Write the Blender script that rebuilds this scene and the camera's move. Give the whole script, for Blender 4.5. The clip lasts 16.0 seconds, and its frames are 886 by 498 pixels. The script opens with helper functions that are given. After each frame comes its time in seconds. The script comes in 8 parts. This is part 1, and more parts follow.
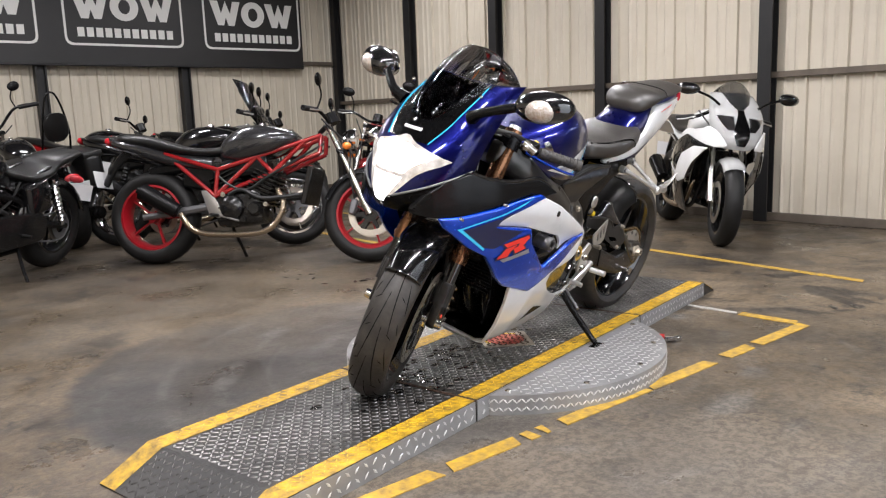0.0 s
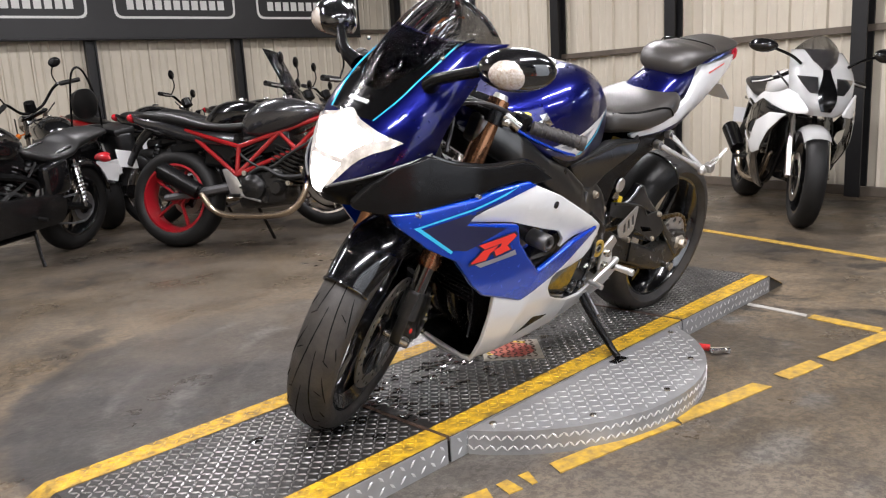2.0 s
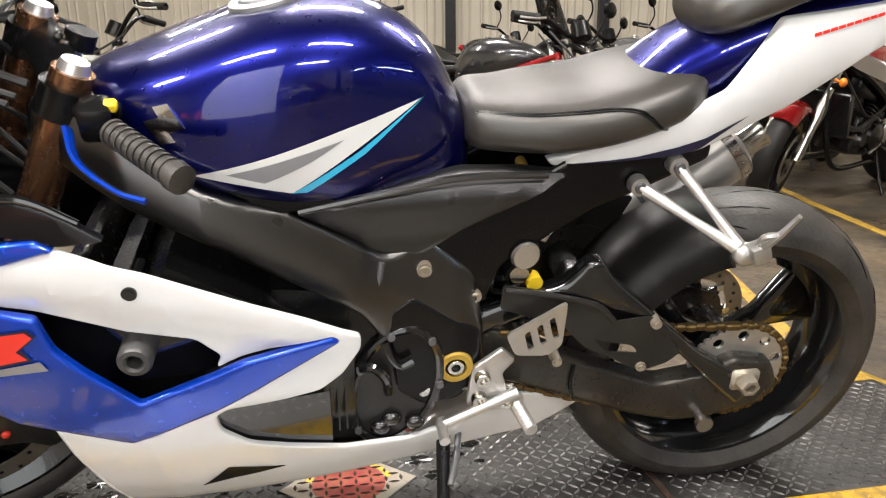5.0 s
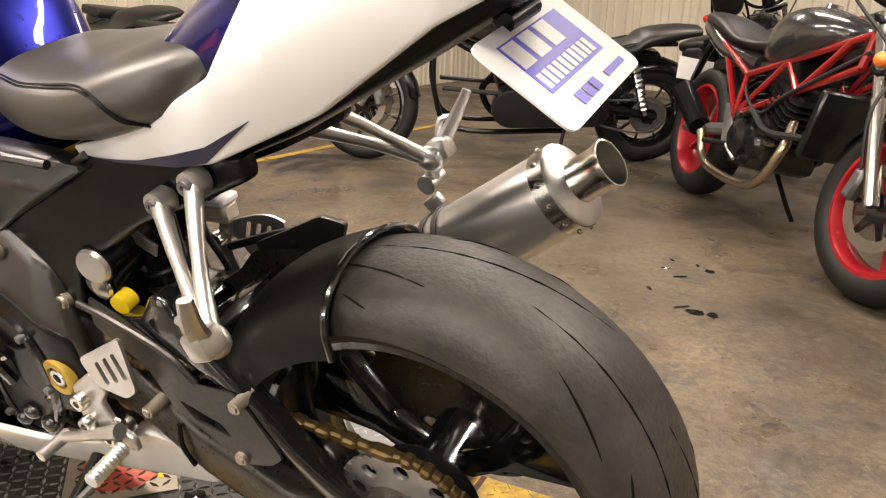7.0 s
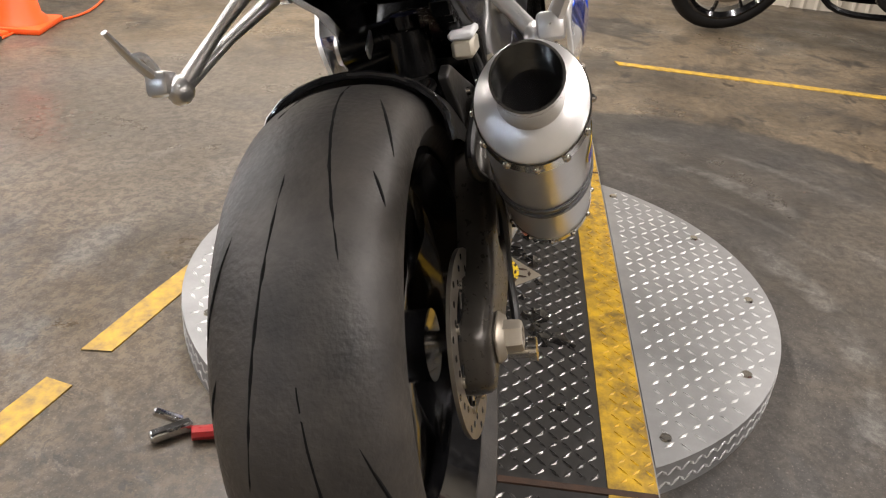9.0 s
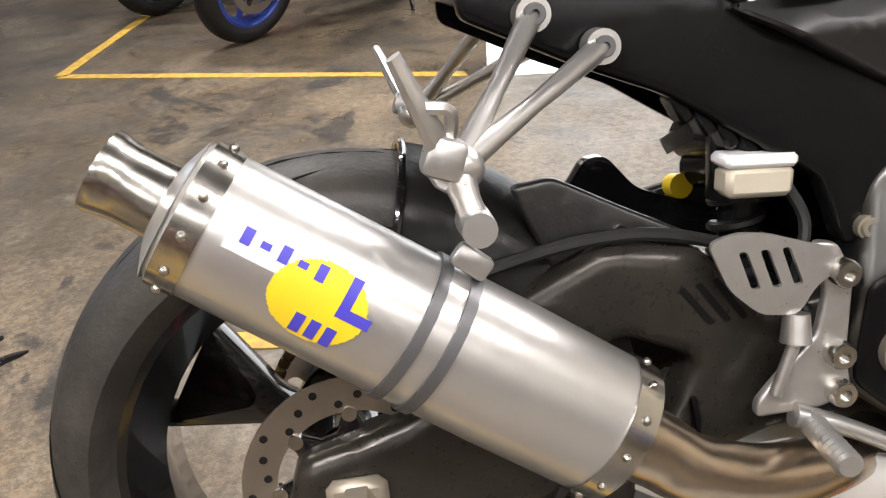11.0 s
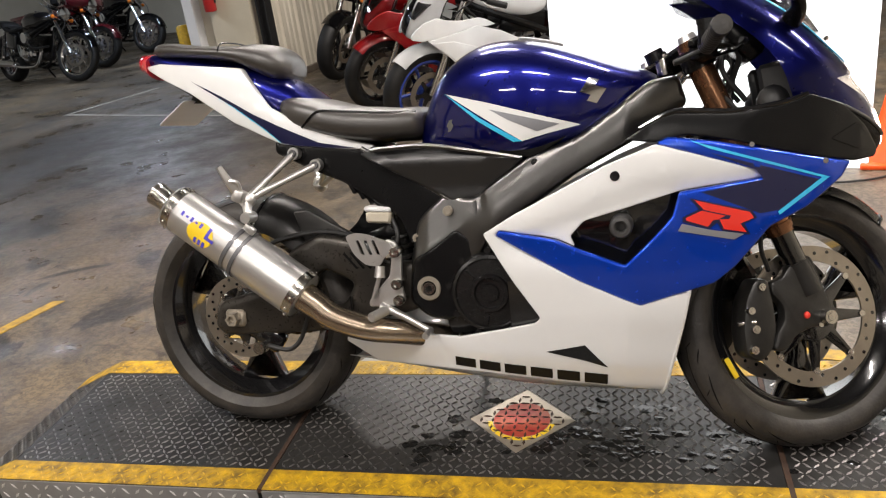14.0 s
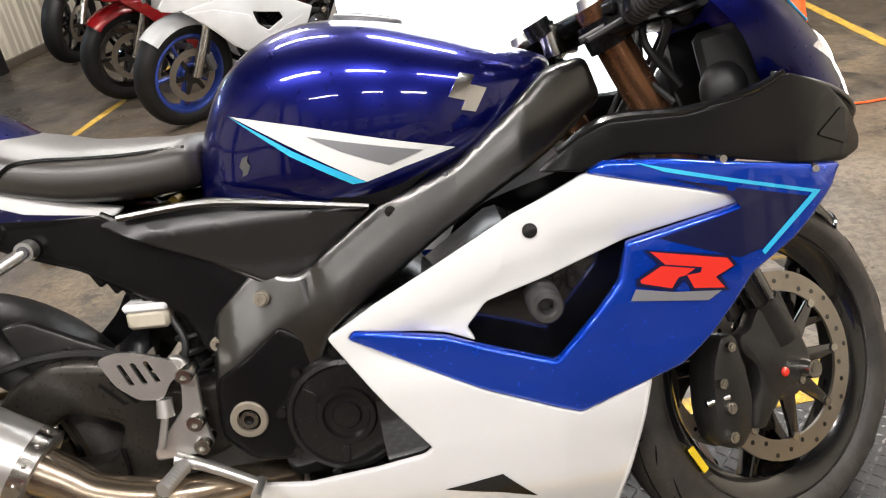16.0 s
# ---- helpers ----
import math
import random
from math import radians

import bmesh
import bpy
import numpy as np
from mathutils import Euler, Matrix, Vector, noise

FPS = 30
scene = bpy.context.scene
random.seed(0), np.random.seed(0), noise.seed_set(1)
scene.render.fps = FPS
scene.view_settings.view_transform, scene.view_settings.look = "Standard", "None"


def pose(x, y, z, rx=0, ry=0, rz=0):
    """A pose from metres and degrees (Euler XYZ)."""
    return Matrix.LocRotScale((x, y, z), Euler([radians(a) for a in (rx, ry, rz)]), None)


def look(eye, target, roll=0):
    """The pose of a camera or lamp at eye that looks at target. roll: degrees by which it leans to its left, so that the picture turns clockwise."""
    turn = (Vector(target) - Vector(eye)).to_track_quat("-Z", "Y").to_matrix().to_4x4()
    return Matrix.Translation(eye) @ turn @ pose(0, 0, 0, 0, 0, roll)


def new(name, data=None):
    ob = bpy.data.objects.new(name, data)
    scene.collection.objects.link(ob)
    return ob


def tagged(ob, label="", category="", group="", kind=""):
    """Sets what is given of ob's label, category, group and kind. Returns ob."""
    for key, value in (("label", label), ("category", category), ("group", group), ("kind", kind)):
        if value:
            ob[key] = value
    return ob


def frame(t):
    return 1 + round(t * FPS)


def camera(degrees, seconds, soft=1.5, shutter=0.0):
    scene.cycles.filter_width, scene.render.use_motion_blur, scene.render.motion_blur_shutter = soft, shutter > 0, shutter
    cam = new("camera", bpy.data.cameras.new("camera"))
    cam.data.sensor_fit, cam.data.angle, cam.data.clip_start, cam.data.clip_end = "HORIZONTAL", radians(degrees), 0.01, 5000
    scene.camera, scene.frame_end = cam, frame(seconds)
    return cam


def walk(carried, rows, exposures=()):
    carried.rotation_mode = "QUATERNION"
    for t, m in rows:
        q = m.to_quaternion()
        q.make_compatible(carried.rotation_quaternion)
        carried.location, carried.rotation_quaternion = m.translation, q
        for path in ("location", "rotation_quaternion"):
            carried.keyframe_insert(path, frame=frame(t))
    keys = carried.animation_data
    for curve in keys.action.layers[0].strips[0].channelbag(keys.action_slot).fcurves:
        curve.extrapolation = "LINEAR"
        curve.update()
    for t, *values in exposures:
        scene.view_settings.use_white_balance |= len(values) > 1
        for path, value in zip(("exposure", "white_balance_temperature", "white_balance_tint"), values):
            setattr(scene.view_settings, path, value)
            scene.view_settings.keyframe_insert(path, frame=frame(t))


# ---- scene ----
cam = camera(59.0, 16.0, 1.2)
PATH = [
    (0, (3.11, 1.69, 0.952), (1.565, 0.464, 0.619), -2.1),
    (0.5, (3.09, 1.671, 0.947), (1.556, 0.434, 0.606), -2.4),
    (1, (2.999, 1.672, 0.944), (1.499, 0.397, 0.589), -2.8),
    (1.5, (2.771, 1.664, 0.941), (1.321, 0.34, 0.563), -3.2),
    (2, (2.519, 1.619, 0.935), (1.133, 0.233, 0.536), -3.3),
    (2.5, (2.251, 1.523, 0.92), (0.951, 0.061, 0.505), -3.2),
    (3, (1.985, 1.465, 0.901), (0.782, -0.075, 0.474), -2.9),
    (3.2, (1.854, 1.459, 0.899), (0.699, -0.116, 0.469), -2.8),
    (5.3, (0.493, 1.397, 0.939), (0.278, -0.52, 0.413), -0.1),
    (5.5, (0.372, 1.34, 0.924), (0.244, -0.584, 0.394), -0.0),
    (6, (0.124, 1.188, 0.955), (0.198, -0.721, 0.365), -0.3),
    (6.5, (-0.169, 1.065, 0.943), (0.269, -0.8, 0.368), 0.4),
    (7, (-0.468, 0.897, 0.935), (0.352, -0.82, 0.321), 1.9),
    (7.5, (-0.686, 0.669, 0.931), (0.523, -0.772, 0.251), 3.4),
    (8, (-0.85, 0.427, 0.945), (0.69, -0.583, 0.166), 4.7),
    (8.5, (-0.908, 0.23, 0.937), (0.824, -0.246, 0.059), 4.9),
    (8.7, (-0.903, 0.135, 0.929), (0.858, -0.11, 0.012), 4.8),
    (10.8, (-0.17, -0.531, 0.967), (0.268, 1.123, -0.069), -3.2),
    (11, (-0.081, -0.558, 0.962), (0.142, 1.162, -0.035), -4.3),
    (11.5, (0.156, -0.629, 0.979), (-0.037, 1.128, 0.044), -5.1),
    (12, (0.317, -0.778, 1.034), (-0.141, 0.965, 0.167), -5.7),
    (12.5, (0.52, -0.994, 1.107), (0.003, 0.755, 0.286), -6.5),
    (13, (0.739, -1.234, 1.179), (0.2, 0.522, 0.387), -7.3),
    (13.5, (0.829, -1.484, 1.23), (0.315, 0.289, 0.459), -7.6),
    (14, (0.908, -1.683, 1.276), (0.434, 0.107, 0.519), -7.7),
    (14.5, (0.942, -1.748, 1.307), (0.525, 0.052, 0.542), -8.0),
    (15, (0.892, -1.629, 1.294), (0.565, 0.178, 0.5), -8.3),
    (15.5, (0.842, -1.347, 1.274), (0.595, 0.449, 0.429), -9.1),
    (16, (0.745, -1.02, 1.228), (0.778, 0.752, 0.3), -9.3),
]
EXPOSURES = [
    (0, -0.06, 6100, 14), (2, -0.06, 6100, 15), (3.2, -0.14, 6100, 16), (5.3, 0.24, 6600, 11), (5.9, 0.31, 6600, 12), (6.2, 0.33, 6600, 12), (7.0, 0.26, 7450, 16), (7.5, 0.38, 7900, 17), (8.1, 0.26, 6900, 17), (8.5, -0.1, 6550, 14), (8.7, -0.1, 6550, 14),
    (10.8, 0.30, 6400, 13), (12.5, 0.22, 6500, 12), (13.5, 0.06, 6550, 12), (14, -0.14, 6650, 13), (14.5, -0.05, 6500, 12), (16, 0.22, 6400, 12),
]
walk(cam, [(t, look(eye, target, roll)) for t, eye, target, roll in PATH], EXPOSURES)

# ---- world, lamps, exposure ----
world = bpy.data.worlds.new("world")
scene.world = world
world.use_nodes = True
wbg = world.node_tree.nodes["Background"]
wbg.inputs[0].default_value = (0.55, 0.62, 0.75, 1)
wbg.inputs[1].default_value = 0.12

ROOM_TURN = -10.5
CT, ST = math.cos(radians(ROOM_TURN)), math.sin(radians(ROOM_TURN))


def room(u, v, z=0.0, turn=0.0):
    """A pose in the building's own axes, which are turned against the platform's."""
    return pose(CT * u - ST * v, ST * u + CT * v, z, 0, 0, ROOM_TURN + turn)


def tube_light(u, v, z, length, watts, turn=0.0, tint=(1.0, 0.955, 0.90)):
    lamp = bpy.data.lights.new("tube_light", "AREA")
    lamp.shape, lamp.size, lamp.size_y, lamp.energy, lamp.color = "RECTANGLE", length, 0.14, watts, tint
    ob = new("tube_light", lamp)
    ob.matrix_world = room(u, v, z, turn)
    return ob


LIGHT_Z = 3.05
# unseen tubes overhead; the one at (3.2, 1.6) is added to brighten the floor
TUBES = [(-1.3, -1.5, 0), (0.6, -1.6, 0), (2.6, -1.5, 0), (-0.6, 1.5, 0), (1.3, 1.6, 0), (3.2, 1.6, 0), (-2.0, -4.6, 0), (0.6, -4.6, 0), (2.8, -4.6, 0), (-1.4, 3.9, 0), (1.6, 4.2, 0)]
for tu, tv, tt in TUBES:
    tube_light(tu, tv, LIGHT_Z, 1.22, 55 if tv < -3 else (92 if tu < 0 else 62 if tu < 2 else 50) if tv < 0 else (58 if tu < 0 else 92 if tu < 3 else 135) if tv < 2 else 110, tt)
# two added cool lamps stand in for daylight in the far room, no fittings
for tu, tv in ((-6.8, 3.2), (-7.2, 7.2)):
    tube_light(tu, tv, LIGHT_Z, 2.4, 125, 90, (0.72, 0.84, 1.0))

# ---- materials ----
MATS = {}


def mat(name, c1, c2=None, rough=0.5, metal=0.0, scale=6.0, bump=0.0, bscale=80.0, coat=0.0, rvar=0.1, emit=0.0, spec=0.5, contrast=0.25):
    """A procedural surface: two tones mixed by coarse and fine noise, a roughness that varies, and fine relief."""
    m = bpy.data.materials.new(name)
    m.use_nodes = True
    nt = m.node_tree
    b = nt.nodes["Principled BSDF"]
    c2 = c2 or tuple(min(1, c * 0.8) for c in c1)
    tc = nt.nodes.new("ShaderNodeTexCoord")
    n1 = nt.nodes.new("ShaderNodeTexNoise")
    n1.inputs["Scale"].default_value, n1.inputs["Detail"].default_value, n1.inputs["Roughness"].default_value = scale, 6, 0.65
    n2 = nt.nodes.new("ShaderNodeTexNoise")
    n2.inputs["Scale"].default_value, n2.inputs["Detail"].default_value = bscale, 4
    nt.links.new(tc.outputs["Object"], n1.inputs["Vector"])
    nt.links.new(tc.outputs["Object"], n2.inputs["Vector"])
    ramp = nt.nodes.new("ShaderNodeMapRange")
    ramp.inputs[1].default_value, ramp.inputs[2].default_value = 0.5 - contrast, 0.5 + contrast
    nt.links.new(n1.outputs["Fac"], ramp.inputs[0])
    mx = nt.nodes.new("ShaderNodeMix")
    mx.data_type = "RGBA"
    mx.inputs[6].default_value, mx.inputs[7].default_value = (*c1, 1), (*c2, 1)
    nt.links.new(ramp.outputs[0], mx.inputs[0])
    nt.links.new(mx.outputs[2], b.inputs["Base Color"])
    rr = nt.nodes.new("ShaderNodeMapRange")
    rr.inputs[3].default_value, rr.inputs[4].default_value = max(0.02, rough - rvar), min(1, rough + rvar)
    nt.links.new(n2.outputs["Fac"], rr.inputs[0])
    nt.links.new(rr.outputs[0], b.inputs["Roughness"])
    b.inputs["Metallic"].default_value = metal
    b.inputs["Specular IOR Level"].default_value = spec
    b.inputs["Coat Weight"].default_value = coat
    b.inputs["Coat Roughness"].default_value = 0.03
    if bump:
        bp = nt.nodes.new("ShaderNodeBump")
        bp.inputs["Strength"].default_value, bp.inputs["Distance"].default_value = bump, 0.004
        nt.links.new(n2.outputs["Fac"], bp.inputs["Height"])
        nt.links.new(bp.outputs[0], b.inputs["Normal"])
    if emit:
        b.inputs["Emission Color"].default_value = (*c1, 1)
        b.inputs["Emission Strength"].default_value = emit
    MATS[name] = m
    return m


def glass(name, color, rough=0.02, ior=1.45, alpha=1.0):
    m = bpy.data.materials.new(name)
    m.use_nodes = True
    b = m.node_tree.nodes["Principled BSDF"]
    b.inputs["Base Color"].default_value = (*color, 1)
    b.inputs["Roughness"].default_value = rough
    b.inputs["IOR"].default_value = ior
    b.inputs["Transmission Weight"].default_value = alpha
    return m


def floor_material():
    """Worn sealed concrete: tan and grey patches, dark oil stains, scuffs, a dull sheen."""
    m = bpy.data.materials.new("worn_concrete")
    m.use_nodes = True
    nt = m.node_tree
    b = nt.nodes["Principled BSDF"]
    tc = nt.nodes.new("ShaderNodeTexCoord")

    def noise_node(scale, detail, rough=0.6, dist=0.0):
        n = nt.nodes.new("ShaderNodeTexNoise")
        n.inputs["Scale"].default_value, n.inputs["Detail"].default_value = scale, detail
        n.inputs["Roughness"].default_value, n.inputs["Distortion"].default_value = rough, dist
        nt.links.new(tc.outputs["Object"], n.inputs["Vector"])
        return n.outputs["Fac"]

    def span(fac, lo, hi, a=0.0, z=1.0):
        r = nt.nodes.new("ShaderNodeMapRange")
        for k, v in enumerate((lo, hi, a, z)):
            r.inputs[k + 1].default_value = v
        nt.links.new(fac, r.inputs[0])
        return r.outputs[0]

    def blend(fac, a, z):
        x = nt.nodes.new("ShaderNodeMix")
        x.data_type = "RGBA"
        nt.links.new(fac, x.inputs[0])
        for slot, c in ((6, a), (7, z)):
            if isinstance(c, tuple):
                x.inputs[slot].default_value = (*c, 1)
            else:
                nt.links.new(c, x.inputs[slot])
        return x.outputs[2]

    base = blend(span(noise_node(0.9, 10, 0.62, 0.4), 0.40, 0.60), (0.064, 0.05, 0.034), (0.175, 0.132, 0.084))
    base = blend(span(noise_node(3.1, 10, 0.72, 0.3), 0.50, 0.60, 0, 0.7), base, (0.048, 0.043, 0.037))
    base = blend(span(noise_node(1.55, 9, 0.6, 0.9), 0.59, 0.625, 0, 0.85), base, (0.02, 0.018, 0.0165))
    base = blend(span(noise_node(26, 9, 0.75), 0.52, 0.66, 0, 0.45), base, (0.17, 0.14, 0.105))
    base = blend(span(noise_node(6.5, 10, 0.74, 0.6), 0.58, 0.605, 0, 0.75), base, (0.024, 0.021, 0.019))
    base = blend(span(noise_node(5.2, 10, 0.78, 0.8), 0.60, 0.635, 0, 0.5), base, (0.19, 0.16, 0.12))
    base = blend(span(noise_node(90, 6, 0.8), 0.58, 0.65, 0, 0.7), base, (0.03, 0.027, 0.023))
    near = nt.nodes.new("ShaderNodeVectorMath")
    near.operation = "DISTANCE"
    near.inputs[1].default_value = (1.1, -0.35, 0)
    nt.links.new(tc.outputs["Object"], near.inputs[0])
    wob = nt.nodes.new("ShaderNodeMath")
    wob.operation = "MULTIPLY_ADD"
    wob.inputs[1].default_value = 0.3
    nt.links.new(noise_node(1.4, 5), wob.inputs[0])
    nt.links.new(near.outputs["Value"], wob.inputs[2])
    grey = blend(span(noise_node(2.4, 10, 0.68), 0.40, 0.62), (0.034, 0.032, 0.03), (0.068, 0.063, 0.057))
    grey = blend(span(noise_node(9.0, 9, 0.74, 0.4), 0.57, 0.63, 0, 0.6), grey, (0.024, 0.022, 0.021))
    base = blend(span(wob.outputs[0], 1.13, 1.17, 0.9, 0.0), base, grey)
    # four broad ragged patches, two paler and two darker than the floor round them
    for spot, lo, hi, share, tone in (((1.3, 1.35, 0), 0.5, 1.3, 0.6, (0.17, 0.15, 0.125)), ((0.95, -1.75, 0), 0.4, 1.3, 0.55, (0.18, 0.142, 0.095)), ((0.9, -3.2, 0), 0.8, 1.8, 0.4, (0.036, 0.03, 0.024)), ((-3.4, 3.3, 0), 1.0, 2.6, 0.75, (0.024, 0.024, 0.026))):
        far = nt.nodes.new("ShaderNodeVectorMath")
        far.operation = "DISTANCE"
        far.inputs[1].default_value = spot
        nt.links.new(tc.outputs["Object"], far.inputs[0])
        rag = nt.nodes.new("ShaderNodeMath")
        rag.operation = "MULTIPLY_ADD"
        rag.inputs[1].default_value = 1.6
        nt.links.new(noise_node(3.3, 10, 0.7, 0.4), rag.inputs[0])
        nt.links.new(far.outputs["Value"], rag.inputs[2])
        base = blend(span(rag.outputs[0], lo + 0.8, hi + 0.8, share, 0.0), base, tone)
    hub = nt.nodes.new("ShaderNodeVectorMath")
    hub.operation = "DISTANCE"
    hub.inputs[1].default_value = (0.61, 0, 0)
    nt.links.new(tc.outputs["Object"], hub.inputs[0])
    for radius, wide, share in ((0.70, 0.05, 0.42), (0.86, 0.015, 0.2), (1.02, 0.07, 0.4), (1.24, 0.03, 0.2), (1.45, 0.02, 0.15)):
        off = nt.nodes.new("ShaderNodeMath")
        off.operation = "SUBTRACT"
        off.inputs[1].default_value = radius
        nt.links.new(hub.outputs["Value"], off.inputs[0])
        gap = nt.nodes.new("ShaderNodeMath")
        gap.operation = "ABSOLUTE"
        nt.links.new(off.outputs[0], gap.inputs[0])
        arc = nt.nodes.new("ShaderNodeMath")
        arc.operation = "MULTIPLY"
        nt.links.new(span(gap.outputs[0], wide * 0.3, wide, share, 0.0), arc.inputs[0])
        nt.links.new(span(noise_node(2.1 + radius, 10, 0.75), 0.47, 0.58), arc.inputs[1])
        base = blend(arc.outputs[0], base, (0.24, 0.23, 0.21))
    base = blend(span(noise_node(120, 4, 0.8), 0.62, 0.68, 0, 0.6), base, (0.2, 0.18, 0.15))
    base = blend(span(noise_node(38, 10, 0.85), 0.46, 0.54, 0, 0.5), base, (0.018, 0.016, 0.014))
    base = blend(span(noise_node(210, 3, 0.7), 0.62, 0.66, 0, 0.55), base, (0.22, 0.195, 0.16))
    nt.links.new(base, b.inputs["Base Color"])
    nt.links.new(span(noise_node(2.2, 9, 0.65), 0.38, 0.62, 0.26, 0.62), b.inputs["Roughness"])
    b.inputs["Specular IOR Level"].default_value = 0.3
    bp = nt.nodes.new("ShaderNodeBump")
    bp.inputs["Strength"].default_value, bp.inputs["Distance"].default_value = 0.35, 0.004
    nt.links.new(noise_node(55, 6), bp.inputs["Height"])
    nt.links.new(bp.outputs[0], b.inputs["Normal"])
    return m


M_FLOOR = floor_material()
M_WALL = mat("cream_sheet_metal", (0.62, 0.57, 0.47), (0.52, 0.47, 0.38), 0.5, 0, 1.6, 0.08, 40)
M_POST = mat("black_steel", (0.009, 0.009, 0.010), (0.016, 0.016, 0.016), 0.5, 0.2, 8, 0.1)
M_GIRT = mat("dusty_brown_steel", (0.16, 0.13, 0.1), (0.09, 0.075, 0.06), 0.6, 0.2, 5, 0.1)
M_CEIL = mat("dark_steel_deck", (0.07, 0.068, 0.065), (0.045, 0.044, 0.042), 0.7, 0, 2)
M_BANNER = mat("black_vinyl", (0.008, 0.008, 0.009), (0.013, 0.013, 0.014), 0.5, 0, 4, 0.05)
M_WHITEPRINT = mat("white_print", (0.78, 0.78, 0.76), (0.68, 0.68, 0.66), 0.5, 0, 4)
M_TREADGREY = mat("worn_black_checker_plate", (0.012, 0.0118, 0.0112), (0.034, 0.032, 0.030), 0.42, 0.2, 5, 0.15, 60, rvar=0.16)
# brighter than the plate: rubbed steel, with the lugs' highlights painted in
M_TREADLUG = mat("rubbed_steel_lug", (0.30, 0.29, 0.28), (0.07, 0.068, 0.065), 0.30, 0.65, 4, 0.1, 60, rvar=0.12, contrast=0.12)
M_GALV = mat("galvanised_checker_plate", (0.34, 0.34, 0.335), (0.20, 0.20, 0.20), 0.4, 0.4, 6, 0.1, 60, rvar=0.15)
# same galvanised metal in a brighter tone, the lugs' shading put into the colour
M_GALVLUG = mat("bright_galvanised_lug", (0.7, 0.7, 0.69), (0.5, 0.5, 0.5), 0.33, 0.5, 9, 0.05)
M_YELLOW = mat("worn_yellow_paint", (0.7, 0.42, 0.008), (0.4, 0.235, 0.012), 0.45, 0, 34, 0.2, 90, contrast=0.2)
M_YELLOWBASE = mat("scuffed_yellow_paint", (0.6, 0.36, 0.008), (0.15, 0.09, 0.015), 0.5, 0, 26, 0.25, 90, contrast=0.16)
M_TAPE = mat("yellow_floor_tape", (0.56, 0.34, 0.02), (0.2, 0.13, 0.045), 0.6, 0, 30, 0.2, contrast=0.2)
M_WTAPE = mat("scuffed_white_tape", (0.42, 0.4, 0.36), (0.25, 0.24, 0.22), 0.6, 0, 12)
M_RUST = mat("rusty_rod", (0.07, 0.035, 0.02), (0.03, 0.02, 0.015), 0.75, 0.2, 30, 0.3)
M_BLUE = mat("deep_blue_metallic_paint", (0.0025, 0.005, 0.14), (0.002, 0.004, 0.10), 0.29, 0.85, 3, 0, coat=1.0, rvar=0.05)
M_BRIGHTBLUE = mat("bright_blue_paint", (0.0, 0.055, 0.56), (0.0, 0.042, 0.44), 0.26, 0.55, 3, 0, coat=0.9, rvar=0.04, spec=0.4)
M_NAVY = mat("navy_decal", (0.004, 0.006, 0.045), (0.004, 0.005, 0.03), 0.3, 0.0, 3, 0, coat=0.35, rvar=0.05)
M_PEARL = mat("pearl_white_paint", (0.76, 0.765, 0.76), (0.70, 0.705, 0.705), 0.22, 0, 3, 0, coat=1.0, rvar=0.04)
M_CYAN = mat("cyan_pinstripe", (0.03, 0.5, 0.8), (0.03, 0.42, 0.7), 0.3, 0, 5, 0, coat=0.6)
M_SILVERSTRIPE = mat("silver_stripe", (0.36, 0.37, 0.4), (0.28, 0.29, 0.31), 0.35, 0.5, 5, 0, coat=0.6)
M_RED = mat("red_decal", (0.75, 0.03, 0.015), (0.65, 0.025, 0.015), 0.35, 0, 5, 0, coat=0.5)
M_BLACKPLASTIC = mat("satin_black_plastic", (0.0035, 0.0035, 0.0038), (0.006, 0.006, 0.0063), 0.25, 0, 6, 0, 30, rvar=0.04, spec=0.2)
M_GLOSSBLACK = mat("gloss_black_paint", (0.004, 0.004, 0.0045), (0.006, 0.006, 0.0065), 0.15, 0, 6, 0, coat=0.8)
M_FRAME = mat("satin_black_aluminium", (0.13, 0.128, 0.125), (0.09, 0.088, 0.086), 0.30, 1.0, 5, 0, 40, rvar=0.03)
M_ENGINE = mat("black_engine_casting", (0.005, 0.005, 0.0055), (0.013, 0.0125, 0.012), 0.24, 0.1, 9, 0.06, 120, spec=0.5)
M_ARM = mat("dusty_welded_aluminium", (0.052, 0.046, 0.039), (0.022, 0.020, 0.017), 0.30, 0.5, 9, 0.1, 120)
M_SATIN = mat("satin_moulded_plastic", (0.005, 0.005, 0.0052), (0.008, 0.008, 0.008), 0.42, 0, 8, 0.03, 200, spec=0.75)
M_CASTGREY = mat("dusty_grey_casting", (0.028, 0.027, 0.025), (0.014, 0.0135, 0.013), 0.34, 0.3, 14, 0.1, 120)
# darker copies of tyre rubber and seat vinyl: shade put in for parked motorcycles
M_TYRESHADED = mat("black_tyre_rubber", (0.005, 0.005, 0.005), (0.012, 0.0115, 0.011), 0.55, 0, 9, 0.1, 120, spec=0.3)
M_VINYL = mat("smooth_black_vinyl", (0.006, 0.006, 0.006), (0.01, 0.01, 0.01), 0.4, 0, 8, 0.05, 300, spec=0.4)
# near-black tone put in for the shade inside tread grooves and swingarm slots
M_GROOVESHADE = mat("tread_groove_rubber", (0.004, 0.004, 0.004), (0.007, 0.007, 0.007), 0.9, 0, 9, spec=0.1)
M_NYLON = mat("scuffed_black_nylon", (0.02, 0.02, 0.021), (0.07, 0.068, 0.066), 0.35, 0, 26, 0.15, 120)
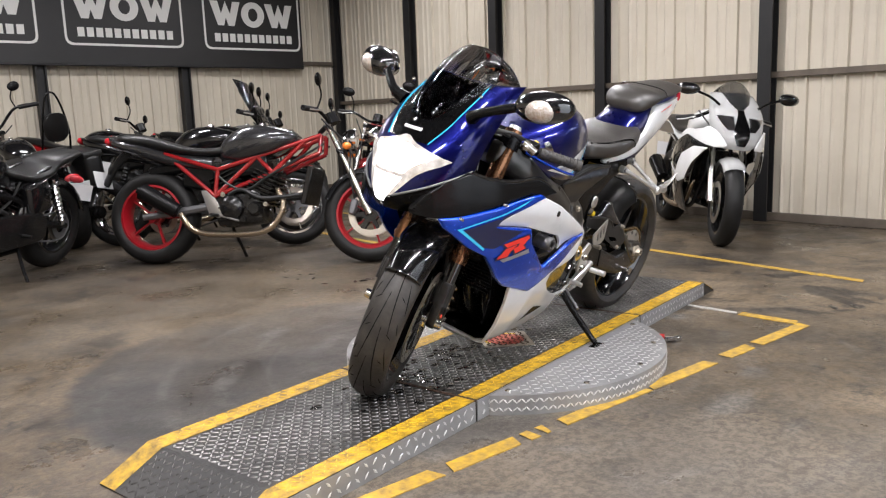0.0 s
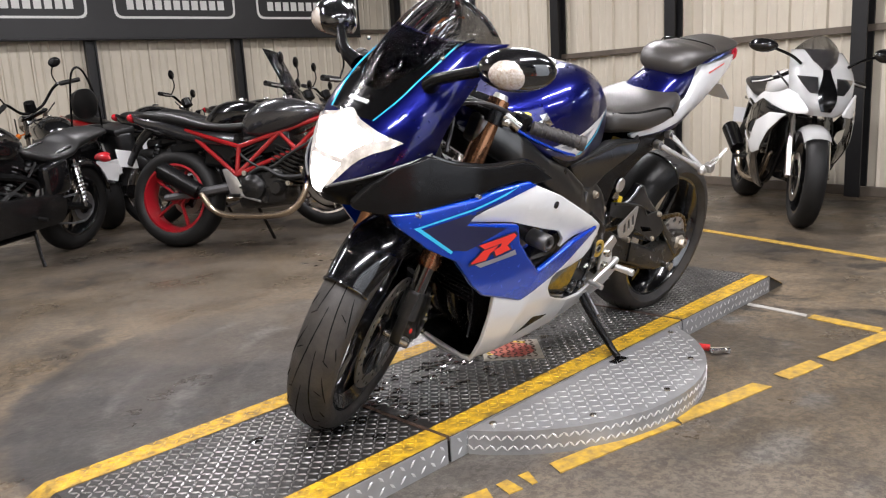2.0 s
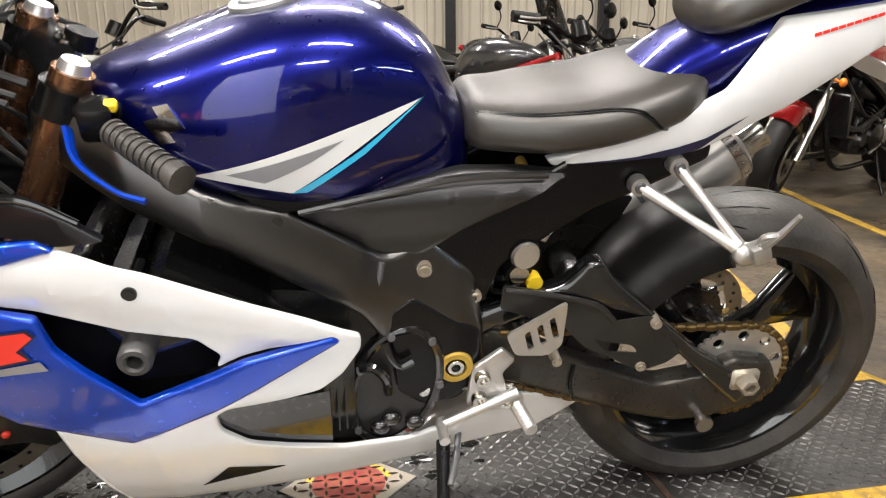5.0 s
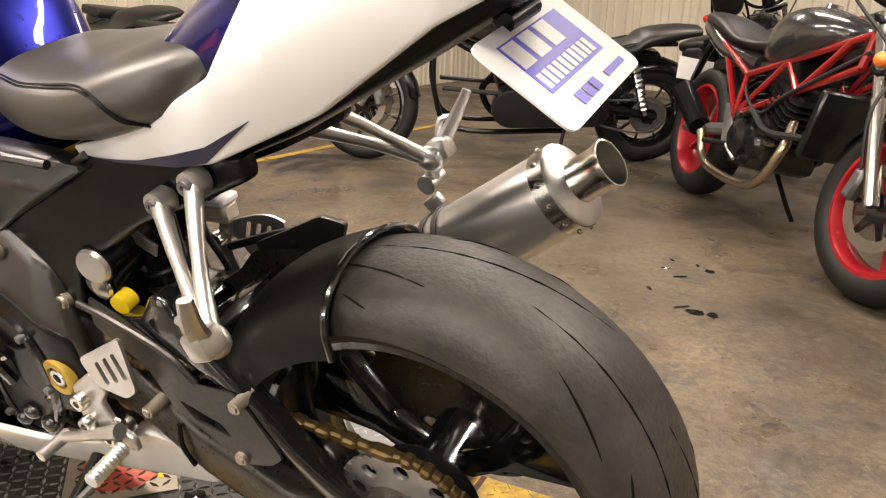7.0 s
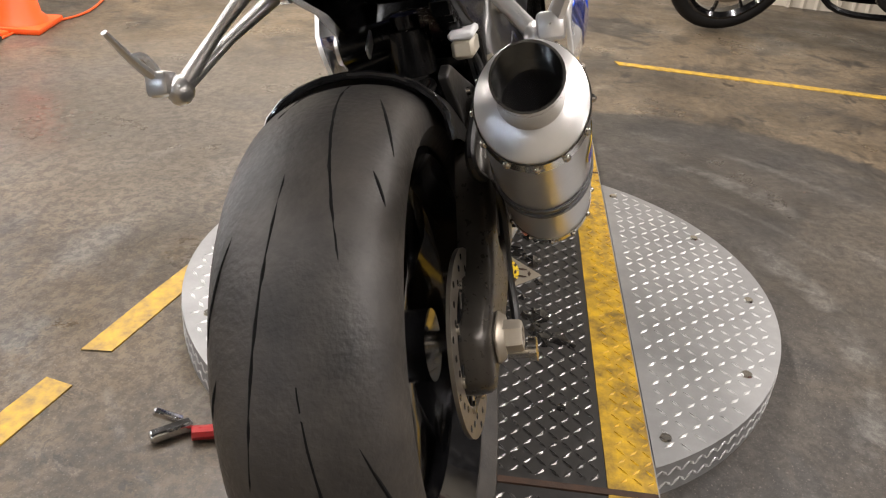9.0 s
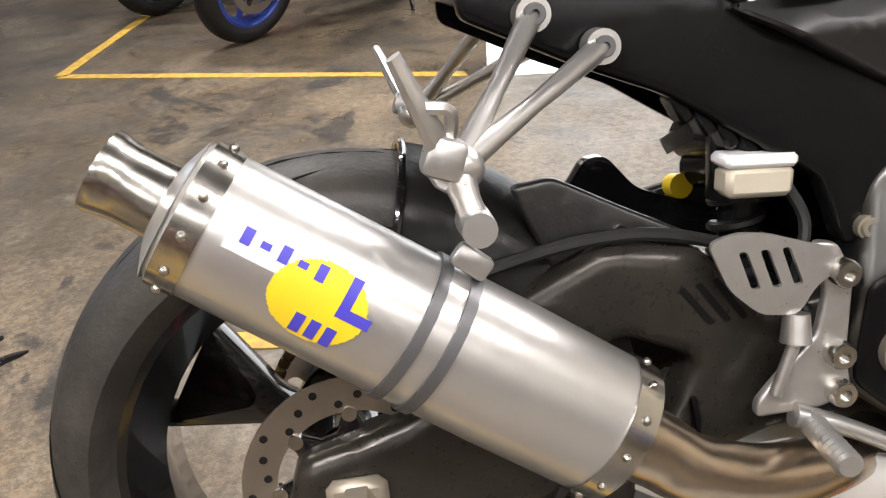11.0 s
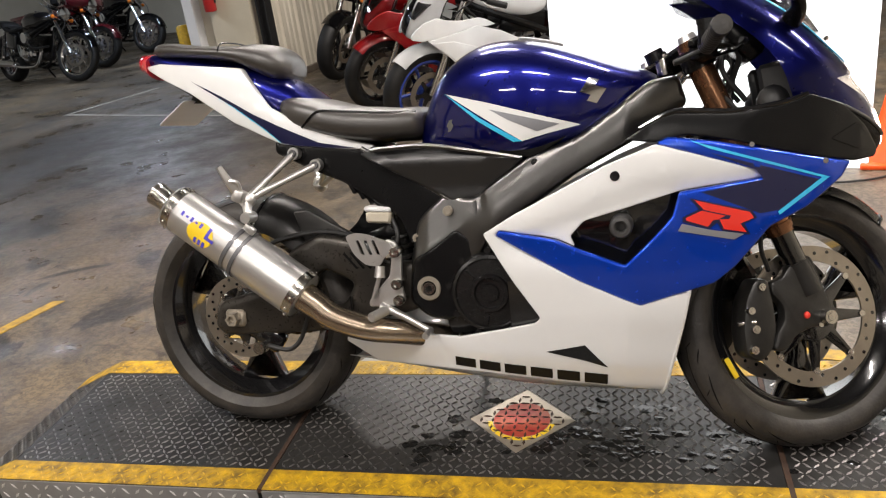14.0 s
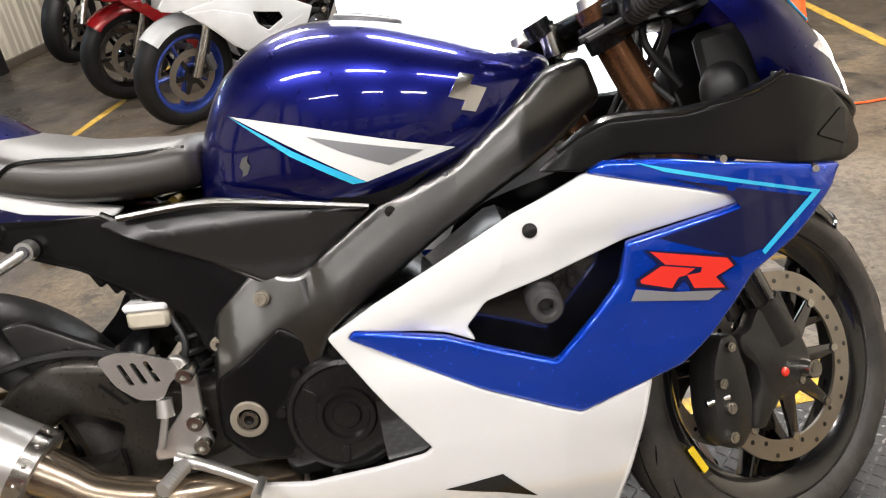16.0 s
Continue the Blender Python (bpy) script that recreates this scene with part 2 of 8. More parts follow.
M_RUBBER = mat("dusty_tyre_rubber", (0.013, 0.0122, 0.0115), (0.052, 0.046, 0.040), 0.5, 0, 11, 0.25, 150, rvar=0.12, spec=0.42, contrast=0.2)
M_SEAT = mat("black_grained_vinyl", (0.022, 0.019, 0.016), (0.032, 0.028, 0.024), 0.40, 0, 8, 0.08, 420, rvar=0.05, spec=0.8)
M_ALU = mat("brushed_aluminium", (0.64, 0.63, 0.61), (0.48, 0.47, 0.455), 0.32, 0.85, 12, 0.05, 180)
M_STEEL = mat("polished_steel", (0.62, 0.6, 0.56), (0.5, 0.48, 0.44), 0.2, 1.0, 10, 0.02)
M_MUFFLER = mat("satin_titanium_sleeve", (0.7, 0.69, 0.67), (0.6, 0.59, 0.58), 0.32, 0.85, 6, 0.03, 160, rvar=0.08)
M_PIPE = mat("heat_tinted_pipe", (0.46, 0.38, 0.29), (0.38, 0.3, 0.22), 0.24, 0.95, 5, 0.0, 20, rvar=0.03)
M_BRONZE = mat("bronze_fork_tube", (0.26, 0.13, 0.065), (0.18, 0.085, 0.045), 0.25, 0.85, 8, 0.03)
M_GOLD = mat("gold_chain", (0.16, 0.10, 0.03), (0.04, 0.03, 0.018), 0.4, 0.8, 40, 0.1)
M_DISC = mat("brake_disc_steel", (0.4, 0.36, 0.3), (0.3, 0.27, 0.23), 0.32, 0.9, 14, 0.05)
M_GREYMETAL = mat("grey_cast_metal", (0.16, 0.16, 0.165), (0.11, 0.11, 0.115), 0.45, 0.6, 12, 0.1)
M_LAMP = mat("lit_headlamp", (1.0, 0.95, 0.85), (1.0, 0.92, 0.8), 0.2, 0, 5, emit=22.0)
M_LAMPGLASS = mat("glowing_lamp_glass", (0.85, 0.80, 0.74), (0.30, 0.24, 0.18), 0.1, 0.5, 34, 0.4, 90, emit=0.45, coat=1.0, contrast=0.12)
M_TAILRED = mat("red_lens", (0.55, 0.02, 0.03), (0.45, 0.015, 0.02), 0.15, 0, 5, coat=0.8)
M_AMBER = mat("amber_lens", (0.8, 0.22, 0.02), (0.65, 0.16, 0.02), 0.2, 0, 30, 0.2, 200, coat=0.6)
M_CLEARLENS = mat("clear_indicator_lens", (0.62, 0.60, 0.57), (0.36, 0.27, 0.20), 0.12, 0.3, 170, 0.6, 200, coat=1.0, contrast=0.2)
M_RESERVOIR = mat("cream_fluid_reservoir", (0.5, 0.47, 0.40), (0.42, 0.36, 0.26), 0.35, 0, 20, coat=0.4)
M_HOSE = mat("black_hose", (0.007, 0.007, 0.0075), (0.013, 0.013, 0.013), 0.5, 0, 20)
M_SCREEN = glass("smoked_screen", (0.24, 0.24, 0.25), 0.02, 1.3)
M_MIRROR = mat("mirror_glass", (0.8, 0.8, 0.82), (0.8, 0.8, 0.82), 0.03, 1.0, rvar=0.01)
M_PLATE = mat("white_enamel_plate", (0.72, 0.72, 0.72), (0.66, 0.66, 0.67), 0.35, 0, 8)
M_PLATEBLUE = mat("blue_print", (0.07, 0.06, 0.5), (0.06, 0.05, 0.42), 0.4, 0, 8)
M_YELLOWPRINT = mat("yellow_print", (0.85, 0.62, 0.02), (0.75, 0.5, 0.02), 0.4, 0, 8)
M_OCHRE = mat("ochre_dust_cover", (0.5, 0.33, 0.05), (0.35, 0.22, 0.04), 0.5, 0.3, 20)
M_CHROME = mat("chrome", (0.75, 0.75, 0.76), (0.68, 0.68, 0.7), 0.1, 1.0, 6)
M_ORANGE = mat("orange_cone_plastic", (0.9, 0.1, 0.008), (0.75, 0.08, 0.01), 0.45, 0, 8, 0.1)
M_PANEL = mat("lit_white_panel", (0.90, 0.96, 1.0), (0.88, 0.94, 0.98), 0.4, 0, 2, emit=1.3)
M_DOOR = mat("cream_painted_door", (0.6, 0.54, 0.42), (0.52, 0.46, 0.35), 0.45, 0, 3)
M_EXT = mat("red_enamel", (0.5, 0.02, 0.02), (0.4, 0.02, 0.02), 0.3, 0, 6, coat=0.5)
M_STICKER = mat("faded_red_sticker", (0.36, 0.03, 0.025), (0.42, 0.10, 0.05), 0.45, 0.2, 22, 0.1, contrast=0.1)
M_BARE = mat("scuffed_bare_steel", (0.4, 0.36, 0.3), (0.3, 0.26, 0.2), 0.4, 0.6, 18)
M_WET = mat("wet_film", (0.006, 0.006, 0.006), (0.011, 0.0105, 0.010), 0.10, 0, 12, rvar=0.05)


# ---- mesh helpers ----
def part(name, bm, material, parent=None, label="", smooth=40):
    """Links a bmesh as one mesh object under a thing or a part."""
    me = bpy.data.meshes.new(name)
    bmesh.ops.recalc_face_normals(bm, faces=bm.faces)
    bm.to_mesh(me)
    bm.free()
    me.materials.append(material)
    if smooth:
        me.shade_smooth()
        me.set_sharp_from_angle(angle=radians(smooth))
    ob = new(name, me)
    if parent is not None:
        ob.parent = parent
    return tagged(ob, label)


def raw(name, verts, faces, material, parent=None, label=""):
    me = bpy.data.meshes.new(name)
    me.from_pydata(verts, [], faces)
    me.materials.append(material)
    ob = new(name, me)
    if parent is not None:
        ob.parent = parent
    return tagged(ob, label)


def thing(name, m, label, category, group="", kind=""):
    ob = new(name)
    ob.empty_display_size = 0.1
    ob.matrix_basis = m
    return tagged(ob, label, category, group, kind)


def box(bm, c, s, turn=(0, 0, 0), bevel=0.0, segs=1):
    """A box by centre and size, turned by degrees, with bevelled edges."""
    geo = bmesh.ops.create_cube(bm, size=1.0)["verts"]
    bmesh.ops.transform(bm, matrix=pose(*c, *turn) @ Matrix.Diagonal((*s, 1)), verts=geo)
    if bevel:
        edges = list({e for v in geo for e in v.link_edges})
        bmesh.ops.bevel(bm, geom=edges, offset=bevel, segments=segs, affect="EDGES", profile=0.5)
    return bm


def cyl(bm, a, b, r0, r1=None, seg=16, caps=True):
    a, b = Vector(a), Vector(b)
    r1 = r0 if r1 is None else r1
    d = b - a
    turn = d.to_track_quat("Z", "Y").to_matrix().to_4x4()
    bmesh.ops.create_cone(bm, cap_ends=caps, segments=seg, radius1=max(r0, 1e-5), radius2=max(r1, 1e-5), depth=d.length, matrix=Matrix.Translation((a + b) / 2) @ turn)
    return bm


def ball(bm, c, s, seg=16, turn=(0, 0, 0)):
    bmesh.ops.create_uvsphere(bm, u_segments=seg, v_segments=max(6, seg // 2), radius=1.0, matrix=pose(*c, *turn) @ Matrix.Diagonal((*s, 1)))
    return bm


def spline(pts, n=6):
    """A Catmull-Rom curve through the points."""
    p = [Vector(q) for q in pts]
    p = [2 * p[0] - p[1], *p, 2 * p[-1] - p[-2]]
    out = []
    for i in range(1, len(p) - 2):
        for k in range(n):
            t = k / n
            out.append(0.5 * (2 * p[i] + (p[i + 1] - p[i - 1]) * t + (2 * p[i - 1] - 5 * p[i] + 4 * p[i + 1] - p[i + 2]) * t * t + (3 * p[i] - p[i - 1] - 3 * p[i + 1] + p[i + 2]) * t**3))
    return out + [p[-2]]


def tube(bm, pts, r, seg=10, n=6, flat=1.0):
    """A tube swept along a smooth line; r may be a list, one radius a point. flat: width against height."""
    line = spline(pts, n) if n > 1 else [Vector(q) for q in pts]
    rs = r if isinstance(r, (list, tuple)) else [r] * len(pts)
    rings, side = [], None
    for i, q in enumerate(line):
        d = (line[min(i + 1, len(line) - 1)] - line[max(i - 1, 0)]).normalized()
        if side is None:
            side = d.orthogonal().normalized()
        side = (side - side.dot(d) * d).normalized()
        up = d.cross(side)
        f = i / (len(line) - 1) * (len(rs) - 1)
        k = min(int(f), len(rs) - 2)
        rad = rs[k] + (rs[k + 1] - rs[k]) * (f - k)
        rings.append([bm.verts.new(q + rad * (math.cos(a) * side + flat * math.sin(a) * up)) for a in (2 * math.pi * j / seg for j in range(seg))])
    for a, b in zip(rings, rings[1:]):
        for j in range(seg):
            bm.faces.new((a[j], a[(j + 1) % seg], b[(j + 1) % seg], b[j]))
    bm.faces.new(rings[0][::-1])
    bm.faces.new(rings[-1])
    return bm


def loft(bm, sections, caps=True, closed=True):
    rings = [[bm.verts.new(p) for p in s] for s in sections]
    n = len(rings[0])
    for a, b in zip(rings, rings[1:]):
        for j in range(n if closed else n - 1):
            bm.faces.new((a[j], a[(j + 1) % n], b[(j + 1) % n], b[j]))
    if caps:
        bm.faces.new(rings[0][::-1])
        bm.faces.new(rings[-1])
    return bm


def oval(x, z0, z1, w, p=2.5, q=None, seg=24, y0=0.0, lean=0.0):
    """A rounded section across the bike at x, from z0 to z1, half width w; lean shifts x with height."""
    cz, h = (z0 + z1) / 2, (z1 - z0) / 2
    out = []
    for k in range(seg):
        a = 2 * math.pi * k / seg
        c, s = math.cos(a), math.sin(a)
        pp = (q or p) if s > 0 else p
        yy = w * math.copysign(abs(c) ** (2 / pp), c)
        zz = h * math.copysign(abs(s) ** (2 / pp), s)
        out.append(Vector((x + lean * zz, y0 + yy, cz + zz)))
    return out


def smooth_sections(rows, n=4):
    """Rows of numbers, interpolated smoothly."""
    arr = np.array(rows, float)
    t = np.arange(len(arr))
    out = []
    for i in range(len(arr) - 1):
        p0, p1, p2, p3 = arr[max(i - 1, 0)], arr[i], arr[i + 1], arr[min(i + 2, len(arr) - 1)]
        for k in range(n):
            s = k / n
            out.append(0.5 * (2 * p1 + (p2 - p0) * s + (2 * p0 - 5 * p1 + 4 * p2 - p3) * s * s + (3 * p1 - p0 - 3 * p2 + p3) * s**3))
    return out + [arr[-1]]


def lathe(bm, profile, centre, seg=48, axis="y"):
    """A ring or disc from (radius, offset) points, turned about an axis along y (or z) through the centre."""
    c = Vector(centre)
    rings = []
    for k in range(seg):
        a = 2 * math.pi * k / seg
        if axis == "y":
            rings.append([bm.verts.new(c + Vector((r * math.cos(a), o, r * math.sin(a)))) for r, o in profile])
        else:
            rings.append([bm.verts.new(c + Vector((r * math.cos(a), r * math.sin(a), o))) for r, o in profile])
    n = len(profile)
    for k in range(seg):
        a, b = rings[k], rings[(k + 1) % seg]
        for j in range(n - 1):
            bm.faces.new((a[j], a[j + 1], b[j + 1], b[j]))
    return bm


def rounded(poly, r=0.008, n=3):
    """The polygon with its corners rounded off."""
    out = []
    m = len(poly)
    for i in range(m):
        p0, p1, p2 = Vector(poly[i - 1]), Vector(poly[i]), Vector(poly[(i + 1) % m])
        d0, d2 = (p0 - p1), (p2 - p1)
        k = min(r, d0.length * 0.4, d2.length * 0.4)
        a, b = p1 + d0.normalized() * k, p1 + d2.normalized() * k
        for j in range(n + 1):
            t = j / n
            out.append(tuple((1 - t) ** 2 * a + 2 * t * (1 - t) * p1 + t * t * b))
    return out


def sheet(bm, outline, holes, depth, thick, side=1, step=0.04, edge=0.004):
    """A moulded panel: an outline in (x, z) with holes, bent to y = depth(x, z), given thickness inwards and a rounded rim."""
    edges = []
    for loop in (outline, *holes):
        vs = [bm.verts.new((x, 0, z)) for x, z in loop]
        edges += [bm.edges.new((vs[i], vs[(i + 1) % len(vs)])) for i in range(len(vs))]
    bmesh.ops.triangle_fill(bm, use_beauty=True, edges=edges)
    bmesh.ops.recalc_face_normals(bm, faces=bm.faces)
    if thick > 0.007:
        # the rim rolls over in steps; y holds how far each vertex drops below the outer surface
        inner = bm.faces[:]
        for share in (0.12, 0.33, 0.55):
            bmesh.ops.inset_region(bm, faces=inner, thickness=edge * share, use_boundary=True, use_even_offset=False)
        level = {v: 0 for v in bm.verts}
        front, seen, k = {v for v in bm.verts if any(len(e.link_faces) == 1 for e in v.link_edges)}, set(), 0
        while k < 3:
            for v in front:
                level[v] = (1.0, 0.42, 0.10)[k]
            seen |= front
            front = {w for v in front for e in v.link_edges for w in (e.other_vert(v),) if w not in seen} if k < 2 else set()
            k += 1
        for v in bm.verts:
            v.co.y = level[v] * edge
    xs, zs = [x for x, _ in outline], [z for _, z in outline]
    for lo, hi, no in ((min(xs), max(xs), (1, 0, 0)), (min(zs), max(zs), (0, 0, 1))):
        k = math.ceil(lo / step) * step
        while k < hi:
            bmesh.ops.bisect_plane(bm, geom=bm.verts[:] + bm.edges[:] + bm.faces[:], plane_co=(k * no[0], 0, k * no[2]), plane_no=no)
            k += step
    for f in bm.faces:
        if f.normal.y * side < 0:
            f.normal_flip()
    if thick:
        got = bmesh.ops.extrude_face_region(bm, geom=bm.faces[:])
        new_v = {v for v in got["geom"] if isinstance(v, bmesh.types.BMVert)}
        for v in bm.verts:
            d = depth(v.co.x, v.co.z)
            v.co.y = side * (d - v.co.y if v in new_v else d - max(thick, edge * 1.2))
    else:
        for v in bm.verts:
            v.co.y = side * depth(v.co.x, v.co.z)
    return bm


def slab(bm, outline, y0, y1, bevel=0.0):
    """A flat plate cut from an outline in (x, z), from y0 to y1."""
    vs = [bm.verts.new((x, y0, z)) for x, z in outline]
    f = bm.faces.new(vs)
    got = bmesh.ops.extrude_face_region(bm, geom=[f])
    bmesh.ops.translate(bm, vec=(0, y1 - y0, 0), verts=[v for v in got["geom"] if isinstance(v, bmesh.types.BMVert)])
    if bevel:
        es = [e for e in bm.edges if abs(e.verts[0].co.y - e.verts[1].co.y) < 1e-6]
        bmesh.ops.bevel(bm, geom=es, offset=bevel, segments=2, affect="EDGES", profile=0.5)
    return bm


def B():
    return bmesh.new()


def interp(x, table):
    ks = sorted(table)
    return float(np.interp(x, ks, [table[k] for k in ks]))

# ---- the building ----
H = 0.07
WALL_H = 3.6
R0 = room(0, 0)


def placed(ob, m=R0):
    ob.matrix_basis = m
    return ob


def ribbed_wall(name, a, b, height, inward, label):
    """A wall of ribbed sheet metal from a to b in the building's plan, ribs standing out on the inward side."""
    bm = B()
    a, b, inward = Vector((*a, 0)), Vector((*b, 0)), Vector((*inward, 0))
    d = (b - a)
    n = max(1, round(d.length / 0.3))
    w = d.length / n
    line = [(0.0, 0.0)]
    for i in range(n):
        s = i * w
        line += [(s + w * 0.30, 0), (s + w * 0.36, 0.012), (s + w * 0.42, 0.0), (s + w * 0.58, 0.0), (s + w * 0.64, 0.012), (s + w * 0.70, 0.0), (s + w * 0.88, 0), (s + w * 0.92, 0.028), (s + w * 0.98, 0.028), (s + w, 0.0)]
    u = d.normalized()
    front = [a + u * s + inward * o for s, o in line]
    back = [a - inward * 0.08, b - inward * 0.08]
    lo = [bm.verts.new(p) for p in front]
    hi = [bm.verts.new(p + Vector((0, 0, height))) for p in front]
    for i in range(len(lo) - 1):
        bm.faces.new((lo[i], lo[i + 1], hi[i + 1], hi[i]))
    q = [bm.verts.new(p) for p in (back[0], back[1], back[1] + Vector((0, 0, height)), back[0] + Vector((0, 0, height)))]
    bm.faces.new(q)
    bm.faces.new((lo[0], hi[0], q[3], q[0]))
    bm.faces.new((lo[-1], q[1], q[2], hi[-1]))
    return placed(tagged(part(name, bm, M_WALL, None, "", 20), label, "wall", kind="structure"))


def flat_wall(name, u0, u1, v0, v1, z0, z1, material, label):
    bm = box(B(), ((u0 + u1) / 2, (v0 + v1) / 2, (z0 + z1) / 2), (u1 - u0, v1 - v0, z1 - z0))
    return placed(tagged(part(name, bm, material), label, "wall", kind="structure"))


# one floor sheet under both rooms
bm = B()
bmesh.ops.create_grid(bm, x_segments=60, y_segments=60, size=1.0, matrix=Matrix.Translation((-3.0, 1.0, 0)) @ Matrix.Diagonal((9.5, 10.5, 1, 1)))
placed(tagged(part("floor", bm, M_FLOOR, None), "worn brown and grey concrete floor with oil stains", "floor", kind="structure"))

WU, WV = -3.62, -7.20
ribbed_wall("wall_west", (WU, WV), (WU, 0.6), WALL_H, (1, 0), "cream ribbed sheet metal wall between black posts")
ribbed_wall("wall_south", (WU, WV), (4.74, WV), WALL_H, (0, 1), "cream ribbed sheet metal wall behind the banner")
ribbed_wall("wall_east", (4.74, WV), (4.74, 9.0), WALL_H, (-1, 0), "cream ribbed sheet metal wall")
ribbed_wall("wall_return", (-4.35, 5.25), (WU, 5.25), WALL_H, (0, -1), "cream wall panel beside the wide opening")
ribbed_wall("wall_north_west", (WU, 5.25), (WU, 9.0), WALL_H, (1, 0), "cream sheet metal wall behind parked motorcycles")
flat_wall("wall_north", -12.3, 4.84, 11.2, 11.3, 0, WALL_H, M_WALL, "plain cream wall closing the far room")
flat_wall("wall_far_west", -12.4, -12.3, -9.4, 11.3, 0, WALL_H, M_WALL, "plain cream wall closing the far room")
flat_wall("wall_far_south", -12.3, WU - 0.1, 0.42, 0.52, 0, WALL_H, M_WALL, "plain wall closing the far room")
flat_wall("wall_north_east", -3.4, 4.74, 9.0, 9.1, 0, WALL_H, M_WALL, "plain cream wall closing the bay")
# unseen roof added over the room, dark so that little light bounces back
bm = box(B(), (-3.83, 0.9, WALL_H + 0.05), (17.54, 21.0, 0.1))
placed(tagged(part("ceiling", bm, M_CEIL), "unseen dark roof deck closing the room", "ceiling", kind="structure"))


def post(u, v, material=M_POST, size=0.11):
    """An H-section steel post."""
    bm = B()
    o, w = size / 2, size * 0.07
    pts = [(-o, -o), (-o + 2 * w, -o), (-o + 2 * w, -w), (o - 2 * w, -w), (o - 2 * w, -o), (o, -o), (o, o), (o - 2 * w, o), (o - 2 * w, w), (-o + 2 * w, w), (-o + 2 * w, o), (-o, o)]
    lo, hi = [bm.verts.new((u + x, v + y, 0)) for x, y in pts], [bm.verts.new((u + x, v + y, WALL_H)) for x, y in pts]
    for i in range(12):
        bm.faces.new((lo[i], lo[(i + 1) % 12], hi[(i + 1) % 12], hi[i]))
    bm.faces.new(hi)
    bm.faces.new(lo[::-1])
    return placed(tagged(part("post", bm, material), "black painted steel post against the wall", "post", "wall posts", "structure"))


for v in (-5.45, -3.98, -2.54, -0.90, 0.6):
    post(WU + 0.09, v)
post(WU + 0.06, WV + 0.10, size=0.1)
for u in (-1.34, 0.28, 1.9):
    post(u, WV + 0.09)
post(WU + 0.08, 5.2)


def girt(a, b, z, size=0.05):
    bm = B()
    (u0, v0), (u1, v1) = a, b
    box(bm, ((u0 + u1) / 2, (v0 + v1) / 2, z), (abs(u1 - u0) + 0.03, abs(v1 - v0) + 0.03, size), bevel=0.004)
    return placed(tagged(part("girt", bm, M_GIRT), "dusty brown steel rail along the wall", "rail", "wall rails", "structure"))


girt((WU + 0.045, WV + 0.1), (WU + 0.045, 0.55), 1.19)
girt((WU + 0.045, WV + 0.1), (WU + 0.045, 0.55), 0.035, 0.07)
girt((WU + 0.1, WV + 0.045), (4.2, WV + 0.045), 1.73)
girt((WU + 0.1, WV + 0.045), (4.2, WV + 0.045), 0.035, 0.07)
girt((WU + 0.045, 5.3), (WU + 0.045, 8.8), 0.035, 0.07)

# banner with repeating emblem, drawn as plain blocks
bn = thing("banner", room(0, 0), "black vinyl banner with white block emblems along the wall", "banner")
bm = box(B(), (-0.17, WV + 0.165, 2.17), (5.6, 0.012, 1.02), bevel=0.003)
part("cloth", bm, M_BANNER, bn)
bm = cyl(B(), (-2.97, WV + 0.165, 1.66), (2.63, WV + 0.165, 1.66), 0.014, seg=10)
part("hem", bm, M_BANNER, bn)
for k in range(4):
    cu = -2.265 + 1.605 * k
    y = WV + 0.174
    if cu > 2.6:
        break

    def bar(bm, outline, t=0.004):
        vs = [bm.verts.new((cu + x, y, z)) for x, z in outline]
        f = bm.faces.new(vs)
        got = bmesh.ops.extrude_face_region(bm, geom=[f])
        bmesh.ops.translate(bm, vec=(0, t, 0), verts=[v for v in got["geom"] if isinstance(v, bmesh.types.BMVert)])

    bm = B()
    outer = rounded([(-0.67, 1.87), (0.67, 1.87), (0.67, 2.62), (-0.67, 2.62)], 0.09, 4)
    inner = rounded([(-0.645, 1.895), (0.645, 1.895), (0.645, 2.595), (-0.645, 2.595)], 0.075, 4)
    vo, vi = [bm.verts.new((cu + x, y + 0.004, z)) for x, z in outer], [bm.verts.new((cu + x, y + 0.004, z)) for x, z in inner]
    for i in range(len(vo)):
        j = (i + 1) % len(vo)
        bm.faces.new((vo[i], vo[j], vi[j], vi[i]))
    part("emblem_frame", bm, M_WHITEPRINT, bn)
    bm = B()
    for s in (-1, 1):
        o = s * 0.37
        if s > 0:
            part("emblem_block", bm, M_WHITEPRINT, bn)
            bm = B()
        bar(bm, [(o - 0.2, 2.45), (o - 0.11, 2.16), (o - 0.03, 2.16), (o, 2.26), (o + 0.03, 2.16), (o + 0.11, 2.16), (o + 0.2, 2.45), (o + 0.1, 2.45), (o + 0.06, 2.30), (o, 2.45), (o - 0.06, 2.30), (o - 0.1, 2.45)])
    part("emblem_block", bm, M_WHITEPRINT, bn)
    bm = B()
    outer = [(0.16 * math.cos(a), 2.305 + 0.155 * math.sin(a)) for a in (2 * math.pi * i / 24 for i in range(24))]
    bar(bm, outer)
    part("emblem_disc", bm, M_WHITEPRINT, bn)
    bm = B()
    outer = [(0.065 * math.cos(a), 2.305 + 0.08 * math.sin(a)) for a in (2 * math.pi * i / 16 for i in range(16))]
    bar(bm, outer, 0.006)
    part("emblem_centre", bm, M_BANNER, bn)
    for i in range(11):
        x = -0.54 + i * 0.1
        bm = B()
        bar(bm, [(x, 1.965), (x + 0.072, 1.965), (x + 0.072, 2.065), (x, 2.065)])
        part("emblem_bar", bm, M_WHITEPRINT, bn)


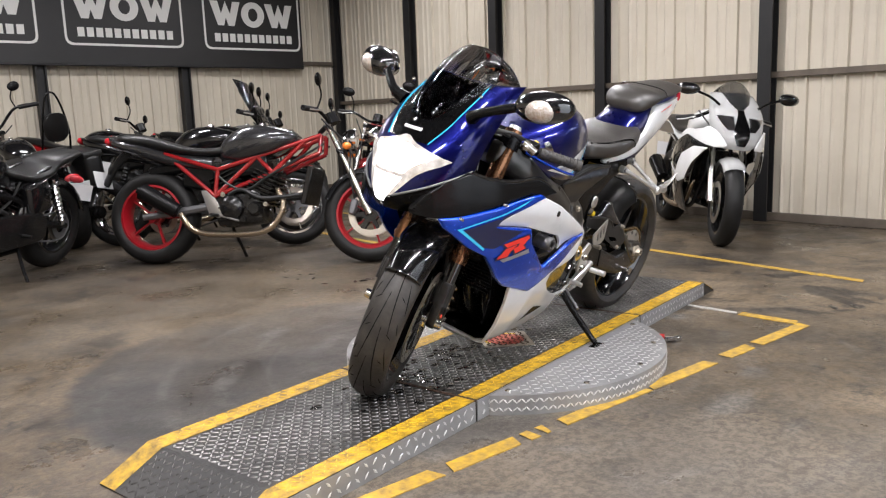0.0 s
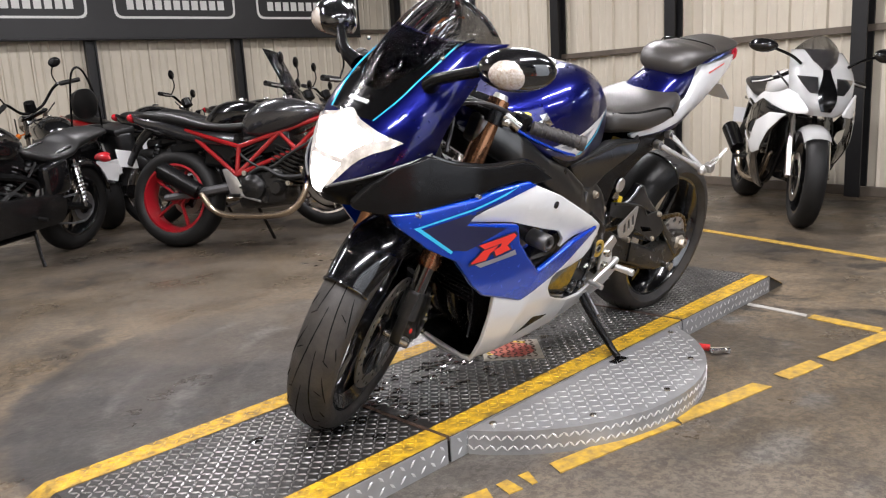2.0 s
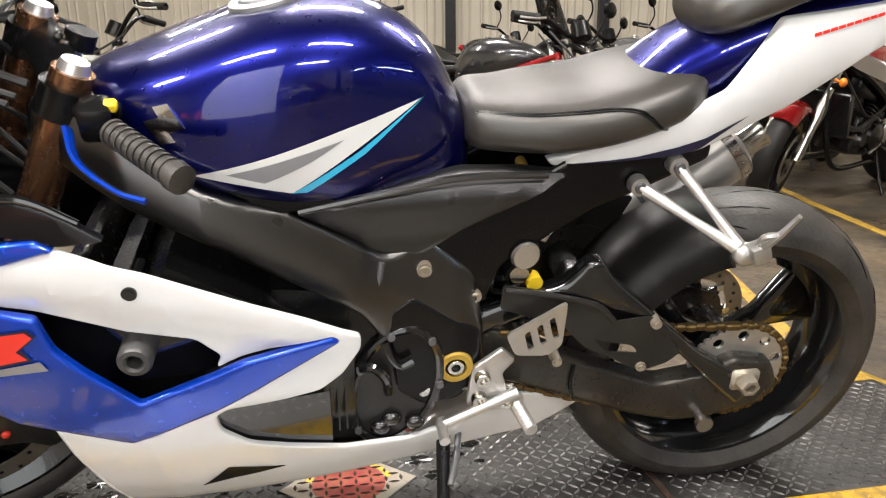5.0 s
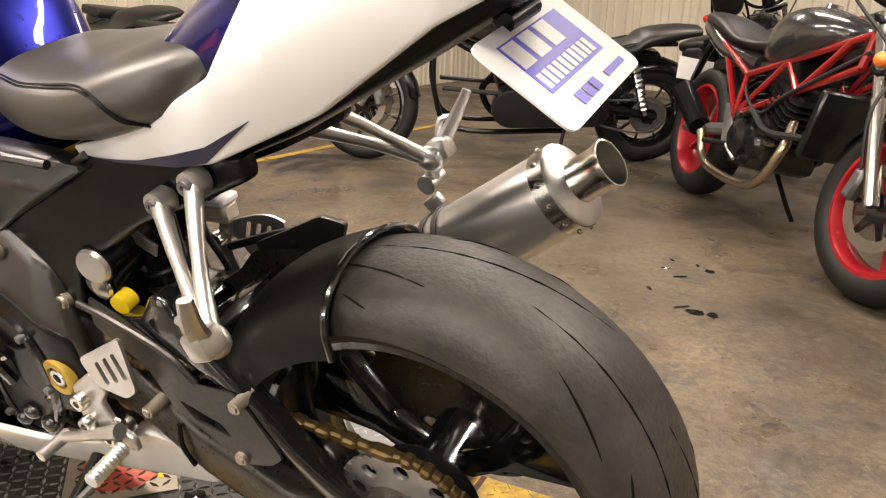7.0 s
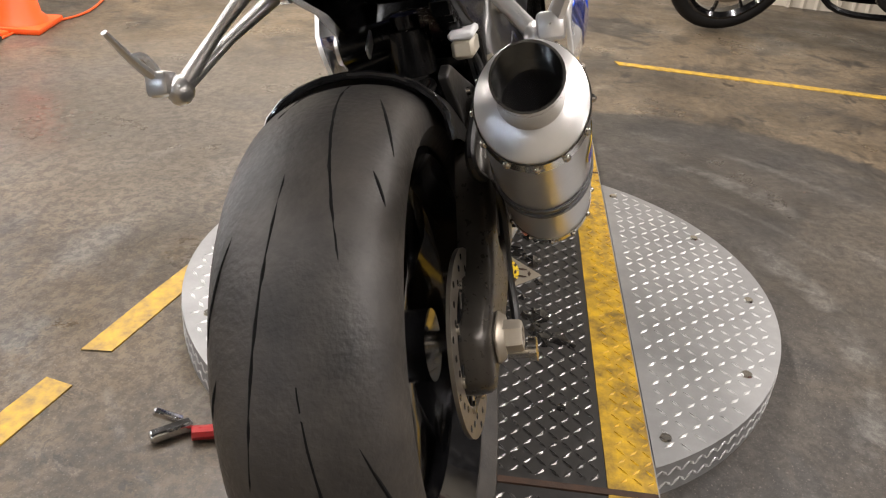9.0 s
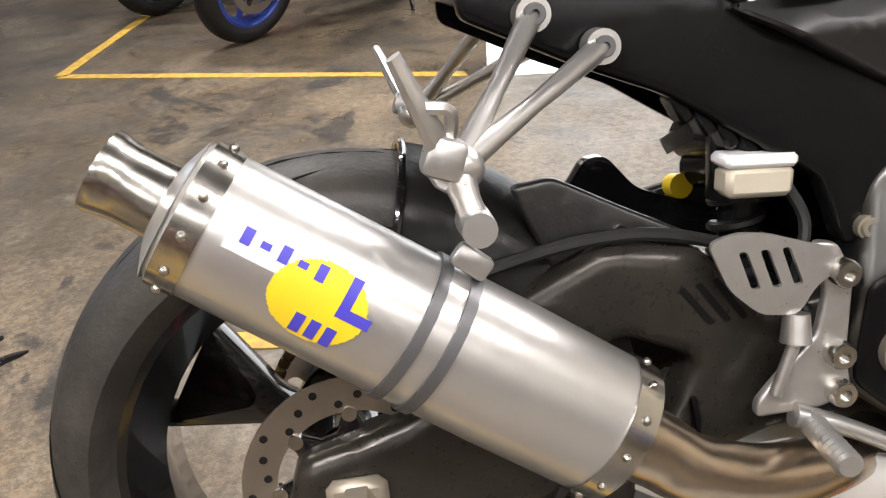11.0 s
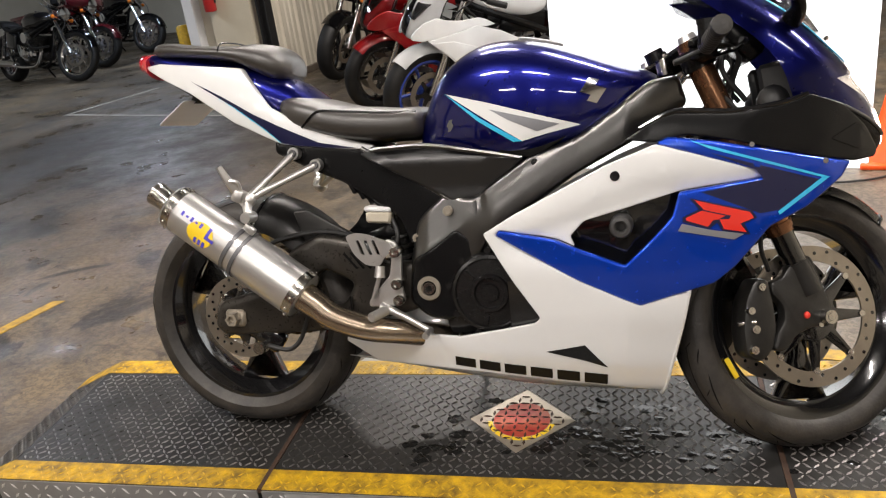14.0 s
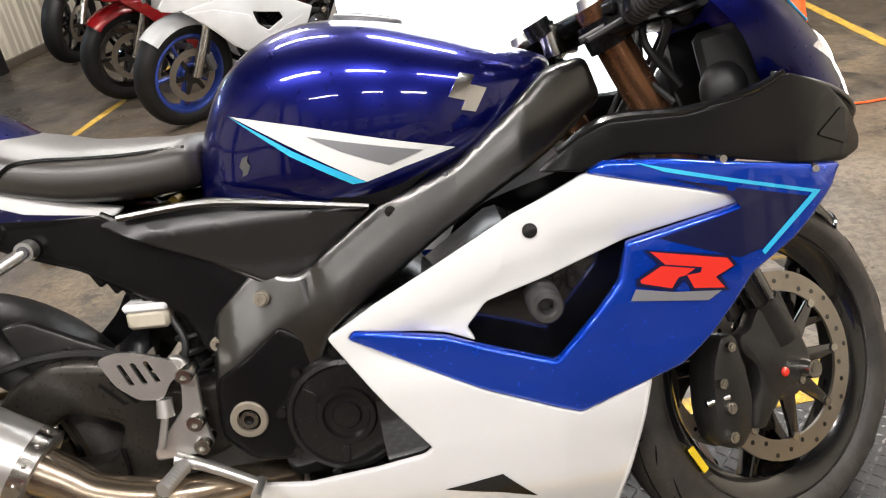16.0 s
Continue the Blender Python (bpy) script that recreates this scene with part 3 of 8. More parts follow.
# floor tape
def tape(name, pts, w, material, label, z=0.003):
    """A strip of tape along a line in the building's plan, with ragged ends."""
    for (u0, v0), (u1, v1) in zip(pts, pts[1:]):
        d = Vector((u1 - u0, v1 - v0))
        n = max(2, int(d.length / 0.15))
        s = Vector((-d.y, d.x)).normalized() * w / 2
        verts, faces = [], []
        for i in range(n + 1):
            p = Vector((u0, v0)) + d * i / n
            e = 0.3 * w if i in (0, n) else 0.06 * w
            q1, q2 = p + s * (1 + random.uniform(-0.08, 0.08)) + d.normalized() * random.uniform(-e, e), p - s * (1 + random.uniform(-0.08, 0.08)) + d.normalized() * random.uniform(-e, e)
            verts += [(q1.x, q1.y, z), (q2.x, q2.y, z), (q1.x, q1.y, 0.0), (q2.x, q2.y, 0.0)]
        for i in range(n):
            a = 4 * i
            faces += [(a, a + 1, a + 5, a + 4), (a, a + 4, a + 6, a + 2), (a + 1, a + 3, a + 7, a + 5)]
        ob = raw(name, verts, faces, material)
        placed(tagged(ob, label, "floor marking", "floor markings", "structure"))


T = "worn yellow tape stuck on the concrete floor"
for a, b in ((-0.60, -0.20), (-0.15, 0.03), (0.14, 0.52), (0.54, 0.96), (1.03, 1.06), (1.09, 1.14), (1.17, 1.42), (1.47, 1.9)):
    tape("floor_tape", [(a, 0.745 - 0.03 * a), (b, 0.745 - 0.03 * b)], 0.055, M_TAPE, T)
tape("floor_tape", [(-0.61, 0.72), (-0.6, 0.46)], 0.055, M_TAPE, T)
tape("floor_tape", [(-0.6, 0.45), (-0.59, 0.2)], 0.03, M_WTAPE, "worn pale tape stuck on the concrete floor")
tape("floor_tape", [(-1.64, 0.62), (-1.80, -0.9), (-1.75, -3.0), (-1.85, -5.5)], 0.055, M_TAPE, T)
tape("floor_tape", [(-0.70, -0.5), (-0.76, -1.55), (-0.92, -4.5)], 0.055, M_TAPE, T)
tape("floor_tape", [(2.74, 0.0), (2.86, -2.2), (2.98, -4.6)], 0.055, M_TAPE, T)
tape("floor_tape", [(0.0, 2.50), (-1.80, 2.80), (-1.80, 4.9)], 0.055, M_TAPE, T)
tape("floor_tape", [(2.62, 3.1), (2.5, 4.6), (2.45, 7.5)], 0.055, M_TAPE, T)
tape("floor_tape", [(-2.9, 3.9), (-5.45, 4.2), (-5.3, 5.4)], 0.035, M_WTAPE, "scuffed pale tape on the dark concrete floor")

# ---- the display platform ----
PX, PHALF, PTIP, PW = 0.61, 1.38, 1.53, 0.298
SEAMS = (0.0, 1.22)
platform = thing("display_platform", pose(0, 0, 0), "low checker-plate motorcycle platform with yellow edges and round turntable", "platform")


def lugs(name, inside, material, parent, z, pitch=0.0205, size=0.0102, height=0.0022, span=None, slope=None):
    """Raised tread marks in a crossed pattern wherever inside(x, y) holds."""
    verts, faces = [], []
    x0, x1, y0, y1 = span
    nx, ny = int((x1 - x0) / pitch), int((y1 - y0) / pitch)
    for i in range(nx + 1):
        for j in range(ny + 1):
            x, y = x0 + i * pitch, y0 + j * pitch
            if not inside(x, y):
                continue
            a = radians(45 if (i + j) % 2 else -45)
            c, s = math.cos(a), math.sin(a)
            zz = z if slope is None else slope(x)
            k = len(verts)
            for dx, dy, dz in ((-1.05, 0, 0), (0, -0.34, 0), (1.05, 0, 0), (0, 0.34, 0), (-0.55, 0, 1), (0.55, 0, 1)):
                px, py = x + size * (c * dx - s * dy), y + size * (s * dx + c * dy)
                zb = zz if slope is None else slope(px)
                verts.append((px, py, zb + dz * height - 0.0004))
            faces += [(k, k + 1, k + 5, k + 4), (k + 1, k + 2, k + 5), (k + 2, k + 3, k + 4, k + 5), (k + 3, k, k + 4)]
    return tagged(raw(name, verts, faces, material, parent), kind="stuff")


GAP = 0.006
YW = 0.075
for x0, x1 in ((PX - PHALF, SEAMS[0] - GAP), (SEAMS[0] + GAP, SEAMS[1] - GAP), (SEAMS[1] + GAP, PX + PHALF)):
    bm = box(B(), ((x0 + x1) / 2, 0, H / 2), (x1 - x0, 2 * PW, H), bevel=0.002)
    part("deck_plate", bm, M_TREADGREY, platform, "worn black checker plate")
    lugs("tread", lambda x, y: abs(y) < PW - YW - 0.01, M_TREADLUG, platform, H, size=0.0122, height=0.0032, span=(x0 + 0.02, x1 - 0.02, -PW + 0.01, PW))
    for s in (-1, 1):
        bm = box(B(), ((x0 + x1) / 2, s * (PW - YW / 2 + 0.0005), H + 0.0008), (x1 - x0, YW, 0.0016))
        part("edge_stripe", bm, M_YELLOWBASE, platform, "worn yellow painted edge")
        lugs("edge_tread", lambda x, y: True, M_YELLOW, platform, H + 0.0016, span=(x0 + 0.02, x1 - 0.015, s * (PW - YW / 2) - 0.03, s * (PW - YW / 2) + 0.03))
        bm = box(B(), ((x0 + x1) / 2, s * (PW + 0.002), H / 2 - 0.001), (x1 - x0, 0.004, H - 0.004))
        part("side_skirt", bm, M_GALV, platform, "bright galvanised checker-plate skirt")
        v, f = [], []
        n = int((x1 - x0) / 0.034)
        for i in range(n):
            for j in range(2):
                cx, cz = x0 + 0.02 + i * 0.034, 0.02 + j * 0.03
                a = radians(45 if (i + j) % 2 else -45)
                k = len(v)
                for dx, dz, dy in ((-1, 0, 0), (0, -0.32, 0), (1, 0, 0), (0, 0.32, 0), (-0.5, 0, 1), (0.5, 0, 1)):
                    v.append((cx + 0.0125 * (math.cos(a) * dx - math.sin(a) * dz), s * (PW + 0.004 + 0.0016 * dy), cz + 0.0125 * (math.sin(a) * dx + math.cos(a) * dz)))
                f += [(k, k + 1, k + 5, k + 4), (k + 1, k + 2, k + 5), (k + 2, k + 3, k + 4, k + 5), (k + 3, k, k + 4)]
        tagged(raw("skirt_tread", v, f, M_GALVLUG, platform), kind="stuff")
for e in (-1, 1):
    xa, xb = PX + e * PHALF, PX + e * PTIP
    verts = [(xa, -PW, H), (xa, PW, H), (xb, PW, 0.004), (xb, -PW, 0.004), (xa, -PW, 0), (xa, PW, 0), (xb, PW, 0), (xb, -PW, 0)]
    raw("end_ramp", verts, [(0, 1, 2, 3), (4, 7, 6, 5), (0, 4, 5, 1), (1, 5, 6, 2), (2, 6, 7, 3), (3, 7, 4, 0)], M_TREADGREY, platform, "worn black checker-plate ramp")

    def slope(x, xa=xa, xb=xb):
        t = (x - xa) / (xb - xa)
        return H + (0.004 - H) * t

    lugs("ramp_tread", lambda x, y: abs(y) < PW - YW, M_TREADLUG, platform, 0, span=(min(xa, xb) + 0.012, max(xa, xb) - 0.01, -PW + 0.01, PW), slope=slope, height=0.003)
    for s in (-1, 1):
        a, b = s * PW, s * (PW - YW)
        verts = [(xa, a, H + 0.0016), (xa, b, H + 0.0016), (xb, b, 0.0056), (xb, a, 0.0056), (xa, a, H - 0.01), (xb, a, 0.0)]
        raw("ramp_stripe", verts, [(0, 1, 2, 3), (0, 3, 5, 4)], M_YELLOWBASE, platform, "worn yellow painted ramp edge")
for x in SEAMS:
    bm = box(B(), (x, 0, H - 0.004), (2 * GAP, 2 * PW, 0.012))
    part("seam", bm, M_RUST, platform, "dark rusty joint between plates")
DR = 0.622
for s in (-1, 1):
    n = 48
    a0 = math.asin((PW + 0.006) / DR)
    rim = [(DR * math.cos(a), s * DR * math.sin(a)) for a in (a0 + (math.pi - 2 * a0) * i / n for i in range(n + 1))]
    bm = B()
    lo = [bm.verts.new((PX + x, y, 0.0)) for x, y in rim]
    hi = [bm.verts.new((PX + x, y, H - 0.004)) for x, y in rim]
    bm.faces.new(hi)
    bm.faces.new(lo[::-1])
    for i in range(n + 1):
        j = (i + 1) % (n + 1)
        bm.faces.new((lo[i], lo[j], hi[j], hi[i]))
    part("turntable_wing", bm, M_GALV, platform, "galvanised checker-plate half disc", 30)
    lugs("wing_tread", lambda x, y: math.hypot(x - PX, y) < DR - 0.015 and abs(y) > PW + 0.02, M_GALVLUG, platform, H - 0.004, pitch=0.027, size=0.0135, span=(PX - DR, PX + DR, s * 0.46 - 0.17, s * 0.46 + 0.17))
    for a in (62, 90, 118, 145, 35):
        x, y = PX + 0.575 * math.cos(radians(a)), s * 0.575 * math.sin(radians(a))
        part("plate_bolt", cyl(B(), (x, y, H - 0.006), (x, y, H), 0.012, 0.009, 8), M_STEEL, platform)
    v, f = [], []
    m = 90
    for i in range(m):
        for j in range(2):
            an = a0 + (math.pi - 2 * a0) * (i + 0.5) / m
            er, et = Vector((math.cos(an), s * math.sin(an), 0)), Vector((-math.sin(an), s * math.cos(an), 0))
            c0 = Vector((PX, 0, 0.019 + j * 0.028)) + er * DR
            a = radians(45 if (i + j) % 2 else -45)
            k = len(v)
            for dx, dz, dy in ((-1, 0, 0), (0, -0.32, 0), (1, 0, 0), (0, 0.32, 0), (-0.5, 0, 1), (0.5, 0, 1)):
                v.append(tuple(c0 + er * (0.002 * dy - 0.0004) + et * 0.0125 * (math.cos(a) * dx - math.sin(a) * dz) + Vector((0, 0, 0.0125 * (math.sin(a) * dx + math.cos(a) * dz)))))
            f += [(k, k + 1, k + 5, k + 4), (k + 1, k + 2, k + 5), (k + 2, k + 3, k + 4, k + 5), (k + 3, k, k + 4)]
    tagged(raw("rim_tread", v, f, M_GALVLUG, platform), kind="stuff")

# the square decal stuck on the deck with a round red print
decal = thing("deck_decal", pose(PX, 0.006, H + 0.002, 0, 0, 45), "scuffed square sticker with faded red round print on the deck", "sticker")
bm = box(B(), (0, 0, 0), (0.194, 0.194, 0.0012))
part("backing", bm, M_BARE, decal)
bm = lathe(B(), [(0.0, 0.0012), (0.072, 0.0012), (0.074, 0.0006)], (0, 0, 0), 32, "z")
part("print", bm, M_STICKER, decal)
bm = B()
for k in range(9):
    a = radians(150 + k * 18)
    box(bm, (0.082 * math.cos(a), 0.082 * math.sin(a), 0.0011), (0.022, 0.012, 0.0008), (0, 0, math.degrees(a) + 90))
part("print_mark", bm, M_YELLOWPRINT, decal)
lugs("decal_tread", lambda x, y: True, M_RUST, decal, 0.0014, pitch=0.0215, size=0.0118, span=(-0.078, 0.078, -0.078, 0.078), height=0.0028)

# wet drops between the lugs of the deck
rng = random.Random(11)
verts, faces = [], []
for cx, cy, spread, count in ((0.86, -0.08, 0.12, 60), (1.20, 0.03, 0.13, 50), (0.42, -0.12, 0.10, 24)):
    for i in range(count):
        x, y, q0 = cx + rng.gauss(0, spread), cy + rng.gauss(0, 0.07), rng.uniform(0.007, 0.028)
        if abs(y) > 0.2:
            continue
        k = len(verts)
        verts.append((x, y, H + 0.0022))
        for j in range(12):
            a = math.pi * j / 6
            q = q0 * rng.uniform(0.7, 1.2)
            verts.append((x + q * math.cos(a), y + 0.7 * q * math.sin(a), H + 0.0006))
        faces += [(k, k + 1 + j, k + 1 + (j + 1) % 12) for j in range(12)]
tagged(raw("water_drop", verts, faces, M_WET), "dark wet drops on the checker-plate deck", "water", kind="stuff")

# a small clamp with a red handle lying by the turntable
clamp = thing("locking_clamp", pose(0.10, 0.435, 0, 0, 0, -60), "small steel clamp with red handle lying on floor", "tool")
part("handle", tube(B(), [(-0.02, -0.02, 0.014), (0.03, -0.03, 0.014), (0.085, -0.03, 0.014)], 0.012, 8), M_EXT, clamp, "red plastic handle")
part("jaw", box(box(B(), (-0.05, 0.0, 0.012), (0.07, 0.02, 0.02), (0, 0, 10), 0.004), (-0.05, 0.028, 0.02), (0.05, 0.012, 0.016), (0, 20, -25), 0.003), M_CHROME, clamp, "bright steel jaw")


# dark oil drips on the concrete beside the platform
rng = random.Random(7)
verts, faces = [], []
for x, y, r in ((-0.03, -1.95, 0.022), (-0.095, -1.88, 0.03), (-0.13, -2.04, 0.02), (-0.18, -1.99, 0.026), (-0.02, -1.70, 0.022), (-0.03, -2.06, 0.02), (-0.15, -1.575, 0.03), (-0.20, -1.55, 0.036), (-0.25, -1.55, 0.03), (-0.83, 0.9, 0.05), (-0.9, 0.97, 0.035)):
    k = len(verts)
    n = 12
    squash, turn = rng.uniform(0.35, 0.8), rng.uniform(0, 3.1)
    verts.append((x, y, 0.0034))
    for j in range(n):
        a = 2 * math.pi * j / n
        q = r * rng.uniform(0.65, 1.2)
        u, v = q * math.cos(a), q * squash * math.sin(a)
        verts.append((x + u * math.cos(turn) - v * math.sin(turn), y + u * math.sin(turn) + v * math.cos(turn), 0.0008))
    faces += [(k, k + 1 + j, k + 1 + (j + 1) % n) for j in range(n)]
tagged(raw("oil_drip", verts, faces, M_WET), "dark oil drips on the worn concrete floor", "oil stain", kind="stuff")

# ---- the sport motorcycle on the platform ----
BIKE = pose(-0.107, 0.024, H) @ pose(0, 0, 0, 0, 0, -2.3) @ pose(0, 0, 0, -14.3, 0, 0)
bike = thing("sport_motorcycle", BIKE, "blue and white faired sport motorcycle leaning on its side stand", "motorcycle")
RA, FA = Vector((0, 0, 0.304)), Vector((1.372, 0, 0.288))
STEER_DEG = 28
RAKE = Vector((-0.405, 0, 0.914))
STEER = Matrix.Translation(FA - Vector((0.03, 0, 0))) @ Matrix.Rotation(radians(STEER_DEG), 4, RAKE) @ Matrix.Translation(-FA + Vector((0.03, 0, 0)))


def turned(bm):
    bmesh.ops.transform(bm, matrix=STEER, verts=bm.verts)
    return bm


def sym(make):
    """Left and right versions of a part."""
    return [make(1), make(-1)]


def tyre_profile(r, w, rim):
    """Half-round motorcycle tyre, from bead to bead, as (radius, offset)."""
    h = r - rim
    out = []
    for k in range(17):
        a = -math.pi / 2 + math.pi * k / 16
        rr = rim + h * (0.30 + 0.70 * math.cos(a) ** 0.75) if abs(a) < 1.57 else rim + h * 0.30
        out.append((rr, w / 2 * math.sin(a)))
    return [(rim - 0.004, -w * 0.36), (rim + h * 0.12, -w * 0.44)] + out + [(rim + h * 0.12, w * 0.44), (rim - 0.004, w * 0.36)]


def wheel(parent, c, r, w, rim, spoke_mat, name, move=None, spokes=3, discs=(), disc_r=0.155, rim_mat=None, label="", rear=False):
    """A cast wheel with Y-shaped spokes; the tyre and brake discs are its parts."""
    mv = move or (lambda b: b)
    rw = w * 0.40
    bm = lathe(B(), [(rim + 0.008, -rw), (rim + 0.008, -rw + 0.006), (rim - 0.012, -rw + 0.010), (rim - 0.024, -rw * 0.5), (rim - 0.026, rw * 0.5), (rim - 0.012, rw - 0.010), (rim + 0.008, rw - 0.006), (rim + 0.008, rw), (rim - 0.006, rw), (rim - 0.034, rw * 0.5), (rim - 0.036, -rw * 0.5), (rim - 0.006, -rw), (rim + 0.008, -rw)], c, 56)
    body = part(name, mv(bm), rim_mat or spoke_mat, parent, label)
    part("hub", mv(cyl(B(), c + Vector((0, -0.055, 0)), c + Vector((0, 0.055, 0)), 0.044, seg=20)), spoke_mat, body)
    for k in range(spokes):
        a = 2 * math.pi * k / spokes + 0.5
        o = [(0.03, -0.75), (0.095, -0.20), (rim - 0.026, -0.33), (rim - 0.026, -0.23), (0.125, -0.035), (0.125, 0.035), (rim - 0.026, 0.23), (rim - 0.026, 0.33), (0.095, 0.20), (0.03, 0.75)]
        bm = slab(B(), rounded([(c.x + q * math.cos(a + e), c.z + q * math.sin(a + e)) for q, e in o], 0.012), -0.017, 0.017, 0.006)
        part("spoke", mv(bm), spoke_mat, body)
    bm = lathe(B(), tyre_profile(r, w, rim), c, 72)
    tyre = part("tyre", mv(bm), M_RUBBER, body, "worn black rubber tyre")
    bm = B()
    # grooves are near-black strips on the tread, their shade put into the colour
    def cut(a_from, a_to, o_from, o_to, wide, bend=1.6):
        pts = []
        for t in np.linspace(0, 1, 9):
            a = a_from + t * (a_to - a_from)
            aa = (o_from + (o_to - o_from) * t**bend) * math.pi / 2
            rr = rim + (r - rim) * (0.30 + 0.70 * math.cos(aa) ** 0.75) - wide * 0.35
            pts.append(c + Vector((rr * math.cos(a), w / 2 * math.sin(aa), rr * math.sin(a))))
        tube(bm, pts, [wide * q for q in (0.2, 0.6, 0.85, 1, 1, 1, 0.9, 0.6, 0.2)], 5, 1)

    n = 5 if rear else 9
    way = 1 if rear else -1
    for k in range(n):
        for s in (-1, 1):
            a0 = way * 2 * math.pi * (k + (0.5 if s > 0 else 0.0)) / n
            cut(a0, a0 + way * (1.15 if rear else 0.95), s * 0.06, s * 0.40, 0.0020)
            cut(a0 + way * 0.30, a0 + way * 0.62, s * 0.42, s * 0.72, 0.0019, 1.0)
            cut(a0 + way * 0.72, a0 + way * 0.84, s * 0.55, s * 0.70, 0.0018, 1.0)
            if not rear:
                cut(a0 + way * 0.45, a0 + way * 0.50, s * 0.30, s * 0.52, 0.0014, 1.0)
                cut(a0 + way * 0.15, a0 + way * 0.20, s * 0.30, s * 0.52, 0.0014, 1.0)
    tagged(part("tread_groove", mv(bm), M_GROOVESHADE, tyre), kind="stuff")
    for y, rr in discs:
        bm = lathe(B(), [(rr - 0.034, y - 0.0025), (rr, y - 0.0025), (rr, y + 0.0025), (rr - 0.034, y + 0.0025), (rr - 0.034, y - 0.0025)], c, 48)
        disc = part("brake_disc", mv(bm), M_DISC, body, "drilled steel brake disc")
        bm = B()
        # black dots on both disc faces stand for the shade in drilled holes
        for k in range(30):
            a = 2 * math.pi * k / 30
            q = rr - (0.009, 0.017, 0.025)[k % 3]
            for sy in (-1, 1):
                cyl(bm, c + Vector((q * math.cos(a), y + sy * 0.0026, q * math.sin(a))), c + Vector((q * math.cos(a), y + sy * 0.0032, q * math.sin(a))), 0.0042, seg=8)
        tagged(part("drill_hole", mv(bm), M_GLOSSBLACK, disc), kind="stuff")
        pts = []
        for k in range(8):
            a = 2 * math.pi * k / 8
            pts += [(rr - 0.032, a - 0.055), (rr - 0.032, a + 0.055), (0.058, a + 0.26), (0.058, a + 0.52)]
        bm = slab(B(), [(c.x + q * math.cos(e), c.z + q * math.sin(e)) for q, e in pts], y - 0.004, y + 0.004, 0.0015)
        part("disc_carrier", mv(bm), M_GLOSSBLACK, disc)
        bm = B()
        for k in range(8):
            a = 2 * math.pi * k / 8
            q = c + Vector(((rr - 0.036) * math.cos(a), y, (rr - 0.036) * math.sin(a)))
            cyl(bm, q - Vector((0, 0.006, 0)), q + Vector((0, 0.006, 0)), 0.0075, seg=12)
        tagged(part("disc_bobbin", mv(bm), M_STEEL, disc), kind="stuff")
    return body


rear_wheel = wheel(bike, RA, 0.312, 0.180, 0.232, M_GLOSSBLACK, "rear_wheel", discs=((-0.098, 0.112),), label="gloss black cast rear wheel", rear=True)
front_wheel = wheel(bike, FA, 0.300, 0.120, 0.231, M_GLOSSBLACK, "front_wheel", turned, discs=((-0.066, 0.158), (0.066, 0.158)), label="gloss black cast front wheel turned to the left")

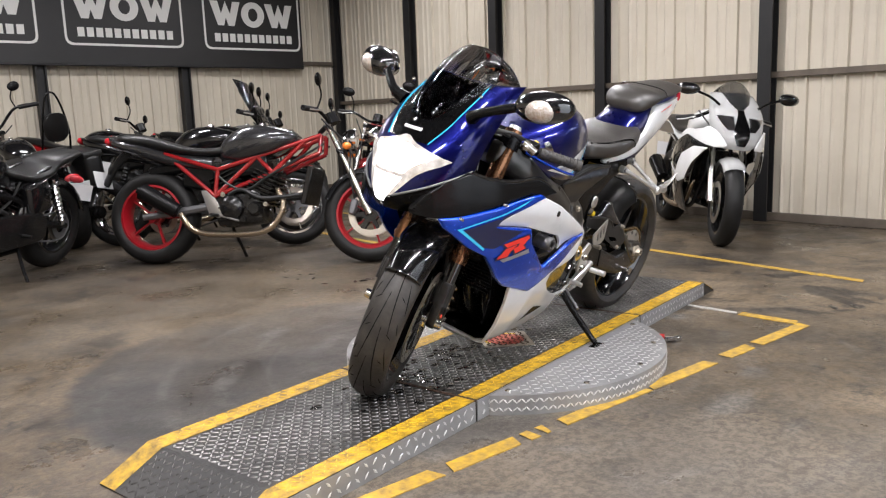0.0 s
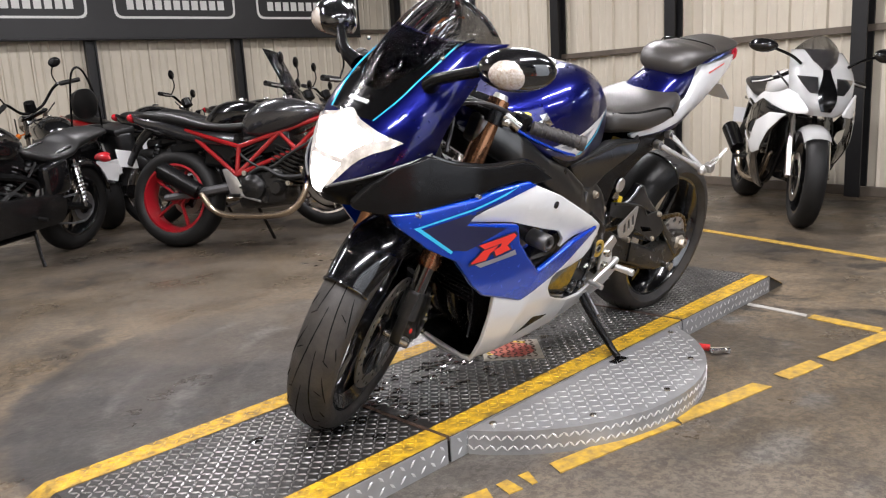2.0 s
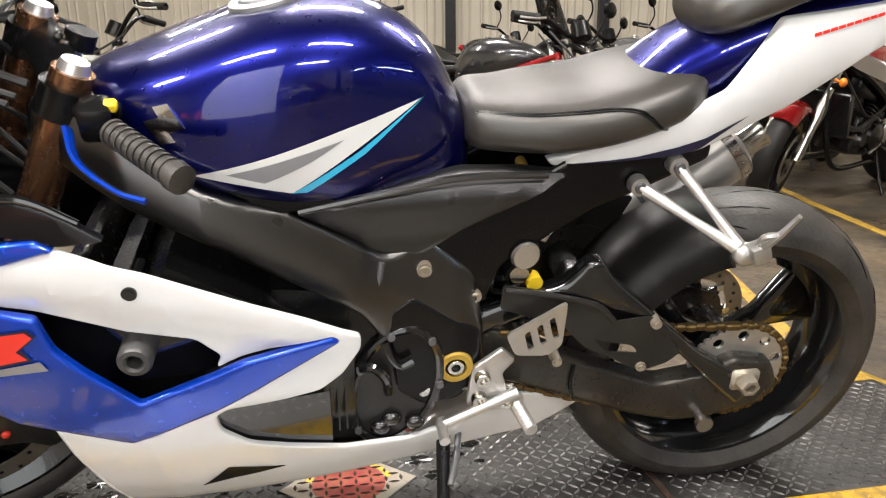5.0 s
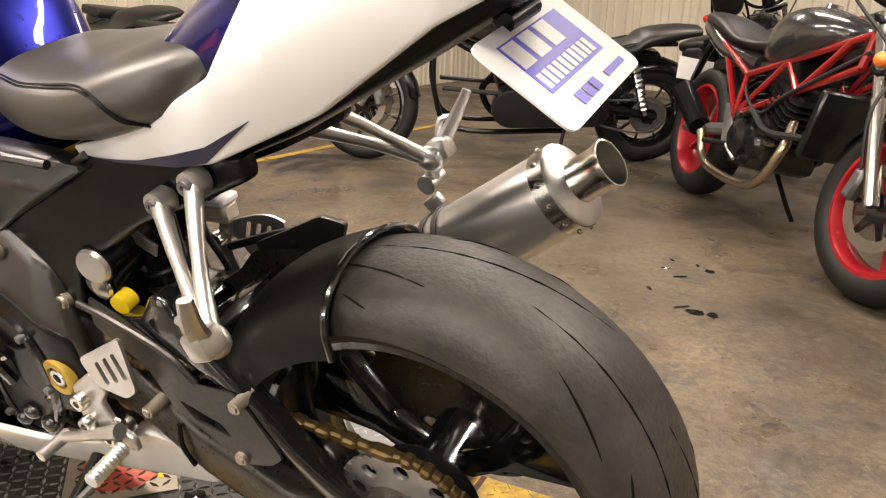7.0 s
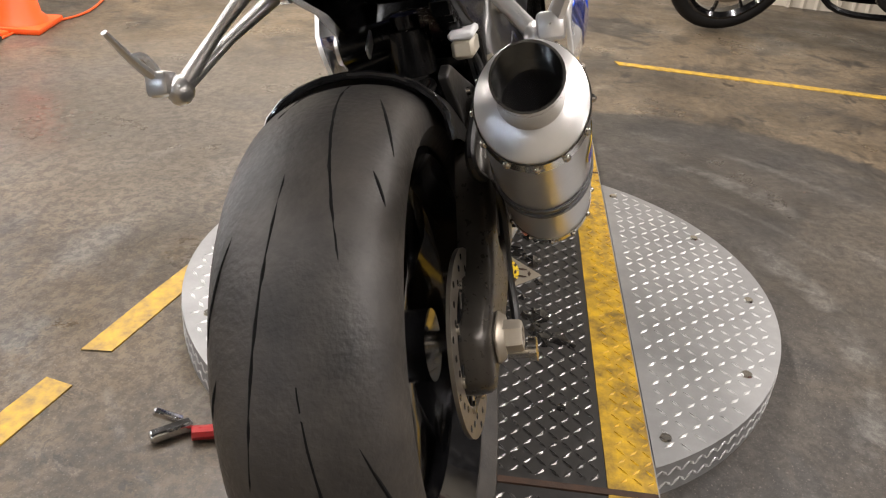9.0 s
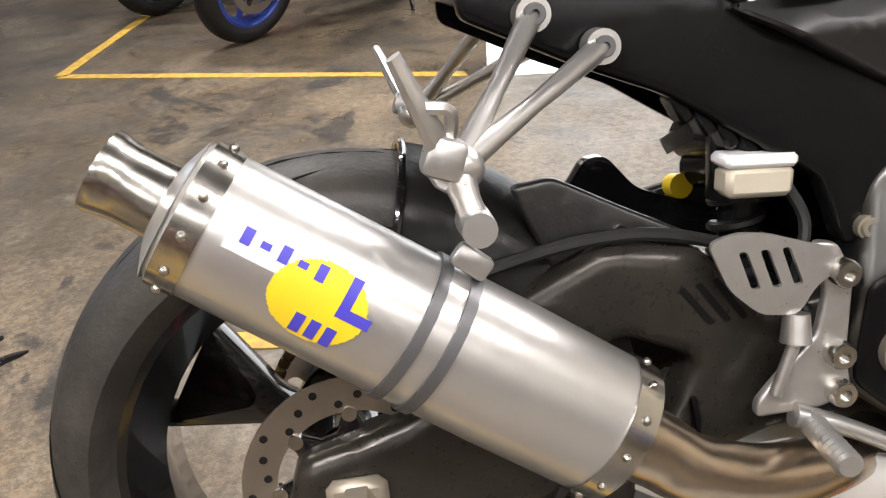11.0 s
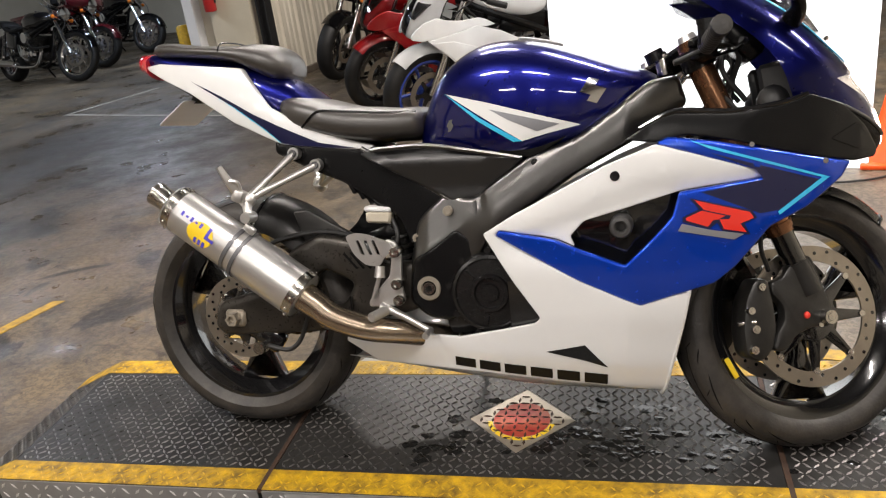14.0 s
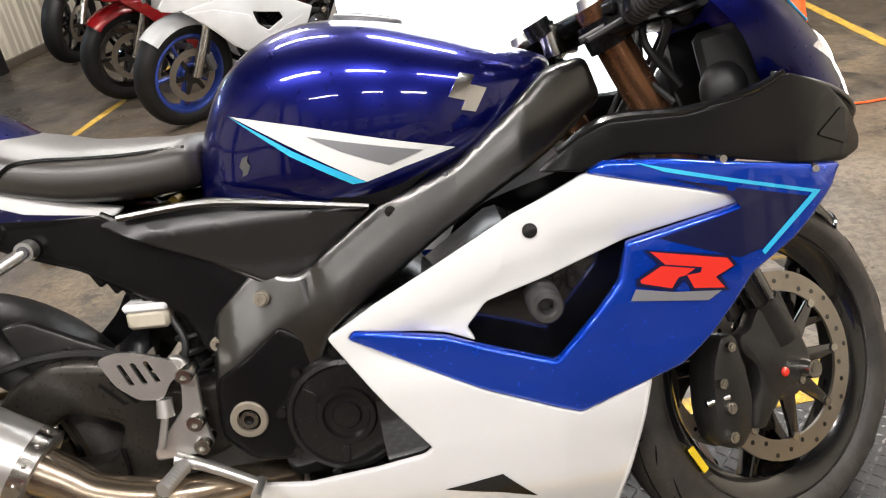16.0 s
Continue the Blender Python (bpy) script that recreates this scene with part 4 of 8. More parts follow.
# front end
for s in (1, -1):
    low = FA + Vector((0, s * 0.098, 0))
    up = lambda d, s=s: low + RAKE * d
    part("fork_slider", turned(cyl(B(), up(0.06), up(0.135), 0.030, 0.028, seg=20)), M_CASTGREY, bike, "dark fork slider")
    FOOT = rounded([(-0.080, 0.115), (-0.026, 0.138), (0.014, 0.03), (0.019, -0.008), (0.004, -0.024), (-0.03, -0.020), (-0.07, -0.036), (-0.105, -0.072), (-0.130, -0.064), (-0.118, -0.03), (-0.098, 0.0), (-0.100, 0.03), (-0.125, 0.055), (-0.127, 0.082), (-0.100, 0.088)], 0.012)
    y0, y1 = (0.084, 0.116) if s > 0 else (-0.116, -0.084)
    foot = part("axle_clamp", turned(slab(B(), [(FA.x + x, FA.z + z) for x, z in FOOT], y0, y1, 0.008)), M_CASTGREY, bike, "dark grey cast fork foot")
    part("reflector_stud", turned(ball(B(), FA + Vector((-0.047, s * 0.117, 0.006)), (0.008, 0.005, 0.008), 12)), M_RED, foot, "small red stud")
    part("pinch_bolt", turned(cyl(B(), FA + Vector((-0.015, s * 0.112, -0.016)), FA + Vector((-0.015, s * 0.119, -0.016)), 0.006, seg=10)), M_STEEL, foot)
    part("fork_tube_lower", turned(cyl(B(), up(0.10), up(0.30), 0.025, seg=20)), M_GLOSSBLACK, bike)
    part("fork_ring", turned(cyl(cyl(B(), up(0.205), up(0.345), 0.0290, seg=20), up(0.215), up(0.229), 0.0325, seg=20)), M_BRONZE, bike, "gold fork ring")
    part("fork_tube_upper", turned(cyl(B(), up(0.36), up(0.672), 0.028, seg=20)), M_BRONZE, bike, "bronze anodised fork tube")
    part("fork_cap", turned(cyl(B(), up(0.672), up(0.686), 0.022, 0.018, seg=12)), M_ALU, bike, "silver fork cap")
    bm = B()
    cc = FA + Vector((-0.115, s * 0.092, 0.055))
    BODY = rounded([(-0.128, 0.090), (-0.160, 0.092), (-0.186, 0.045), (-0.196, -0.02), (-0.190, -0.075), (-0.155, -0.092), (-0.126, -0.066), (-0.114, -0.02), (-0.118, 0.035)], 0.016)
    y0, y1 = (0.052, 0.114) if s > 0 else (-0.114, -0.052)
    slab(bm, [(FA.x + x, FA.z + z) for x, z in BODY], y0, y1, 0.012)
    caliper = part("brake_caliper", turned(bm), M_CASTGREY, bike, "dark grey radial brake caliper")
    for x, z, r in ((-0.170, -0.018, 0.010), (-0.178, 0.022, 0.009), (-0.176, -0.062, 0.010), (-0.150, 0.072, 0.009)):
        part("caliper_bolt", turned(cyl(cyl(B(), FA + Vector((x, s * 0.105, z)), FA + Vector((x, s * 0.122, z)), r, r * 0.9, 14), FA + Vector((x, s * 0.122, z)), FA + Vector((x, s * 0.1235, z)), r * 0.5, seg=6)), M_STEEL, caliper)
    part("pad_pin", turned(cyl(B(), FA + Vector((-0.20, s * 0.10, -0.006)), FA + Vector((-0.165, s * 0.112, -0.002)), 0.006, seg=10)), M_STEEL, caliper)
    part("wheel_tag", turned(box(B(), FA + Vector((-0.195, s * 0.052, -0.105)), (0.012, 0.004, 0.05), (0, -28, 0), 0.001)), M_YELLOWPRINT, bike, "yellow tag on the front wheel")
    part("brake_hose", turned(tube(B(), [cc + Vector((0, 0, 0.05)), cc + Vector((-0.02, s * 0.01, 0.12)), cc + Vector((0.03, -s * 0.01, 0.25)), cc + Vector((0.0, -s * 0.03, 0.42))], 0.005, 7)), M_HOSE, caliper)
    part("axle_nut", turned(cyl(cyl(B(), FA + Vector((0, s * 0.115, 0)), FA + Vector((0, s * 0.134, 0)), 0.017, 0.015, 18), FA + Vector((0, s * 0.134, 0)), FA + Vector((0, s * 0.136, 0)), 0.009, seg=6)), M_STEEL, bike, "bright axle nut")
    # clip-on bars
    clampc = FA + Vector((0, s * 0.098, 0)) + RAKE * 0.645
    tip = Vector((1.04, s * 0.325, 0.874))
    d = (tip - clampc).normalized()
    part("bar_clamp", turned(cyl(cyl(B(), clampc - RAKE * 0.022, clampc + RAKE * 0.022, 0.037, seg=18), clampc, clampc + d * 0.10, 0.013, seg=12)), M_BLACKPLASTIC, bike)
    part("handlebar", turned(cyl(B(), clampc + d * 0.05, tip - d * 0.1, 0.011, seg=12)), M_BLACKPLASTIC, bike)
    ridge, rads = [tip - d * 0.135], [0.012]
    for k in range(10):
        q = 0.13 - k * 0.0125
        ridge += [tip - d * q, tip - d * (q - 0.005), tip - d * (q - 0.0052), tip - d * (q - 0.012)]
        rads += [0.0185, 0.0185, 0.0165, 0.0165]
    ridge += [tip - d * 0.004, tip + d * 0.012, tip + d * 0.014]
    rads += [0.0205, 0.0195, 0.010]
    bm = tube(B(), ridge, rads, 16, 1)
    part("grip", turned(bm), M_RUBBER, bike, "black ribbed rubber grip")
    part("switch_pod", turned(box(box(B(), tip - d * 0.165 + Vector((0, 0, 0.004)), (0.042, 0.05, 0.05), (0, 0, -s * 20), 0.01, 2), tip - d * 0.16 + Vector((-0.025, 0, 0.012)), (0.012, 0.02, 0.016), (0, 0, -s * 20), 0.003)), M_BLACKPLASTIC, bike)
    if s > 0:
        part("switch_button", turned(box(B(), tip - d * 0.172 + Vector((-0.02, 0.014, 0.022)), (0.018, 0.018, 0.014), (0, 0, -20), 0.003)), M_YELLOWPRINT, bike, "yellow switch button")
    lv = [tip - d * 0.17 + Vector((0.035, 0, -0.005)), tip - d * 0.10 + Vector((0.062, 0, -0.012)), tip - d * 0.03 + Vector((0.058, 0, -0.02)), tip + Vector((0.04, 0, -0.025))]
    part("lever", turned(tube(B(), lv, [0.008, 0.007, 0.006, 0.0075], 8, 5, 0.6)), M_BRIGHTBLUE if s > 0 else M_BLACKPLASTIC, bike, "blue anodised lever" if s > 0 else "")
part("top_yoke", turned(box(cyl(B(), FA + RAKE * 0.67 + Vector((-0.035, 0, 0)), FA + RAKE * 0.695 + Vector((-0.035, 0, 0)), 0.022, seg=16), FA + RAKE * 0.665, (0.06, 0.23, 0.02), (0, 24, 0), 0.008, 2)), M_BLACKPLASTIC, bike)
part("lower_yoke", turned(box(B(), FA + RAKE * 0.46, (0.07, 0.24, 0.03), (0, 24, 0), 0.01, 2)), M_BLACKPLASTIC, bike)
part("front_axle", turned(cyl(B(), FA + Vector((0, -0.12, 0)), FA + Vector((0, 0.12, 0)), 0.012, seg=12)), M_STEEL, bike)
# front mudguard: a curved shell over the tyre
secs = []
for k in range(15):
    a = radians(46 + k * 8.0)
    f = abs(k - 7) / 7
    w = 0.078 - 0.022 * f**2
    row = []
    for j in range(9):
        b = -math.pi / 2 + math.pi * j / 8
        rr = 0.300 + 0.016 - 0.052 * (1 - math.cos(b)) * (1.0 if k > 4 else 0.75)
        row.append(FA + Vector((rr * math.cos(a), w * math.sin(b), rr * math.sin(a))))
    secs.append(row)
bm = loft(B(), secs, caps=False, closed=False)
got = bmesh.ops.solidify(bm, geom=bm.faces[:], thickness=0.004)
guard = part("front_mudguard", turned(bm), M_GLOSSBLACK, bike, "gloss black front mudguard")
part("guard_lip", turned(tube(B(), secs[0], 0.0042, 8, 1)), M_GLOSSBLACK, guard)

# frame, swingarm and engine


def fold_z(x):
    """Height of the crease across the frame casting behind the engine."""
    return 0.478 + 0.68 * (x - 0.515)


FRAME_Y = {0.45: 0.118, 0.53: 0.140, 0.58: 0.140, 0.75: 0.155, 0.9: 0.165, 1.0: 0.15, 1.12: 0.09}
SPAR = rounded([(0.475, 0.36), (0.52, 0.325), (0.585, 0.315), (0.635, 0.355), (0.645, 0.45), (0.69, 0.525), (0.88, 0.655), (1.05, 0.745), (1.13, 0.80), (1.11, 0.865), (1.05, 0.855), (0.90, 0.745), (0.78, 0.70), (0.645, 0.61), (0.575, 0.625), (0.50, 0.56), (0.485, 0.47)], 0.015)
SUB = rounded([(0.13, 0.765), (0.36, 0.742), (0.595, 0.605), (0.605, 0.565), (0.545, 0.565), (0.515, 0.495), (0.480, 0.497), (0.455, 0.565), (0.31, 0.655), (0.235, 0.685), (0.13, 0.735)], 0.01)
COVER = rounded([(0.36, 0.725), (0.43, 0.735), (0.53, 0.74), (0.70, 0.712), (0.775, 0.70), (0.665, 0.612), (0.60, 0.600)], 0.01)
COVER2 = rounded([(0.70, 0.708), (0.775, 0.745), (0.90, 0.765), (0.86, 0.735), (0.80, 0.70)], 0.006)
SWING = rounded([(0.57, 0.42), (0.50, 0.455), (0.41, 0.45), (0.37, 0.475), (0.335, 0.515), (0.245, 0.53), (0.17, 0.495), (0.06, 0.385), (-0.055, 0.352), (-0.075, 0.29), (-0.045, 0.262), (0.10, 0.268), (0.30, 0.285), (0.46, 0.325), (0.56, 0.36)], 0.014)
ARM_LEFT = rounded([(0.57, 0.425), (0.50, 0.452), (0.44, 0.432), (0.382, 0.403), (0.277, 0.359), (0.16, 0.312), (0.08, 0.325), (0.02, 0.358), (-0.055, 0.345), (-0.078, 0.29), (-0.045, 0.246), (0.05, 0.222), (0.12, 0.222), (0.205, 0.246), (0.298, 0.284), (0.408, 0.321), (0.46, 0.335), (0.56, 0.36)], 0.014)
BRACE = rounded([(0.57, 0.435), (0.50, 0.47), (0.42, 0.505), (0.347, 0.530), (0.312, 0.572), (0.288, 0.570), (0.264, 0.534), (0.205, 0.482), (0.146, 0.430), (0.085, 0.375), (0.02, 0.335), (-0.035, 0.300), (0.0, 0.250), (0.07, 0.318), (0.136, 0.384), (0.189, 0.437), (0.231, 0.468), (0.323, 0.496), (0.42, 0.462), (0.50, 0.42)], 0.014)
GUARD = rounded([(0.452, 0.530), (0.389, 0.521), (0.298, 0.497), (0.262, 0.462), (0.197, 0.468), (0.180, 0.452), (0.136, 0.392), (0.157, 0.372), (0.205, 0.356), (0.267, 0.393), (0.311, 0.415), (0.352, 0.458), (0.455, 0.485)], 0.008)
GUARD_SLOT = rounded([(0.296, 0.429), (0.226, 0.413), (0.213, 0.396), (0.272, 0.404)], 0.007)
SWING_HOLE = rounded([(0.33, 0.405), (0.255, 0.44), (0.15, 0.375), (0.17, 0.345), (0.30, 0.352)], 0.015)[::-1]
for s in (1, -1):
    part("frame_spar", sheet(B(), SPAR, [], lambda x, z: interp(x, FRAME_Y) + 0.014 * max(0.0, 1 - ((z - 0.5 - 0.667 * (x - 0.62)) * 0.83 / 0.062) ** 2) * min(1.0, max(0.0, (x - 0.62) / 0.08)) - 0.30 * max(0.0, (z - fold_z(x)) * 0.85) * (x < 0.68), 0.04, s, 0.01, 0.012), M_FRAME, bike, "satin black aluminium frame spar")
    # black overlay paints in the shade of the frame's lower facet
    part("pivot_plate", sheet(B(), rounded([(0.482, 0.365), (0.522, 0.330), (0.585, 0.320), (0.630, 0.358), (0.640, 0.45), (0.655, 0.505), (0.605, 0.540), (0.545, 0.495), (0.492, 0.465)], 0.012), [], lambda x, z: interp(x, FRAME_Y) + 0.003, 0.02, s, 0.02, 0.007), M_BLACKPLASTIC, bike, "satin black overlay at the swingarm pivot, shading the frame")
    part("subframe", sheet(B(), SUB, [], lambda x, z: 0.098 + 0.05 * max(0, x - 0.3), 0.02, s, edge=0.009), M_BLACKPLASTIC, bike, "satin black subframe plate")
    part("side_cover", sheet(B(), COVER, [], lambda x, z: 0.110 + 0.36 * max(0, z - 0.64) - 1.15 * max(0, z - 0.703) + 0.07 * (x - 0.4), 0.02, s, 0.012, 0.008), M_SATIN, bike, "black tank side cover")
    # ridge and cover edge in bright metal, a highlight painted on black plastic
    part("subframe_ridge", tube(B(), [(0.365, s * 0.101, 0.738), (0.44, s * 0.107, 0.695), (0.52, s * 0.112, 0.648), (0.59, s * 0.116, 0.606)], 0.0055, 8), M_FRAME, bike)
    part("cover_edge", tube(B(), [(0.40, s * 0.128, 0.733), (0.53, s * 0.138, 0.738), (0.65, s * 0.148, 0.722), (0.77, s * 0.150, 0.700)], 0.006, 8), M_FRAME, bike)
    part("cover_wing", sheet(B(), COVER2, [], lambda x, z: 0.15 + 0.05 * (x - 0.7), 0.02, s), M_BLACKPLASTIC, bike)
    part("weld_seam", tube(B(), [(0.652, s * 0.143, 0.605), (0.66, s * 0.147, 0.56), (0.675, s * 0.147, 0.525)], 0.005, 6), M_GREYMETAL, bike)
    part("weld_seam", tube(B(), [(0.885, s * 0.166, 0.735), (0.90, s * 0.170, 0.70), (0.905, s * 0.166, 0.672)], 0.005, 6), M_GREYMETAL, bike)
    for x, z, y in ((0.585, 0.582, 0.136), (0.500, 0.515, 0.116), (0.248, 0.702, 0.105), (0.190, 0.733, 0.105)):
        part("frame_bolt", lathe(B(), [(0.0, s * (y + 0.001)), (0.0045, s * (y + 0.001)), (0.0045, s * (y + 0.004)), (0.0085, s * (y + 0.004)), (0.0095, s * (y + 0.0025)), (0.0095, s * y), (0.012, s * y), (0.012, s * (y - 0.02))], (x, 0, z), 18), M_BARE, bike, "steel socket bolt")
    part("seat_grommet", cyl(B(), (0.424, s * 0.05, 0.724), (0.424, s * 0.105, 0.724), 0.0085, 0.007, 14), M_OCHRE, bike, "small brass seat bolt")
    # black plugs stand for the shade inside the holes in the frame
    for x, y0, y1, z, r in ((0.462, 0.085, 0.1005, 0.623, 0.011), (0.60, 0.10, 0.1360, 0.50, 0.020), (0.80, 0.13, 0.1615, 0.69, 0.008)):
        part("frame_hole", cyl(B(), (x, s * y0, z), (x, s * y1, z), r, seg=18), M_GLOSSBLACK, bike)
    bm = lathe(B(), [(0.0, s * 0.139), (0.0185, s * 0.139), (0.0185, s * 0.1475), (0.0275, s * 0.1475), (0.0295, s * 0.1455), (0.0295, s * 0.11)], (0.532, 0, 0.397), 32)
    piv = part("swing_pivot", bm, M_OCHRE if s > 0 else M_BARE, bike, "dull ochre swingarm pivot ring")
    part("pivot_nut", lathe(B(), [(0.0, s * 0.140), (0.008, s * 0.140), (0.008, s * 0.1475), (0.0135, s * 0.1475), (0.0145, s * 0.146), (0.0145, s * 0.134)], (0.532, 0, 0.397), 18), M_STEEL, piv)
    arm_y = lambda x, z: interp(x, {-0.08: 0.132, 0.1: 0.132, 0.3: 0.130, 0.45: 0.110, 0.57: 0.10}) - (0.012 * max(0.0, min(1.0, (z - 0.40) / 0.15)) if s > 0 else 0.0)
    swing = part("swingarm", sheet(B(), ARM_LEFT if s > 0 else SWING, [] if s > 0 else [SWING_HOLE], arm_y, 0.042, s, edge=0.014 if s > 0 else 0.02), M_ARM, bike, "dusty dark grey welded swingarm")
    part("arm_weld", tube(B(), [(0.318, s * 0.131, 0.300), (0.326, s * 0.134, 0.335), (0.322, s * 0.131, 0.372)], 0.0035, 6), M_BLACKPLASTIC, swing)
    if s < 0:
        for k in range(3):
            x = 0.308 + 0.017 * k
            # slots drawn as near-black patches on the arm, standing for their shade
            part("arm_slot", sheet(B(), rounded([(x, 0.481 + 0.002 * k), (x + 0.006, 0.483 + 0.002 * k), (x + 0.038, 0.443), (x + 0.032, 0.441)], 0.002), [], lambda x, z: arm_y(x, z) + 0.0015, 0, s, 0.02), M_GROOVESHADE, swing)
    if s > 0:
        part("brace", sheet(B(), BRACE, [], lambda x, z: arm_y(x, z) + 0.006, 0.03, s, edge=0.012), M_GLOSSBLACK, swing, "gloss black curved upper brace")
        guard = part("chain_guard", sheet(B(), GUARD, [GUARD_SLOT[::-1]], lambda x, z: arm_y(x, z) + 0.010, 0.003, s, 0.02, 0.002), M_CASTGREY, swing, "flat dark chain guard plate")
        part("guard_fold", tube(B(), [(x, 0.132 - 0.05 * max(0, x - 0.3), z) for x, z in ((0.452, 0.529), (0.389, 0.520), (0.298, 0.496), (0.262, 0.461))], 0.005, 8), M_CASTGREY, guard)
        for x, z in ((0.190, 0.456), (0.205, 0.368), (0.358, 0.392)):
            part("guard_bolt", cyl(cyl(B(), (x, 0.115, z), (x, 0.146, z), 0.010, 0.009, 14), (x, 0.146, z), (x, 0.149, z), 0.006, seg=6), M_BARE, guard)
    # axle block and adjuster
    bm = box(B(), (0.0, s * 0.135, 0.308), (0.058, 0.018, 0.046), bevel=0.008)
    lathe(bm, [(0.0, s * 0.150), (0.010, s * 0.150), (0.011, s * 0.163), (0.017, s * 0.163), (0.019, s * 0.160), (0.020, s * 0.14)], (0, 0, 0.308), 6)
    part("axle_block", bm, M_BARE, bike, "dull bare metal axle block and nut")
    part("stand_spool", cyl(cyl(B(), (0.075, s * 0.12, 0.235), (0.075, s * 0.165, 0.235), 0.011, seg=14), (0.075, s * 0.158, 0.235), (0.075, s * 0.168, 0.235), 0.017, 0.016, 14), M_STEEL, bike, "small steel paddock stand spool")
part("swingarm_brace", box(box(B(), (0.43, 0, 0.40), (0.10, 0.20, 0.10), (0, 8, 0), 0.02, 2), (0.30, 0, 0.47), (0.06, 0.22, 0.05), (0, 30, 0), 0.02, 2), M_GLOSSBLACK, bike)
part("rear_axle", cyl(B(), (0, -0.14, 0.308), (0, 0.14, 0.308), 0.013, seg=12), M_STEEL, bike)
# rear hugger: a dusty shell close over the front of the tyre
secs = []
for k in range(9):
    a = radians(30 + k * 5.8)
    row = []
    for j in range(13):
        b = -math.pi / 2 + math.pi * j / 12
        rr = 0.312 + 0.016 - 0.085 * (1 - math.cos(b) ** 0.8 if abs(b) < 1.57 else 1)
        row.append(RA + Vector((rr * math.cos(a), 0.112 * math.sin(b), rr * math.sin(a))))
    secs.append(row)
bm = loft(B(), secs, caps=False, closed=False)
bmesh.ops.solidify(bm, geom=bm.faces[:], thickness=0.005)
hugger = part("rear_hugger", bm, M_CASTGREY, bike, "dusty black plastic rear tyre hugger")
part("hugger_lip", tube(B(), [p + Vector((-0.002, 0, 0.001)) for p in secs[-1]], 0.0045, 8, 1), M_GLOSSBLACK, hugger)
for s in (1, -1):
    ARM = rounded([(0.165, 0.585), (0.205, 0.590), (0.267, 0.557), (0.337, 0.522), (0.330, 0.508), (0.270, 0.500), (0.200, 0.500)], 0.008)
    if s > 0:
        continue
    part("hugger_arm", sheet(B(), ARM, [], lambda x, z: 0.103 - 0.10 * max(0.0, z - 0.53), 0.012, s, 0.02, 0.005), M_CASTGREY, hugger)
    part("hugger_screw", cyl(B(), (0.262, s * 0.09, 0.535), (0.263, s * 0.108, 0.536), 0.007, 0.006, 12), M_STEEL, hugger)

# chain, sprockets
R1, R2, CX = 0.045, 0.098, Vector((0.475, 0.098, 0.375))
loop = []
for k in range(15):
    a = radians(-80 + k * 160 / 14)
    loop.append(CX + Vector((R1 * math.cos(a), 0, R1 * math.sin(a))))
for k in range(1, 24):
    t = k / 24
    loop.append((CX + Vector((0, 0, R1))).lerp(RA + Vector((0.02, 0.098, R2)), t))
for k in range(29):
    a = radians(85 + k * 205 / 28)
    loop.append(RA + Vector((R2 * math.cos(a), 0.098, R2 * math.sin(a))))
for k in range(1, 24):
    t = k / 24
    loop.append((RA + Vector((0.03, 0.098, -R2))).lerp(CX + Vector((0, 0, -R1)), t) + Vector((0, 0, -0.02 * math.sin(math.pi * t))))
chain = part("drive_chain", tube(B(), loop + loop[:1], 0.004, 6, 1), M_GOLD, bike, "oily gold drive chain")
LINKS = []
for w in (0.012, 0.018):
    me = bpy.data.meshes.new("link")
    bm = box(B(), (0, 0, 0), (0.0135, w, 0.0135), bevel=0.003)
    bm.to_mesh(me)
    bm.free()
    me.materials.append(M_GOLD)
    LINKS.append(me)
for i, p in enumerate(loop):
    q = loop[(i + 1) % len(loop)]
    d = q - p
    ob = new("link", LINKS[i % 2])
    ob.parent = chain
    ob.matrix_basis = Matrix.Translation((p + q) / 2) @ pose(0, 0, 0, 0, -math.degrees(math.atan2(d.z, d.x)), 0) @ Matrix.Diagonal((d.length / 0.0118, 1, 1, 1))
pts = []
for k in range(44):
    a = 2 * math.pi * k / 44
    pts += [(0.094, a), (0.099, a + 0.05), (0.099, a + 0.09)]
TEETH = [(RA.x + q * math.cos(e), RA.z + q * math.sin(e)) for q, e in pts]
SPROCKET_HOLES = []
for k in range(10):
    a = 2 * math.pi * (k + 0.5) / 10
    SPROCKET_HOLES.append([(RA.x + 0.077 * math.cos(a) + 0.0105 * math.cos(e), RA.z + 0.077 * math.sin(a) - 0.0105 * math.sin(e)) for e in (2 * math.pi * i / 12 for i in range(12))])
bm = sheet(B(), TEETH, SPROCKET_HOLES, lambda x, z: 0.102, 0.007, 1, 0.03, 0.001)
part("rear_sprocket", bm, M_ALU, bike, "silver rear sprocket with round holes")
bm = lathe(B(), [(0.0, 0.092), (0.06, 0.092), (0.072, 0.07), (0.072, 0.05)], RA, 32)
part("sprocket_carrier", bm, M_BLACKPLASTIC, bike)
# rear caliper
bm = box(B(), (0.085, -0.108, 0.25), (0.075, 0.04, 0.055), (0, 35, 0), 0.012, 2)
box(bm, (0.04, -0.112, 0.275), (0.07, 0.012, 0.05), (0, 30, 0), 0.01, 2)
part("rear_caliper", bm, M_GLOSSBLACK, bike, "black rear brake caliper")
